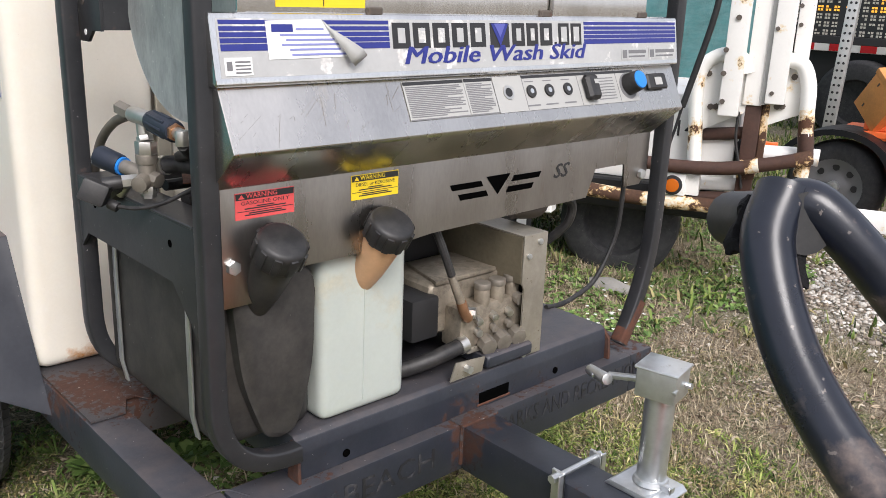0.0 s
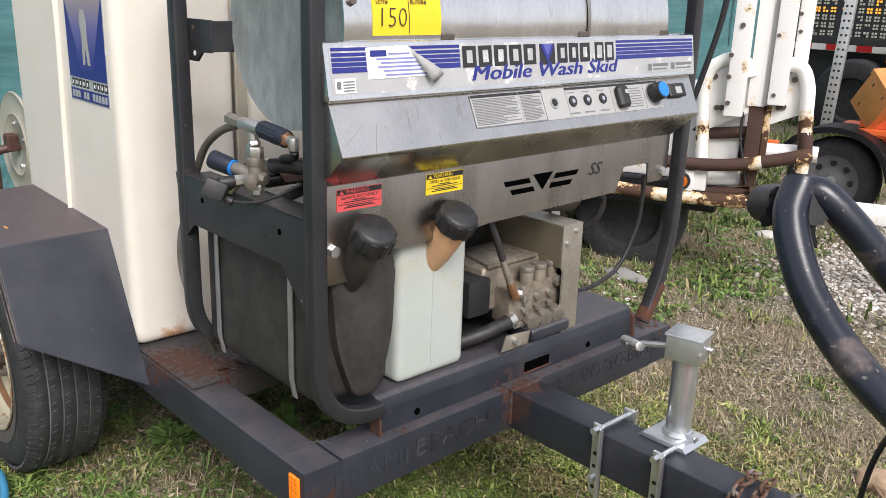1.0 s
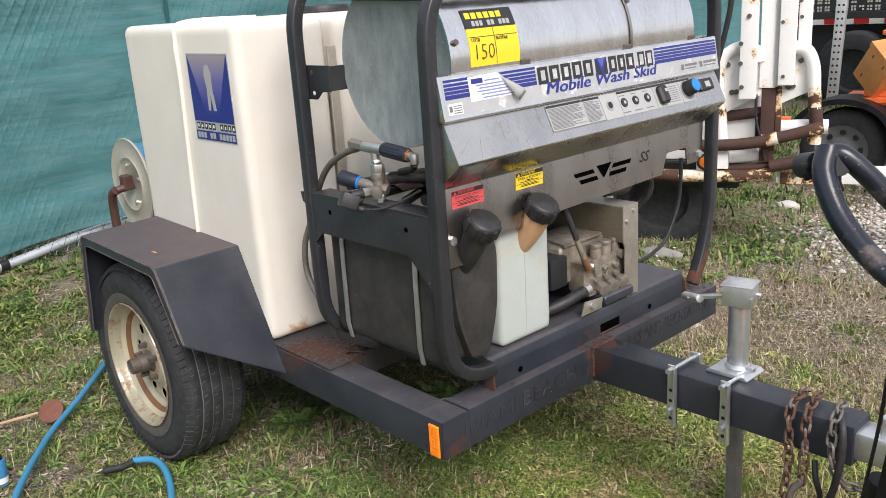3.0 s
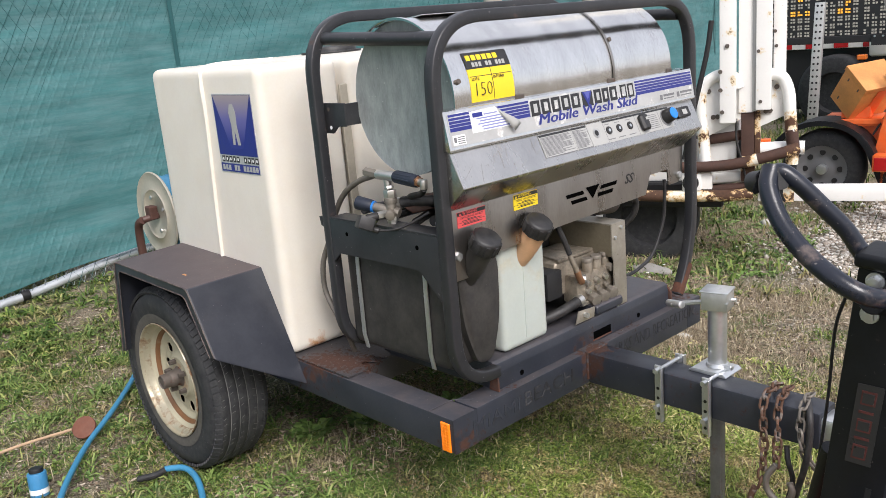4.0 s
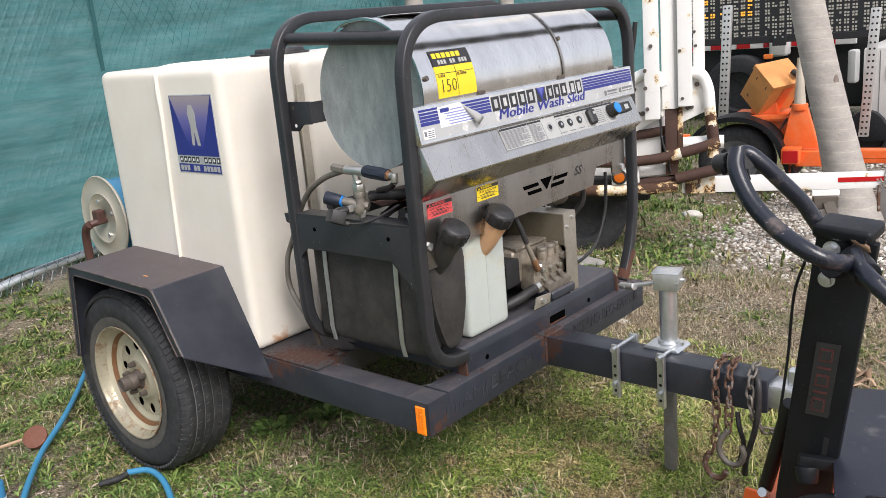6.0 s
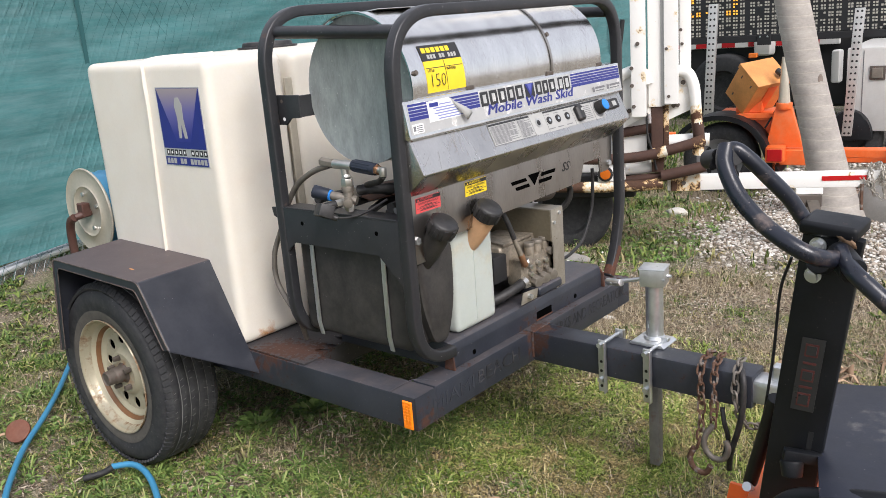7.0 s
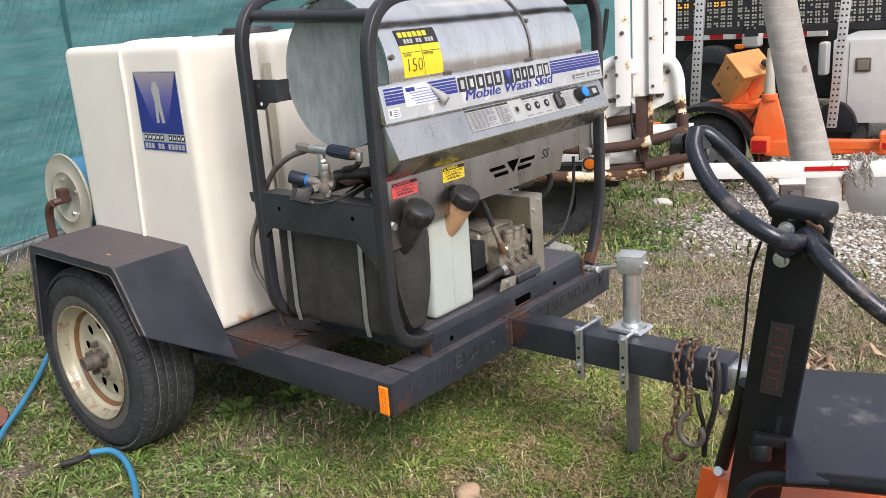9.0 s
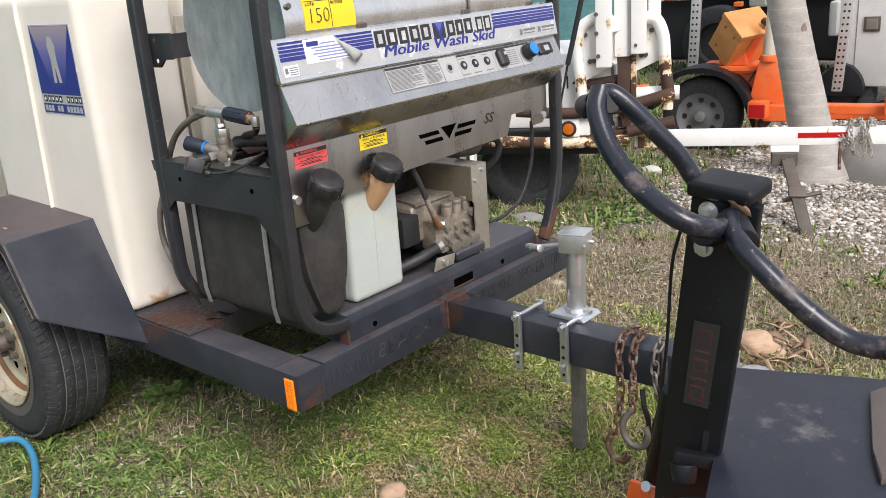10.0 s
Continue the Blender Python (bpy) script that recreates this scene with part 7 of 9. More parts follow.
for q in ((-0.2661, -0.055, 1.001), (-0.2437, -0.055, 0.865), (-0.2221, -0.055, 0.8666), (0.0679, -0.035, 1.008), (0.017, -0.035, 0.8848), (0.0376, -0.035, 0.8868)):
    part("plate_bolt", cyl(nb(), q, (q[0], q[1] - 0.012, q[2]), 0.013, 8), "hub", tow)
for q in ((0.0559, -0.02, 1.287), (0.0626, -0.02, 1.213), (-0.0187, -0.1, 1.196), (-0.0077, -0.1, 0.9417)):
    part("tube_bolt", cyl(nb(), q, (q[0], q[1] - 0.006, q[2]), 0.009, 8), "hub", tow)
part("strut", tube(nb(), [(-0.2421, -0.16, 1.366), (-0.267, -0.16, 1.195), (-0.3462, -0.16, 0.8636)], 0.013, 12, 3), "dark", tow, "thin dark lifting strut")
part("strut_rod", tube(nb(), [(-0.3439, -0.16, 0.8761), (-0.3656, -0.16, 0.7697), (-0.3909, -0.16, 0.6596)], 0.006, 8, 3), "dark", tow)
part("loose_cable", tube(nb(), [(-0.1704, -0.05, 1.174), (-0.1413, -0.05, 1.128), (-0.145, -0.05, 1.093)], 0.008, 8), "black_hose", tow)
part("loose_cable", tube(nb(), [(-0.1274, -0.07, 0.854), (-0.125, -0.07, 0.7429), (-0.0991, -0.07, 0.6329), (-0.0768, -0.07, 0.5334)], 0.006, 8), "black_hose", tow)
part("winch", cyl(nb(), (-0.2, 0.1, 0.66), (-0.1, 0.1, 0.66), 0.07, 20), "dark", tow, "dark winch drum")
part("cabinet", box(nb(), (-1.5, 0.05, 0.5), (-0.12, 0.9, 0.9), 0.015, 2), "white_paint", tow, "white generator cabinet")
cab = part("side_panel", box(nb(), (-0.404, 0.0, 0.614), (-0.130, 0.01, 0.845), 0.003), "box_white", tow, "white cabinet side with black numbers")
q = Vector((-0.3476, -0, 0.7508))
part("lettering", lettering("14", 0.1, pose(q.x, q.y - 0.002, q.z, 90), 0.001), "ink", cab)
lampb = part("lamp_housing", box(nb(), (-0.403, -0.1, 0.476), (-0.304, -0.05, 0.573), 0.006, 2), "white_paint", tow)
part("lamp_bracket", box(nb(), (-0.305, -0.08, 0.479), (-0.250, -0.03, 0.573), 0.004, 2), "white_paint", tow)
q = Vector((-0.358, -0.1, 0.5209))
part("lamp_rim", cyl(nb(), q, q + Vector((0, -0.012, 0)), 0.043, 24, bevel=0.004), "cap", lampb)
part("amber_lamp", cyl(nb(), q + Vector((0, -0.01, 0)), q + Vector((0, -0.019, 0)), 0.03, 24, bevel=0.004), "amber_lens", lampb, "round amber lamp")
part("hitch_block", box(nb(), (-0.98, -0.14, 0.33), (-0.88, -0.06, 0.43), 0.006), "white_paint", tow)
part("hitch_bore", cyl(nb(), (-0.93, -0.138, 0.38), (-0.93, -0.1415, 0.38), 0.022, 16), "dark", tow)
for u in (-0.62, -1.5):
    mt = pose(u, 0.16, 0.27, 90, 0, 0)
    tw_ = part("tyre", lathe(nb(), [(0.16, -0.08), (0.25, -0.085), (0.275, -0.06), (0.278, 0.06), (0.25, 0.085), (0.16, 0.08), (0.15, 0.03), (0.0, 0.03)], mt, 40), "rubber", tow, "black trailer tyre", smooth=50)
part("axle_box", box(nb(), (-1.6, 0.0, 0.36), (-0.2, 0.9, 0.5), 0.01), "dark", tow)
part("red_bar", box(nb(), (-0.45, 0.6, 0.6), (0.02, 0.64, 0.64), 0.003), "orange_paint", tow)

rope = thing("tow_chain", (3.36, -0.36, 0.3), "pale chain heaped over the white drawbar", "chain")
rnd = random.Random(3)
for k in range(6):
    o = 0.06 + 0.021 * k + rnd.uniform(-0.008, 0.008)
    c = Vector((3.33 + 0.41 * o, -0.28 - 0.91 * o, 0.0))
    sag, sway, top = rnd.uniform(0.34, 0.42), rnd.uniform(-0.05, 0.05), rnd.uniform(0.505, 0.54)
    chain_run("x", rope, [c + Vector((0.02, 0.01, 0.43)), c + Vector((-0.005, 0.005, 0.5)), c + Vector((-0.03, sway * 0.4, top)), c + Vector((-0.05, sway, 0.47)), c + Vector((-0.055, sway * 0.6 - 0.02, sag)), c + Vector((-0.05, 0.02, sag + 0.06)), c + Vector((-0.045, 0.04 - sway, 0.45))], "tow_zinc", 0.0165, ln=0.012, w=0.0074, r=0.0025)
part("dark_end", tube(nb(), [(3.3, -0.3, 0.42), (3.295, -0.3, 0.34), (3.29, -0.305, 0.28)], 0.009, 8), "chain", rope)

# ---- orange message-board trailer ----
OM = pose(4.6, 1.0, 0.0, 0, 0, -80)
ot = thing("message_board_trailer", None, "orange trailer with a black message board on slotted posts", "trailer", m=OM)
slot_posts = []
# local x runs along the trailer to the picture's right, local y away
mt = pose(0.0, 0.0, 0.27, 90, 0, 0)
ty = part("tyre", lathe(nb(), [(0.165, -0.085), (0.2, -0.092), (0.25, -0.088), (0.27, -0.06), (0.272, 0.0), (0.27, 0.06), (0.2, 0.09), (0.165, 0.085)], mt @ pose(0, 0, 0, 180, 0, 0), 48), "rubber", ot, "black tyre", smooth=50)
part("rim", lathe(nb(), [(0.0, 0.05), (0.04, 0.06), (0.06, 0.052), (0.1, 0.05), (0.13, 0.062), (0.16, 0.08), (0.168, 0.086)], mt, 40), "ink_grey", ot, "dark steel rim", smooth=50)
for k in range(8):
    a = 2 * math.pi * k / 8
    p = Vector((0.115 * math.cos(a), -0.058, 0.27 + 0.115 * math.sin(a)))
    part("rim_hole", cyl(nb(), p, p + Vector((0, -0.004, 0)), 0.02, 12), "dark", ot)
part("hub", cyl(nb(), (0, -0.05, 0.27), (0, -0.1, 0.27), 0.035, 16, bevel=0.005), "zinc", ot)
bm = nb()
arc = [(0.36 * math.cos(radians(a)), 0.3 + 0.315 * math.sin(radians(a))) for a in range(5, 176, 10)]
inner = [(0.32 * math.cos(radians(a)), 0.3 + 0.28 * math.sin(radians(a))) for a in range(175, 4, -10)]
prism(bm, [(0.44, 0.2)] + arc + inner + [(0.37, 0.2)], "y", -0.15, 0.14, 0.006)
part("fender", bm, "black_metal", ot, "rounded black plastic fender", smooth=50)
part("frame_rail", box(nb(), (0.42, 0.12, 0.235), (1.9, 0.2, 0.335), 0.006), "orange_paint", ot, "orange frame rail")
part("cross_rail", box(nb(), (0.42, -0.1, 0.25), (0.72, -0.02, 0.36), 0.006), "orange_paint", ot)
part("front_rail", box(nb(), (0.72, -0.06, 0.3), (1.6, 0.0, 0.36), 0.006), "orange_paint", ot)
part("end_block", box(nb(), (1.15, -0.12, 0.31), (1.24, 0.05, 0.42), 0.006), "orange_paint", ot)
part("end_reflector", box(nb(), (1.17, -0.124, 0.32), (1.2, -0.1205, 0.36), 0.001), "red_lens", ot)
part("tray", box(nb(), (-0.06, 0.02, 0.555), (0.42, 0.42, 0.6), 0.008, 2), "orange_paint", ot, "orange tray")
part("brace", prism(nb(), [(0.1, 0.554), (0.41, 0.554), (0.46, 0.4), (0.28, 0.37)], "y", 0.06, 0.34, 0.006), "orange_paint", ot)
part("cone_post", prism(nb(), [(0.375, 0.65), (0.485, 0.65), (0.565, 0.37), (0.315, 0.37)], "y", -0.05, 0.018, 0.01), "orange_paint", ot, "tapered orange mast socket")
part("socket_collar", cyl(nb(), (0.43, -0.02, 0.64), (0.43, -0.02, 0.685), 0.056, 20, bevel=0.006), "orange_paint", ot)
part("cone_top", cyl(nb(), (0.43, -0.02, 0.68), (0.425, -0.02, 1.0), 0.042, 20, 0.017), "reel", ot, "faded cream tapered mast")
part("tray_edge", box(nb(), (-0.063, 0.012, 0.57), (0.423, 0.019, 0.604), 0.002), "orange_paint", ot)
tl = part("tail_lamp", box(nb(), (0.34, -0.2, 0.285), (0.46, -0.08, 0.395), 0.006, 2), "orange_paint", ot, "orange lamp box with red lens")
part("lens", box(nb(), (0.35, -0.206, 0.295), (0.45, -0.2, 0.38), 0.003), "red_lens", tl)
part("lens", box(nb(), (0.336, -0.19, 0.295), (0.34, -0.09, 0.38), 0.001), "red_lens", tl)
part("lamp_bracket", box(nb(), (0.38, -0.15, 0.15), (0.4, -0.1, 0.285), 0.002), "orange_paint", ot)
for px0, px1 in (((5.2, 1.324, 1.084), (5.2, 1.365, 0.489)), ((5.5, 0.319, 0.979), (5.5, 0.376, 0.323))):
    a_, b_ = OM.inverted() @ Vector(px0), OM.inverted() @ Vector(px1)
    slot_posts.append((a_, b_))
E1, E2, E3 = (Vector(q).normalized() for q in ((0.181, 0.225, 0.02), (-0.138, 0.13, -0.217), (-0.143, 0.101, 0.152)))
BX = Matrix.Translation((0.215, 0.148, 0.785)) @ Matrix((E1, E2, E3)).transposed().to_4x4()
HB = (0.143, 0.14, 0.116)
bx = part("battery_box", box(nb(), (-HB[0], -HB[1], -HB[2]), HB, 0.005, 2, BX), "orange_faded", ot, "faded orange box, tilted on the tray")
part("box_lid", box(nb(), (-HB[0] - 0.006, -HB[1] - 0.006, -HB[2] - 0.006), (HB[0] + 0.006, -HB[1] + 0.03, HB[2] + 0.006), 0.004, 2, BX), "orange_faded", bx, "overlapping lid rim")
part("box_strap", box(nb(), (-0.035, -HB[1] + 0.035, -HB[2] - 0.005), (0.05, HB[1] + 0.004, -HB[2] - 0.0005), 0.002, 1, BX), "orange_paint", bx, "brighter orange strap")
for u, w in ((-0.08, 0.05), (0.085, 0.05), (-0.085, -0.06)):
    part("box_hinge", box(nb(), (-HB[0] - 0.004, u - 0.012, w - 0.005), (-HB[0] - 0.0005, u + 0.012, w + 0.005), 0.001, 1, BX), "hub", bx, "rusted hinge")
part("box_stay", box(nb(), (0.08, 0.08, 0.6), (0.26, 0.22, 0.7), 0.006), "orange_paint", ot)
part("box_lamp", box(nb(), (0.14, 0.2, 0.985), (0.2, 0.26, 1.02), 0.006), "amber_lens", ot)
part("stop_knob", cyl(nb(), (0.36, 0.1, 0.9), (0.4, 0.08, 0.87), 0.022, 12), "cap", ot)
part("rod", cyl(nb(), (0.3, 0.0, 0.5), (0.42, 0.05, 0.72), 0.007, 8), "dark", ot)


def slotted_post(x0, x1, y, z0, z1):
    st = part("slotted_post", prism(nb(), [(x0, z0), (x0 + 0.07, z0), (x1 + 0.07, z1), (x1, z1)], "y", y, y + 0.05, 0.003), "alu", ot, "perforated aluminium post")
    n = int((z1 - z0) / 0.045)
    bm = nb()
    for k in range(n):
        f = (k + 0.5) / n
        for dx in (0.02, 0.05):
            cyl(bm, (x0 + (x1 - x0) * f + dx, y - 0.001, z0 + (z1 - z0) * f), (x0 + (x1 - x0) * f + dx, y + 0.002, z0 + (z1 - z0) * f), 0.009, 6)
    part("perforation", bm, "dark", st, kind="stuff")


for a_, b_ in slot_posts:
    slotted_post(b_.x - 0.035, a_.x - 0.035, a_.y, b_.z, a_.z + 0.3)
# the board, on the same trailer
BMX = pose(7.0, 2.6, 0.0, 0, 0, -88)
bd = thing("message_board", None, "large black electronic message board with amber dots lit", "sign", m=BMX)
part("case", box(nb(), (-0.05, 0.0, 1.04), (3.2, 0.12, 2.4), 0.01), "led_dark", bd, "black board case")
part("lower_rail", box(nb(), (-0.05, -0.05, 0.98), (3.2, -0.005, 1.045), 0.004), "dark", bd)
for x in (0.98, 2.23):
    bp_ = part("rail_bracket", box(nb(), (x, -0.07, 0.95), (x + 0.13, -0.05, 1.05), 0.003), "dark", bd)
    for dx in (0.03, 0.1):
        part("bracket_bolt", cyl(nb(), (x + dx, -0.07, 1.03), (x + dx, -0.078, 1.03), 0.009, 8), "zinc", bp_)
lit = {(16, c) for c in (3, 4, 5, 6, 9, 10)} | {(r, 10) for r in range(9, 16)} | {(12, 8), (13, 8), (14, 4), (10, 8), (16, 30), (11, 31), (14, 33), (12, 22)}
bms = {"led_dot": nb(), "led_amber": nb()}
for r in range(20):
    for c in range(46):
        x, z = 0.0 + c * 0.069 + 0.03 * (c // 6), 2.33 - r * 0.066
        k = "led_amber" if (r, c) in lit else "led_dot"
        rnd = random.Random(r * 97 + c * 7)
        for dx in (0, 0.026):
            for dz in (0, 0.026):
                if rnd.random() < 0.9:
                    box(bms[k], (x + dx, -0.004, z - dz), (x + dx + 0.0175, 0.001, z - dz + 0.0175))
part("dark_dots", bms["led_dot"], "led_dot", bd, "unlit pale dots", kind="stuff", smooth=0)
part("lit_dots", bms["led_amber"], "led_amber", bd, "lit amber dots", kind="stuff", smooth=0)

# ---- vehicles far behind ----
VM = pose(8.2, 2.6, 0.0, 0, 0, -88)
tr = thing("utility_truck", None, "dark truck chassis with a white service box, far behind", "truck", m=VM)
part("chassis", box(nb(), (-0.6, 0.0, 0.2), (2.4, 0.9, 0.95), 0.03), "dark", tr, "dark truck body")
part("rear_bar", box(nb(), (-0.5, -0.06, 0.86), (1.4, -0.01, 0.95), 0.004), "box_white", tr)
for k in range(6):
    part("stripe", box(nb(), (-0.45 + k * 0.3, -0.0645, 0.865), (-0.3 + k * 0.3, -0.0605, 0.945)), "red_lens", tr)
for x in (0.2, 1.9):
    part("tyre", lathe(nb(), [(0.22, -0.12), (0.36, -0.12), (0.4, -0.08), (0.4, 0.08), (0.36, 0.12), (0.22, 0.12), (0.2, 0.06), (0.0, 0.06)], pose(x, -0.05, 0.4, 90, 0, 0), 36), "rubber", tr, smooth=50)
part("white_jug", box(nb(), (1.37, -0.25, 0.47), (1.46, -0.1, 0.81), 0.03, 3), "box_white", tr)
part("white_canister", box(nb(), (0.55, -0.2, 0.77), (0.74, -0.02, 1.0), 0.04, 3), "box_white", tr)
sb = thing("service_body", None, "white service truck body with a recessed latch", "truck body", m=pose(5.9, 0.35, 0.0, 0, 0, -84))
# greyer white here carries the shade from the board
part("box", box(nb(), (-0.15, 0.0, 0.3), (1.9, 1.2, 0.965), 0.02, 2), "box_shaded", sb)
part("door_gap", box(nb(), (-0.03, -0.004, 0.34), (-0.024, 0.002, 0.94), 0.001), "ink_grey", sb)
lt = part("latch", box(nb(), (0.02, -0.012, 0.71), (0.135, 0.0, 0.82), 0.012, 2), "hub", sb, "recessed dark latch")
part("latch_handle", box(nb(), (0.037, -0.02, 0.725), (0.118, -0.012, 0.805), 0.004), "brass", lt)
part("tyre", lathe(nb(), [(0.12, -0.09), (0.21, -0.09), (0.23, -0.05), (0.23, 0.05), (0.21, 0.09), (0.12, 0.09), (0.1, 0.04), (0.0, 0.04)], pose(-0.1, 0.12, 0.23, 90, 0, 0), 36), "rubber", sb, smooth=50)
bm = nb()
arc = [(0.17 * math.cos(radians(a)) - 0.1, 0.24 + 0.24 * math.sin(radians(a))) for a in range(0, 181, 10)]
prism(bm, arc, "y", -0.09, 0.02, 0.01)
part("mudguard", bm, "black_metal", sb, "black mudguard", smooth=50)

# ---- palm ----
palm = thing("palm_tree", (4.05, 0.02, 0.0), "leaning palm trunk with grey ringed bark", "palm tree")
bm = nb()
prof = [(-0.05, 0.03, 0.21), (0.03, 0.03, 0.19), (0.12, 0.045, 0.155), (0.3, 0.08, 0.125), (0.6, 0.155, 0.113), (1.0, 0.255, 0.106), (1.35, 0.335, 0.103), (2.0, 0.5, 0.098), (3.0, 0.75, 0.095), (4.2, 1.05, 0.09)]
rings = []
zs = [i * 0.0125 - 0.05 for i in range(150)] + [1.9 + i * 0.1 for i in range(24)]
for z in zs:
    for (z0, y0, r0), (z1, y1, r1) in zip(prof, prof[1:]):
        if z0 <= z <= z1:
            f = (z - z0) / (z1 - z0)
            y, r = y0 + (y1 - y0) * f, r0 + (r1 - r0) * f
            break
    ring = []
    for k in range(40):
        a = 2 * math.pi * k / 40
        ph = (z + 0.014 * math.sin(a * 2 + 1) + 0.01 * noise.noise((math.cos(a) * 2, math.sin(a) * 2, z * 3))) / (0.062 + 0.012 * noise.noise((0, 0, z * 4)))
        w = ph - math.floor(ph)
        rr = r * (1 + 0.02 * noise.noise((math.cos(a) * 1.5, math.sin(a) * 1.5, z * 5))) + (0.0008 if w > 0.88 else 0.0)
        ring.append(bm.verts.new((4.05 + rr * math.cos(a), y + rr * math.sin(a), z)))
    rings.append(ring)
for a, b in zip(rings, rings[1:]):
    for k in range(40):
        bm.faces.new((a[k], a[(k + 1) % 40], b[(k + 1) % 40], b[k]))
part("trunk", bm, "palm", palm, smooth=70)
for z, y, a in ((0.9, 0.23, 240),):
    c = Vector((4.05 + 0.105 * math.cos(radians(a)), y + 0.105 * math.sin(radians(a)), z))
    bm = nb()
    lathe(bm, [(0.0, 0.002), (0.015, 0.0025), (0.022, 0.001), (0.027, -0.003)], Matrix.Translation(c) @ Vector((math.cos(radians(a)), math.sin(radians(a)), 0)).to_track_quat("Z", "Y").to_matrix().to_4x4() @ Matrix.Diagonal((0.8, 1.5, 1, 1)), 18)
    part("scar", bm, "scar", palm, "dark bark scar")
bm = nb()
g = bmesh.ops.create_icosphere(bm, subdivisions=3, radius=0.3, matrix=pose(4.25, -0.38, 0.06) @ Matrix.Diagonal((0.9, 1.2, 0.9, 1)))
for v in bm.verts:
    v.co += v.co.normalized() * 0.06 * noise.noise(v.co * 5)
rk = thing("boulder", (4.25, -0.38, 0.0), "rough grey rock lying beside the palm", "rock")
part("rock", bm, "concrete", rk, smooth=60)


# ---- small things on the ground ----
def lump(name, x, y, s, colour, lab, cat, seed=0, sink=0.3, parent=None):
    bm = nb()
    bmesh.ops.create_icosphere(bm, subdivisions=3, radius=1)
    for v in bm.verts:
        n = noise.noise(v.co * 1.3 + Vector((seed * 3.1, seed, 0))) * 0.35 + noise.noise(v.co * 4 + Vector((seed, 0, 0))) * 0.12
        v.co = v.co * (1 + n)
        v.co = Vector((v.co.x * s[0], v.co.y * s[1], v.co.z * s[2] if v.co.z > -0.3 else -0.3 * s[2]))
    z = ground_z(x, y)
    t = thing(name, (x, y, z), lab, cat)
    bmesh.ops.translate(bm, vec=(x, y, z + s[2] * sink), verts=bm.verts)
    part("body", bm, colour, t, smooth=50)
    return t


lump("stone", 3.78, 0.98, (0.05, 0.07, 0.04), "stone", "flat pale stone lying in the grass", "stone", 2)
cbx, cby = (2.525, 1.059)
lump("concrete_block", cbx, cby, (0.06, 0.12, 0.03), "concrete", "broken pale concrete slab in the grass", "concrete", 5)
sx_, sy_ = (1.792, 0.406)
lump("stone", sx_, sy_, (0.02, 0.035, 0.008), "stone", "small flat pale stone in the grass", "stone", 8)
lump("coconut", 0.222, -0.062, (0.042, 0.038, 0.03), "husk", "broken coconut shell lying open", "coconut", 4)
lump("coconut", 1.56, -0.55, (0.06, 0.09, 0.05), "husk", "split coconut husk by the dry fronds", "coconut", 6)
lump("coconut", 3.55, -0.85, (0.1, 0.1, 0.1), "husk", "whole brown coconut on the gravel", "coconut", 9)
disc_ = thing("clay_disc", (-0.37, 1.755, ground_z(-0.37, 1.755)), "terracotta-red disc leaning in the grass", "disc")
part("body", cyl(nb(), (-0.37, 1.755, 0.04), (-0.377, 1.748, 0.05), 0.046, 32, bevel=0.003), "terracotta", disc_)
fr = thing("dry_frond", (1.6, -0.7, 0.0), "heap of dry curled palm frond leaves on gravel", "palm frond")
for k in range(26):
    rnd = random.Random(k)
    x, y = 1.58 + rnd.uniform(-0.2, 0.25), -0.66 + rnd.uniform(-0.16, 0.12)
    a, ln_, w = rnd.uniform(0, 6.28), rnd.uniform(0.1, 0.24), rnd.uniform(0.004, 0.012)
    bm = nb()
    row = []
    for j in range(6):
        f = j / 5
        p = Vector((x + math.cos(a) * ln_ * (f - 0.5), y + math.sin(a) * ln_ * (f - 0.5), ground_z(x, y) + 0.012 + 0.05 * rnd.random() * math.sin(f * 3.1)))
        n = Vector((-math.sin(a), math.cos(a), rnd.uniform(-0.5, 0.9))) * w * math.sin(0.3 + f * 2.6)
        row.append((bm.verts.new(p - n), bm.verts.new(p + n)))
    for q, r in zip(row, row[1:]):
        bm.faces.new((q[0], q[1], r[1], r[0]))
    ob = part("leaflet", bm, "leaf_dry" if k % 3 else "husk", fr)
    ob.modifiers.new("thickness", "SOLIDIFY").thickness = 0.0015
st = thing("dry_stick", (-0.9, 1.7, 0.02), "thin dry stick on the grass", "stick")
part("stick", tube(nb(), [(-0.756, 1.811, 0.04), (-0.592, 1.804, 0.045), (-0.411, 1.789, 0.04)], 0.006, 8), "husk", st)

# blue hose and its connector
bh = thing("garden_hose", (-0.4, 1.5, 0.02), "blue water hose lying on the grass behind the wheel", "hose")
part("hose", tube(nb(), [(0.3, 2.5, 0.05), (0.135, 2.303, 0.045), (-0.084, 1.997, 0.05), (-0.251, 1.787, 0.05), (-0.418, 1.601, 0.045), (-0.548, 1.419, 0.045), (-0.644, 1.264, 0.045), (-0.769, 1.035, 0.04)], 0.0108, 12), "blue_hose", bh, smooth=60)
bh2 = thing("garden_hose", (-0.33, 1.0, 0.02), "blue hose with a black end, bending over the grass", "hose")
part("hose", tube(nb(), [(-0.32, 1.16, 0.045), (-0.28, 1.1, 0.052), (-0.28, 1.02, 0.05), (-0.31, 0.92, 0.037), (-0.38, 0.78, 0.027), (-0.5, 0.6, 0.022)], 0.0108, 12), "blue_hose", bh2, smooth=60)
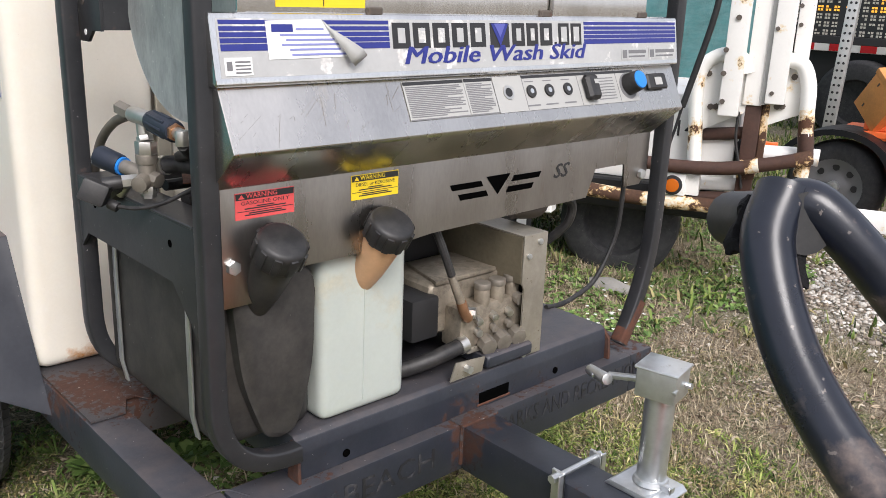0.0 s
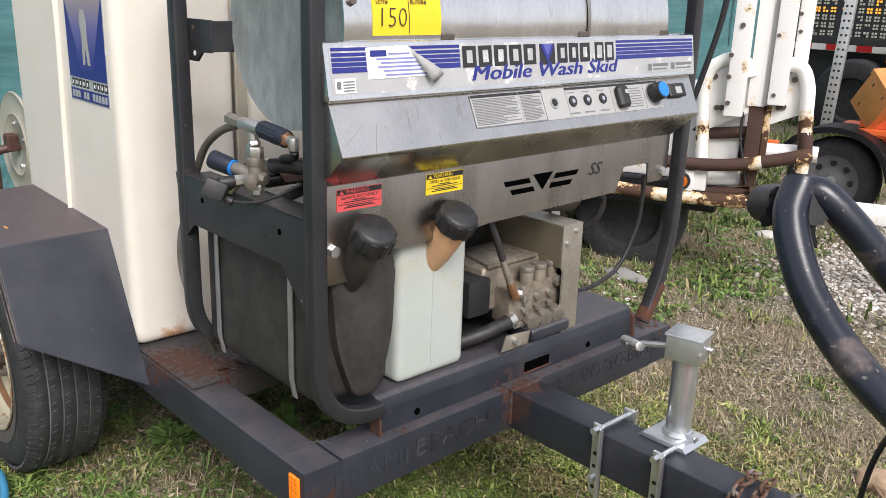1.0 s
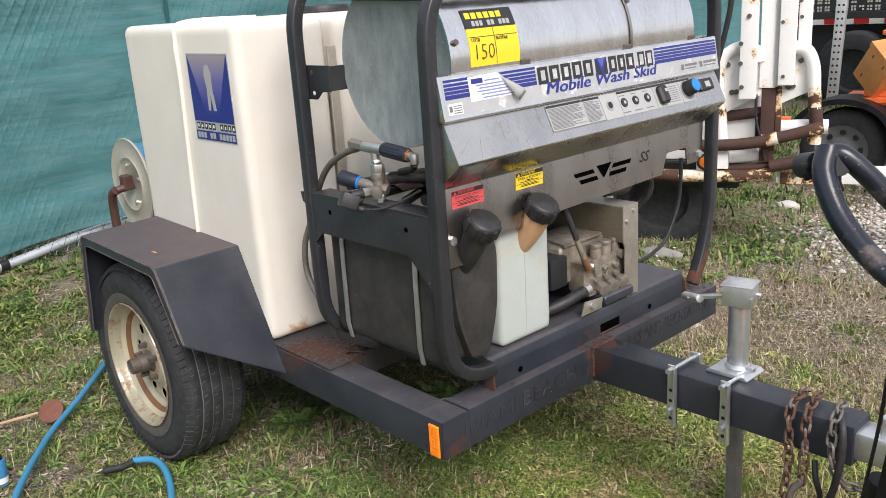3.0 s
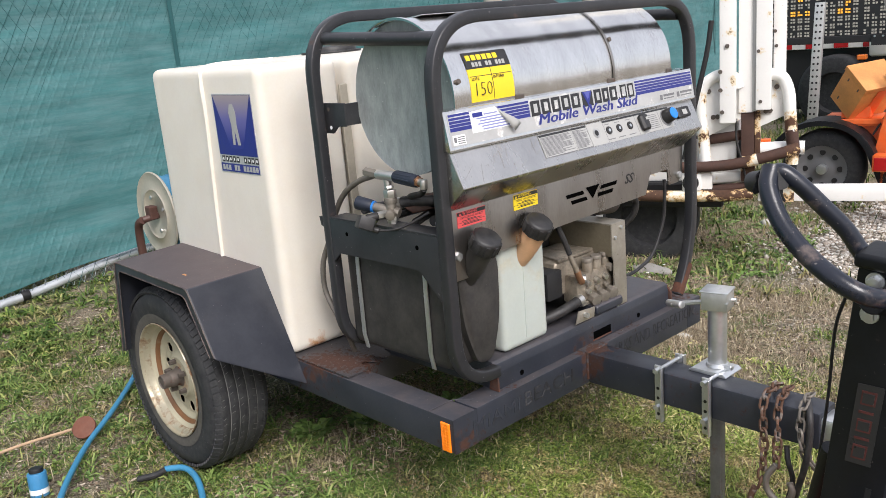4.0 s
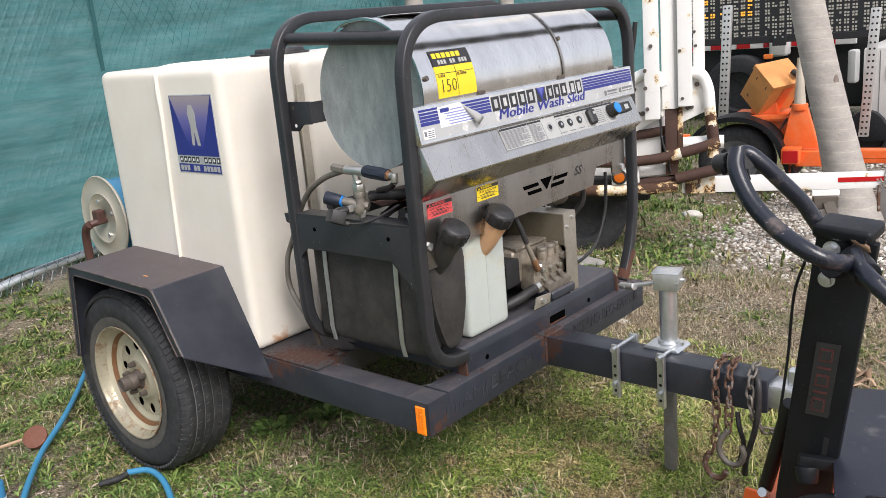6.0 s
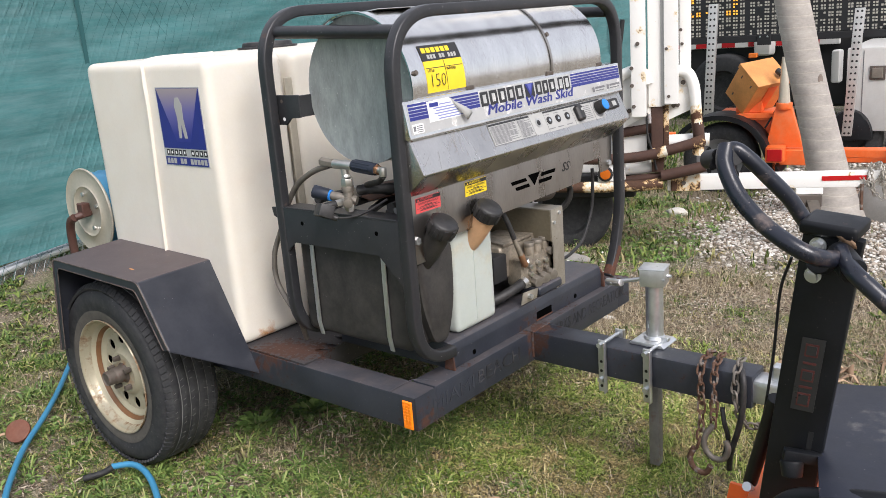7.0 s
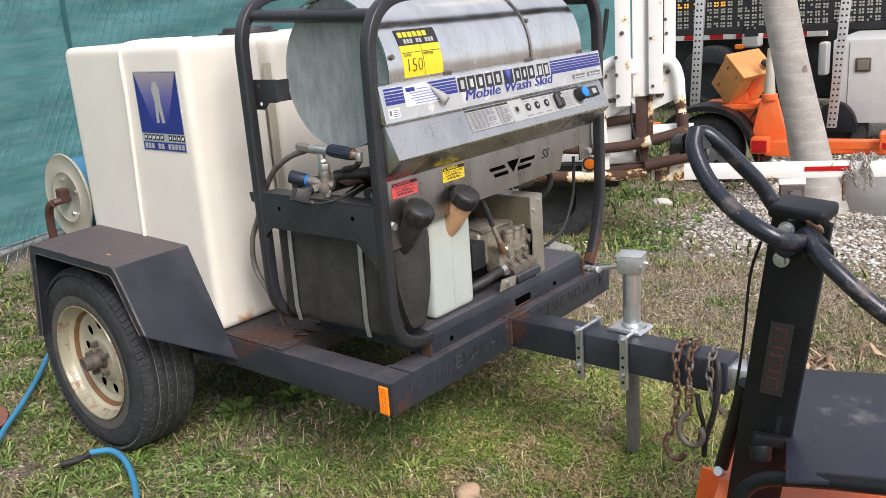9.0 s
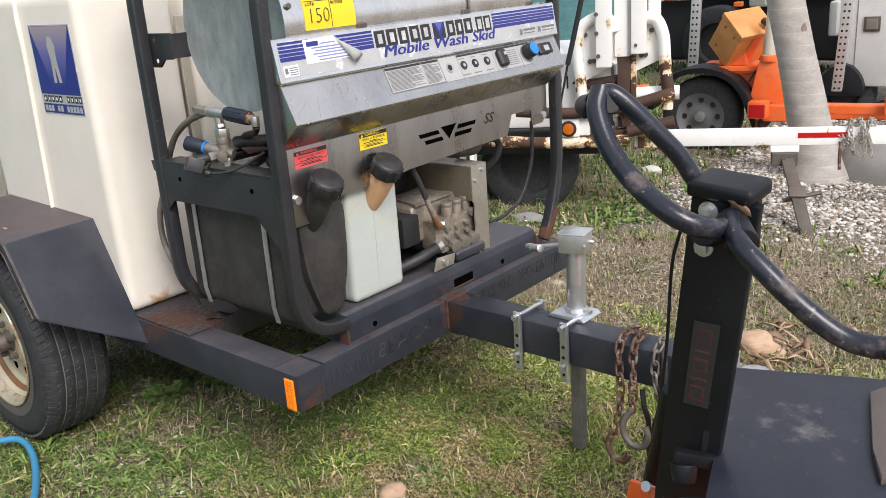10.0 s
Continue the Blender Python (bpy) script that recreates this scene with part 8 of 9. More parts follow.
part("hose_end", tube(nb(), [(-0.32, 1.155, 0.045), (-0.35, 1.175, 0.03), (-0.4, 1.215, 0.02)], 0.0115, 12), "black_hose", bh2, "black hose tail", smooth=60)
can = thing("spray_can", (-0.66, 1.43, 0.0), "blue can with a white band standing in grass", "can")
part("body", cyl(nb(), (-0.66, 1.43, 0.0), (-0.655, 1.44, 0.085), 0.032, 20, bevel=0.005), "cyan", can)
part("band", cyl(nb(), (-0.6595, 1.431, 0.012), (-0.6585, 1.433, 0.03), 0.0325, 20), "paper", can, "white printed band")
part("cap", cyl(nb(), (-0.655, 1.44, 0.083), (-0.654, 1.442, 0.1), 0.024, 16, bevel=0.004), "dark", can)


# ---- grass, weeds and gravel ----
def leaf_material(name, stops, rough=0.6, dry=None, dry_at_=0.52, scale=4.5):
    """Each blade or stone has its own tint; with dry, whole patches turn to that colour."""
    m = bpy.data.materials.new(name)
    m.use_nodes = True
    nt = m.node_tree
    b = nt.nodes["Principled BSDF"]
    g = nt.nodes.new("ShaderNodeNewGeometry")
    r = nt.nodes.new("ShaderNodeValToRGB")
    e = r.color_ramp.elements
    while len(e) < len(stops):
        e.new(0.5)
    for k, (pos, col) in zip(e, stops):
        k.position, k.color = pos, (*col, 1)
    nt.links.new(g.outputs["Random Per Island"], r.inputs[0])
    colour = r.outputs[0]
    if dry:
        n = nd(nt, "ShaderNodeTexNoise", Scale=scale, Detail=6.0, Roughness=0.65)
        nt.links.new(g.outputs["Position"], n.inputs["Vector"])
        mr = nt.nodes.new("ShaderNodeMapRange")
        mr.inputs["From Min"].default_value, mr.inputs["From Max"].default_value = dry_at_, dry_at_ + 0.1
        mr.inputs["To Max"].default_value = 0.85
        nt.links.new(n.outputs[0], mr.inputs[0])
        d2 = nt.nodes.new("ShaderNodeMix")
        d2.data_type, d2.blend_type = "RGBA", "MULTIPLY"
        d2.inputs["Factor"].default_value = 1.0
        d2.inputs["A"].default_value = (*dry, 1)
        lum = nt.nodes.new("ShaderNodeMapRange")
        lum.inputs["To Min"].default_value, lum.inputs["To Max"].default_value = 0.35, 1.6
        nt.links.new(g.outputs["Random Per Island"], lum.inputs[0])
        nt.links.new(lum.outputs[0], d2.inputs["B"])
        mx = nt.nodes.new("ShaderNodeMix")
        mx.data_type = "RGBA"
        nt.links.new(mr.outputs[0], mx.inputs["Factor"])
        nt.links.new(colour, mx.inputs["A"])
        nt.links.new(d2.outputs["Result"], mx.inputs["B"])
        colour = mx.outputs["Result"]
    nt.links.new(colour, b.inputs["Base Color"])
    b.inputs["Roughness"].default_value = rough
    b.inputs["Specular IOR Level"].default_value = 0.3
    return m


M["grass"] = leaf_material("grass_blades", [(0.0, (0.025, 0.055, 0.01)), (0.45, (0.075, 0.13, 0.022)), (0.78, (0.165, 0.225, 0.045)), (1.0, (0.36, 0.35, 0.13))], dry=(0.26, 0.2, 0.11), dry_at_=0.52)
# lighter blades for the front ground: the sunlight there is in their colour
M["young_grass"] = leaf_material("lit_grass_blades", [(0.0, (0.13, 0.2, 0.035)), (0.35, (0.27, 0.36, 0.075)), (0.7, (0.38, 0.42, 0.12)), (1.0, (0.64, 0.55, 0.28))], dry=(0.4, 0.32, 0.17), dry_at_=0.5, scale=6.0)
M["straw"] = leaf_material("straw_blades", [(0.0, (0.12, 0.09, 0.06)), (0.5, (0.34, 0.275, 0.18)), (1.0, (0.6, 0.52, 0.37))], 0.8)
M["weed"] = leaf_material("weed_leaves", [(0.0, (0.06, 0.115, 0.028)), (0.5, (0.13, 0.215, 0.055)), (1.0, (0.23, 0.32, 0.1))], 0.5)
M["gravel"] = leaf_material("gravel_stones", [(0.0, (0.16, 0.12, 0.09)), (0.25, (0.36, 0.31, 0.26)), (0.7, (0.55, 0.52, 0.47)), (1.0, (0.72, 0.7, 0.66))], 0.9)
M["grit"] = leaf_material("limestone_grit", [(0.0, (0.14, 0.115, 0.09)), (0.5, (0.32, 0.285, 0.235)), (1.0, (0.55, 0.51, 0.45))], 0.9)
M["lush"] = leaf_material("lush_grass", [(0.0, (0.045, 0.085, 0.02)), (0.45, (0.12, 0.19, 0.045)), (0.8, (0.21, 0.29, 0.075)), (1.0, (0.28, 0.31, 0.11))], dry=(0.28, 0.21, 0.12), dry_at_=0.52, scale=7.0)
M["petal"] = leaf_material("white_petals", [(0.0, (0.7, 0.7, 0.66)), (1.0, (0.82, 0.82, 0.78))])


def scatter(name, verts, faces, material, label_, cat):
    me = bpy.data.meshes.new(name)
    me.from_pydata(verts, [], faces)
    me.materials.append(M[material])
    if name == "gravel":
        me.polygons.foreach_set("use_smooth", [True] * len(faces))
    return tagged(new(name, me), label_, cat, kind="stuff")


def blades(n, seed, keep, length, width, lean, x0, x1, y0, y1):
    rnd = random.Random(seed)
    vs, fs = [], []
    tries = 0
    while len(fs) < n * 2 and tries < n * 12:
        tries += 1
        x, y = rnd.uniform(x0, x1), rnd.uniform(y0, y1)
        if rnd.random() > keep(x, y):
            continue
        z = ground_z(x, y) - 0.004
        a = rnd.uniform(0, 6.283)
        L = length * rnd.uniform(0.45, 1.35)
        w = width * rnd.uniform(0.6, 1.3)
        ln_ = lean * rnd.uniform(0.3, 1.4)
        dx, dy = math.cos(a), math.sin(a)
        b = rnd.uniform(-0.8, 0.8)
        sx, sy = -math.sin(a + b) * w, math.cos(a + b) * w
        hx, hz = math.sin(ln_) * L, max(0.15, math.cos(ln_)) * L
        k = len(vs)
        vs += [(x - sx, y - sy, z), (x + sx, y + sy, z),
               (x + dx * hx * 0.4 - sx * 0.8, y + dy * hx * 0.4 - sy * 0.8, z + hz * 0.6), (x + dx * hx * 0.4 + sx * 0.8, y + dy * hx * 0.4 + sy * 0.8, z + hz * 0.6),
               (x + dx * hx, y + dy * hx, z + hz * (1.0 if ln_ < 0.9 else 0.55))]
        fs += [(k, k + 1, k + 3, k + 2), (k + 2, k + 3, k + 4)]
    return vs, fs


def clump(x, y):
    """How thickly grass grows at (x, y): broad patches and hand-sized tufts."""
    return 0.5 + 1.0 * noise.noise((x * 1.9, y * 1.9, 11)) + 1.0 * noise.noise((x * 6.5, y * 6.5, 13))


def green_keep(x, y):
    g, d = gravel_at(x, y), dry_at(x, y)
    under = 0.75 if (0.05 < x < 1.3 and 0.8 < y < 2.2) else 1.0
    return max(0.0, min(1.0, (1 - g) ** 2 * (1.1 - 0.85 * d) * clump(x, y) * under))


def straw_keep(x, y):
    g, d = gravel_at(x, y), dry_at(x, y)
    return max(0.03, min(1.0, (1 - 0.72 * g) * (0.1 + 0.9 * d) * (0.6 + 0.8 * noise.noise((x * 2.7, y * 2.7, 17)))))


def tufts(n, seed, keep, length, width, x0, x1, y0, y1):
    """Low rosettes of arching blades."""
    rnd = random.Random(seed)
    vs, fs = [], []
    done = tries = 0
    while done < n and tries < n * 14:
        tries += 1
        x, y = rnd.uniform(x0, x1), rnd.uniform(y0, y1)
        if rnd.random() > keep(x, y) ** 1.5:
            continue
        done += 1
        z = ground_z(x, y) - 0.003
        big = rnd.uniform(0.6, 1.25)
        for _b in range(rnd.randint(7, 15)):
            a = rnd.uniform(0, 6.283)
            L, w = length * big * rnd.uniform(0.5, 1.2), width * rnd.uniform(0.6, 1.2)
            up = rnd.uniform(0.25, 1.1)
            dx, dy = math.cos(a), math.sin(a)
            px, py = x + dx * rnd.uniform(0, 0.012), y + dy * rnd.uniform(0, 0.012)
            sx, sy = -dy * w, dx * w
            k = len(vs)
            tw = rnd.uniform(-0.5, 0.5) * w
            vs += [(px - sx * 0.6, py - sy * 0.6, z), (px + sx * 0.6, py + sy * 0.6, z),
                   (px + dx * L * 0.45 - sx, py + dy * L * 0.45 - sy, z + L * 0.5 * up - tw), (px + dx * L * 0.45 + sx, py + dy * L * 0.45 + sy, z + L * 0.5 * up + tw),
                   (px + dx * L, py + dy * L, z + L * 0.42 * up)]
            fs += [(k, k + 1, k + 3, k + 2), (k + 2, k + 3, k + 4)]
    return vs, fs


def litter(n, seed, x0, x1, y0, y1):
    """Small dead leaf scraps lying on the soil."""
    rnd = random.Random(seed)
    vs, fs = [], []
    for _ in range(n):
        x, y = rnd.uniform(x0, x1), rnd.uniform(y0, y1)
        z = ground_z(x, y) + rnd.uniform(0.001, 0.008)
        a, L, w = rnd.uniform(0, 6.283), rnd.uniform(0.005, 0.02), rnd.uniform(0.002, 0.006)
        dx, dy = math.cos(a), math.sin(a)
        k = len(vs)
        t1, t2 = rnd.uniform(-0.005, 0.006), rnd.uniform(-0.004, 0.006)
        vs += [(x - dx * L, y - dy * L, z + t1), (x - dy * w, y + dx * w, z + 0.003), (x + dx * L, y + dy * L, z + t2), (x + dy * w, y - dx * w, z)]
        fs.append((k, k + 1, k + 2, k + 3))
    return vs, fs


M["litter"] = leaf_material("leaf_litter", [(0.0, (0.06, 0.04, 0.028)), (0.4, (0.2, 0.145, 0.1)), (0.75, (0.38, 0.3, 0.21)), (1.0, (0.52, 0.45, 0.36))], 0.85)
scatter("grass", *blades(140000, 1, green_keep, 0.02, 0.0014, 1.1, -1.9, 2.3, -1.1, 2.9), "grass", "short green lawn grass in uneven tufts", "grass")
scatter("grass_tufts", *tufts(8000, 31, green_keep, 0.036, 0.0018, -1.9, 2.3, -1.1, 2.9), "grass", "low arching green grass tufts between bare soil", "grass")
scatter("grass_tufts", *tufts(3400, 32, green_keep, 0.075, 0.0042, -4.0, 2.6, 2.4, 4.6), "grass", "green grass tufts along the fence foot", "grass")
scatter("grass", *blades(26000, 2, green_keep, 0.04, 0.003, 0.95, -3.6, 4.6, -1.4, 4.4), "grass", "short green grass thinning towards the fence", "grass")
def front_keep(x, y):
    return max(0.0, 0.6 + 1.2 * noise.noise((x * 4.5, y * 4.5, 23))) * math.exp(-((x - 0.5) ** 2 + (y + 0.33) ** 2) / 0.36)


scatter("grass", *blades(60000, 41, front_keep, 0.018, 0.0015, 1.1, -0.5, 1.7, -1.2, 0.4), "young_grass", "dense bright green mossy grass under the tongue", "grass")
def front_straw(x, y):
    return max(0.05, 0.35 + 1.3 * noise.noise((x * 3.7, y * 3.7, 29)) + 0.5 * noise.noise((x * 11, y * 11, 31)))


scatter("dry_grass", *blades(50000, 43, front_straw, 0.027, 0.0011, 1.2, -0.7, 2.0, -1.2, 1.0), "straw", "dry straw blades woven through the green", "dry grass")
scatter("leaf_litter", *litter(3500, 35, -0.3, 1.3, -0.4, 1.1), "straw", "pale dead stems and scraps beside the beam", "leaf litter")


def wide_keep(x, y):
    near = 1.0 if not (-1.9 < x < 2.3 and -1.1 < y < 2.9) else 0.0
    return near * green_keep(x, y)


scatter("grass_tufts", *tufts(9000, 51, wide_keep, 0.085, 0.006, -6.5, 5.5, -6.0, 4.5), "grass", "coarse green grass tufts over the yard", "grass")
def edge_keep(x, y):
    return math.exp(-((x - 0.95) ** 2 / 0.12 + (y + 0.62) ** 2 / 0.08)) * max(0.0, 0.6 + noise.noise((x * 7, y * 7, 3)))


scatter("long_grass", *blades(1500, 57, edge_keep, 0.085, 0.0018, 0.9, 0.2, 1.9, -1.2, 0.0), "young_grass", "longer green grass blades round the jack foot", "grass")
scatter("leaf_litter", *litter(36000, 33, -2.2, 2.6, -1.2, 3.4), "litter", "brown leaf scraps and dead stems on soil", "leaf litter")
scatter("far_grass", *blades(14000, 8, green_keep, 0.07, 0.006, 0.7, 2.4, 9.0, -3.0, 5.0), "grass", "sparse green grass between parked trailers", "grass")
scatter("dry_grass", *blades(95000, 3, straw_keep, 0.034, 0.001, 1.25, -1.9, 2.9, -1.4, 3.0), "straw", "matted dry straw-coloured grass", "dry grass")
scatter("dry_grass", *blades(80000, 4, straw_keep, 0.045, 0.0013, 1.25, 1.2, 5.0, -1.8, 4.0), "straw", "dry straw matted over gravel", "dry grass")


def weeds(n, seed, spots, size):
    rnd = random.Random(seed)
    vs, fs = [], []
    for _ in range(n):
        cx, cy, cr = rnd.choice(spots)
        a, r = rnd.uniform(0, 6.283), cr * math.sqrt(rnd.random())
        x, y = cx + r * math.cos(a), cy + r * math.sin(a)
        z = ground_z(x, y)
        for _k in range(rnd.randint(4, 8)):
            b = rnd.uniform(0, 6.283)
            L, up = size * rnd.uniform(0.5, 1.2), rnd.uniform(0.2, 0.9)
            d = Vector((math.cos(b), math.sin(b), up)).normalized()
            s = Vector((-math.sin(b), math.cos(b), 0)) * L * 0.3
            p0 = Vector((x, y, z)) + d * L * 0.25
            p1, p2 = p0 + d * L * 0.55, p0 + d * L - Vector((0, 0, L * 0.25))
            k = len(vs)
            vs += [tuple(p0), tuple(p1 - s), tuple(p1 + s), tuple(p2), tuple(p0 + d * L * 0.5 + Vector((0, 0, -0.1 * L)))]
            fs += [(k, k + 1, k + 4), (k, k + 4, k + 2), (k + 1, k + 3, k + 4), (k + 4, k + 3, k + 2)]
    return vs, fs


def low_leaves(n, seed, keep, size, x0, x1, y0, y1):
    """Creeping plants: pairs of tiny oval leaves close to the soil, tilted every way."""
    rnd = random.Random(seed)
    vs, fs = [], []
    done = tries = 0
    while done < n and tries < n * 14:
        tries += 1
        x, y = rnd.uniform(x0, x1), rnd.uniform(y0, y1)
        if rnd.random() > keep(x, y):
            continue
        done += 1
        z = ground_z(x, y) + rnd.uniform(0.002, 0.018)
        for _k in range(3):
            a, L = rnd.uniform(0, 6.283), size * rnd.uniform(0.6, 1.3)
            dx, dy, t = math.cos(a), math.sin(a), rnd.uniform(-0.3, 0.8)
            w = L * rnd.uniform(0.28, 0.42)
            k = len(vs)
            vs += [(x, y, z), (x + dx * L * 0.55 - dy * w, y + dy * L * 0.55 + dx * w, z + L * 0.5 * t + w * 0.3), (x + dx * L, y + dy * L, z + L * 0.7 * t), (x + dx * L * 0.55 + dy * w, y + dy * L * 0.55 - dx * w, z + L * 0.5 * t + w * 0.3)]
            fs += [(k, k + 1, k + 2), (k, k + 2, k + 3)]
    return vs, fs


M["creeper"] = leaf_material("creeping_leaves", [(0.0, (0.05, 0.085, 0.012)), (0.45, (0.15, 0.215, 0.03)), (0.8, (0.25, 0.33, 0.065)), (1.0, (0.36, 0.38, 0.11))], 0.55, dry=(0.34, 0.25, 0.125), dry_at_=0.46, scale=6.0)
scatter("creeping_weeds", *low_leaves(17000, 71, green_keep, 0.008, -1.9, 2.0, -1.1, 2.4), "creeper", "tiny creeping green weeds between the grass", "weeds")
scatter("creeping_weeds", *low_leaves(26000, 72, front_keep, 0.0085, -0.5, 1.7, -1.2, 0.5), "creeper", "dense mat of tiny green leaves under the tongue", "weeds")


def side_keep(x, y):
    """Coarse grass on the open side of the trailer."""
    return (1 - ss(0.0, 0.35, x)) * max(0.0, 0.35 + 1.5 * noise.noise((x * 4.2, y * 4.2, 47)))


scatter("grass_tufts", *tufts(1700, 77, side_keep, 0.075, 0.0034, -2.2, 0.4, -0.4, 3.2), "lush", "coarse green grass rosettes on worn ground", "grass")
scatter("dry_grass", *blades(6500, 78, lambda x, y: max(0.05, 0.5 - side_keep(x, y)), 0.06, 0.0016, 1.35, -2.2, 0.4, -0.4, 3.2), "straw", "flattened dry stems between the rosettes", "dry grass")


def tongue_keep(x, y):
    """Mixed grass before the front beam, its blades coloured as if sunlit."""
    return ss(0.1, 0.4, x) * (1 - ss(1.4, 1.9, x)) * (1 - ss(0.35, 0.7, y)) * max(0.0, 0.4 + 1.5 * noise.noise((x * 5, y * 5, 53)))


scatter("grass_tufts", *tufts(1500, 79, tongue_keep, 0.046, 0.0024, 0.0, 1.9, -1.2, 0.8), "young_grass", "bright green grass rosettes before the front beam", "grass")
scatter("dry_grass", *blades(11000, 80, lambda x, y: max(0.08, 0.55 - tongue_keep(x, y)), 0.046, 0.0017, 1.3, 0.0, 1.9, -1.2, 0.8), "straw", "dry straw stems before the front beam", "dry grass")


def band_keep(x, y):
    """The thick green strip between the wheel and the front corner."""
    d = (x - 0.12) * 0.45 + (y - 0.55) * 0.89
    u = (x - 0.12) * 0.89 - (y - 0.55) * 0.45
    return math.exp(-(d / 0.17) ** 2) * ss(-0.45, 0.0, u) * (1 - ss(0.55, 0.9, u)) * max(0.0, 0.45 + 1.6 * noise.noise((x * 7, y * 7, 41)))


scatter("grass_tufts", *tufts(1000, 73, band_keep, 0.042, 0.0019, -0.5, 1.2, -0.2, 1.2), "lush", "thick green grass strip beside the trailer beam", "grass")
scatter("creeping_weeds", *low_leaves(3000, 74, band_keep, 0.0095, -0.5, 1.2, -0.2, 1.2), "lush", "green creeping leaves beside the trailer beam", "weeds")
rw = random.Random(21)
spots = [(rw.uniform(-1.7, 0.9), rw.uniform(-0.6, 2.6), rw.uniform(0.05, 0.2)) for _ in range(46)]
spots += [(0.25, 0.3, 0.16), (0.15, 0.5, 0.1), (0.3, 0.22, 0.12), (-0.2, 0.85, 0.2), (-0.1, 0.6, 0.12), (-0.35, 1.0, 0.14), (-0.5, 1.55, 0.2), (0.35, -0.12, 0.12)]
spots += [(0.4, 0.95, 0.05), (0.21, 1.04, 0.06), (0.3, 0.72, 0.15), (0.26, 0.45, 0.2), (0.14, 0.52, 0.14), (0.5, 0.6, 0.2), (0.55, 1.0, 0.12)] * 2
scatter("weeds", *weeds(2300, 5, spots, 0.026), "weed", "broad-leaved green weeds among the grass", "weeds")
scatter("weeds", *weeds(70, 15, [(0.6, 0.62, 0.12), (0.68, 0.75, 0.1), (0.5, 0.85, 0.08), (0.4, 0.94, 0.04), (0.22, 1.03, 0.04)], 0.062), "weed", "broad-leaved weeds growing up below the trailer", "weeds")
spots2 = [(1.7, 0.95, 0.3), (2.0, 0.75, 0.25), (2.3, 0.95, 0.35), (1.5, 1.2, 0.3), (2.9, 0.75, 0.3), (3.3, 0.9, 0.4), (2.6, 1.3, 0.4), (1.4, 0.75, 0.2), (3.9, 1.2, 0.3)]
scatter("weeds", *weeds(1200, 6, spots2, 0.034), "weed", "dense low weeds beside the light tower", "weeds")
fl_v, fl_f = [], []
for k in range(22):
    rnd = random.Random(k + 60)
    x, y = rnd.choice(((2.15, 0.62), (2.05, 0.72), (2.4, 0.85))), 0
    x, y = x[0] + rnd.uniform(-0.12, 0.12), x[1] + rnd.uniform(-0.1, 0.1)
    z = ground_z(x, y) + rnd.uniform(0.05, 0.11)
    for j in range(6):
        a = j * 1.047
        q = len(fl_v)
        fl_v += [(x, y, z), (x + 0.008 * math.cos(a - 0.4), y + 0.008 * math.sin(a - 0.4), z + 0.003), (x + 0.008 * math.cos(a + 0.4), y + 0.008 * math.sin(a + 0.4), z + 0.003)]
        fl_f.append((q, q + 1, q + 2))
scatter("wild_flowers", fl_v, fl_f, "petal", "small white wild flowers in the weeds", "flowers")


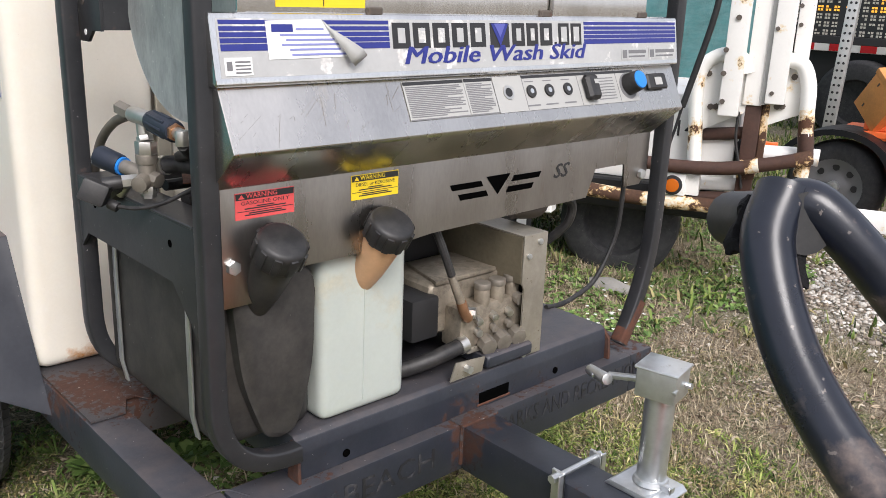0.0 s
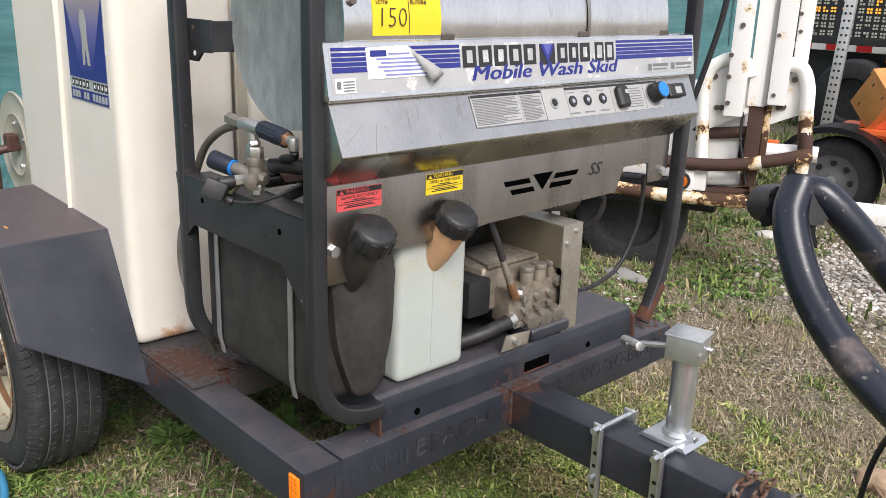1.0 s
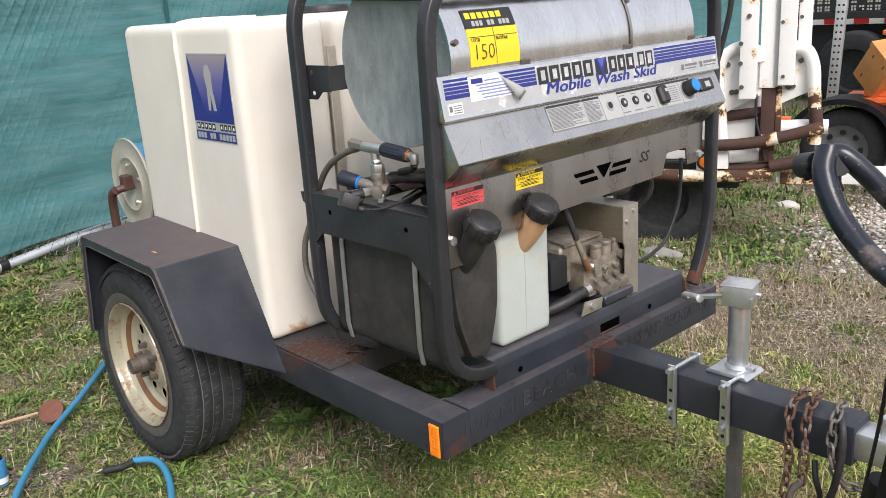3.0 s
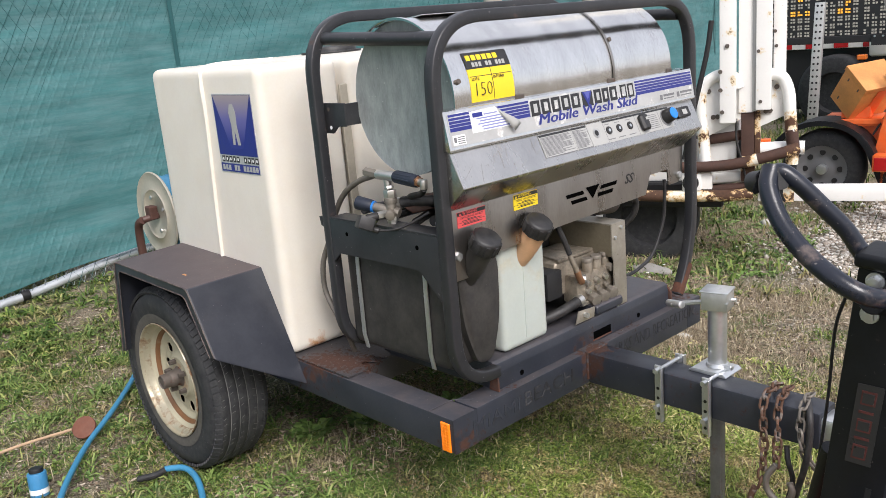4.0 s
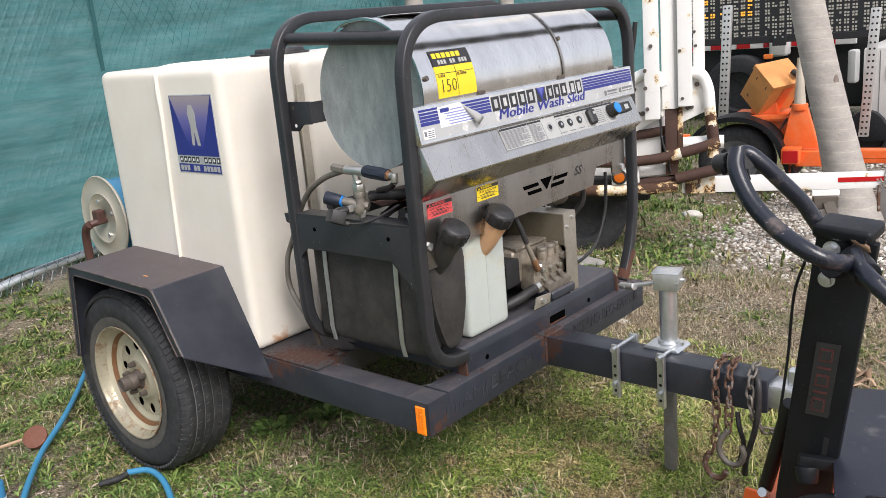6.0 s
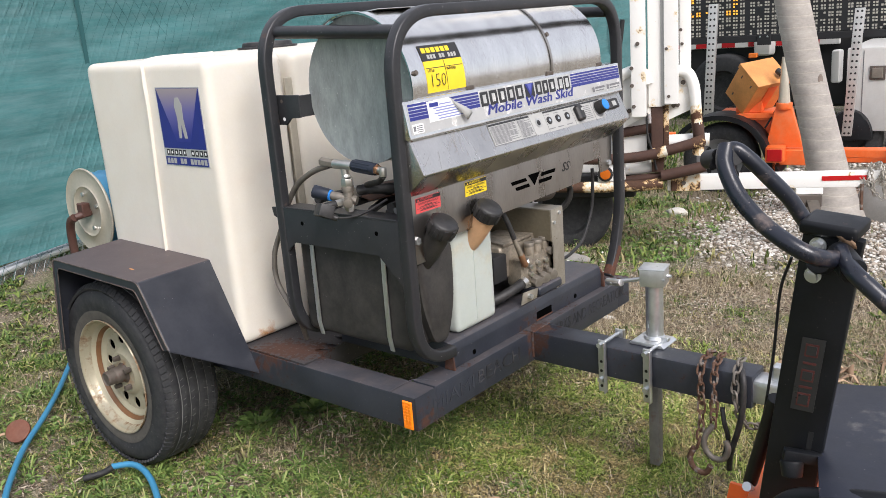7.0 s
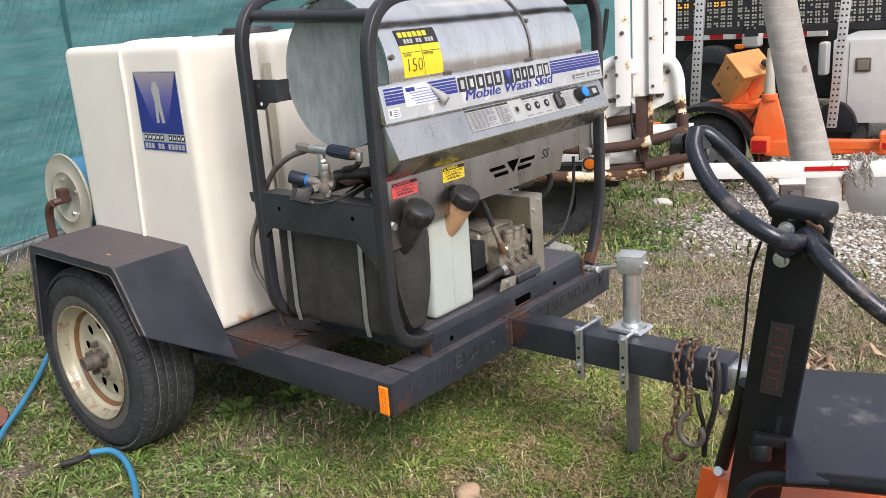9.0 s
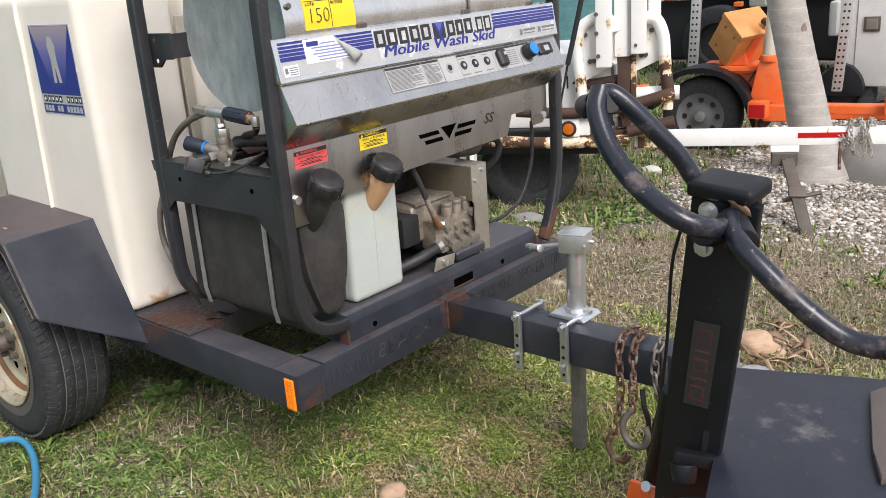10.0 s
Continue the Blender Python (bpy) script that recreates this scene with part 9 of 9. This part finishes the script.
def stones(n, seed, size, x0, x1, y0, y1, keep):
    rnd = random.Random(seed)
    vs, fs = [], []
    k6 = [(1, 0, 0), (-1, 0, 0), (0, 1, 0), (0, -1, 0), (0, 0, 1), (0, 0, -0.6), (0.62, 0.62, 0.5), (-0.62, 0.62, 0.5), (-0.62, -0.62, 0.5), (0.62, -0.62, 0.5)]
    tri = [(4, 6, 7), (4, 7, 8), (4, 8, 9), (4, 9, 6), (6, 0, 2), (6, 2, 7), (7, 2, 1), (7, 1, 8), (8, 1, 3), (8, 3, 9), (9, 3, 0), (9, 0, 6), (5, 2, 0), (5, 1, 2), (5, 3, 1), (5, 0, 3)]
    done = tries = 0
    while done < n and tries < n * 10:
        tries += 1
        x, y = rnd.uniform(x0, x1), rnd.uniform(y0, y1)
        if rnd.random() > keep(x, y):
            continue
        done += 1
        z = ground_z(x, y)
        s = size * rnd.uniform(0.4, 1.0) * (1.6 if rnd.random() < 0.06 else 1)
        a = rnd.uniform(0, 6.283)
        c, sn = math.cos(a), math.sin(a)
        sx, sy, sz = s * rnd.uniform(0.7, 1.3), s * rnd.uniform(0.6, 1.0), s * rnd.uniform(0.45, 0.8)
        k = len(vs)
        for px, py, pz in k6:
            j = rnd.uniform(0.75, 1.2)
            u, v = px * sx * j, py * sy * j
            vs.append((x + u * c - v * sn, y + u * sn + v * c, z + pz * sz * j + sz * 0.25))
        fs += [tuple(k + q for q in t) for t in tri]
    return vs, fs


def pebble_keep(x, y):
    return max(0.0, gravel_at(x, y) - 0.1) * ss(2.5, 3.0, x - 0.35 * (y + 0.2)) * ss(-2.2, -1.3, y + 0.4 * noise.noise((x * 2, y * 2, 3)))


def gk(x, y):
    return max(0.0, gravel_at(x, y) - 0.15) ** 1.2


scatter("gravel", *stones(16000, 7, 0.0062, 1.0, 2.9, -1.6, 1.6, gk), "grit", "fine limestone grit in dry grass", "gravel")
scatter("gravel", *stones(13000, 9, 0.017, 2.5, 4.6, -2.2, 1.4, pebble_keep), "gravel", "loose pale rounded pebbles round the palm", "gravel")
scatter("gravel", *stones(6000, 12, 0.026, 4.2, 7.0, -2.6, 1.6, gk), "gravel", "coarse pale gravel behind the palm", "gravel")
scatter("gravel", *stones(1300, 10, 0.009, -1.8, 1.5, -0.6, 3.4, lambda x, y: 0.1 + gk(x, y)), "gravel", "scattered small stones in the grass", "gravel")


def patch_keep(spots_):
    return lambda x, y: max(math.exp(-((x - a) ** 2 + (y - b) ** 2) / (r * r)) for a, b, r in spots_)


grit_spots = [(0.42, 0.4, 0.075), (0.33, 0.79, 0.06), (-0.35, 1.02, 0.08), (-0.1, 0.53, 0.06), (-0.03, 0.42, 0.05)]
scatter("gravel", *stones(620, 14, 0.008, -0.5, 0.6, 0.2, 1.2, patch_keep(grit_spots)), "gravel", "small pale patches of grit in the grass", "gravel")
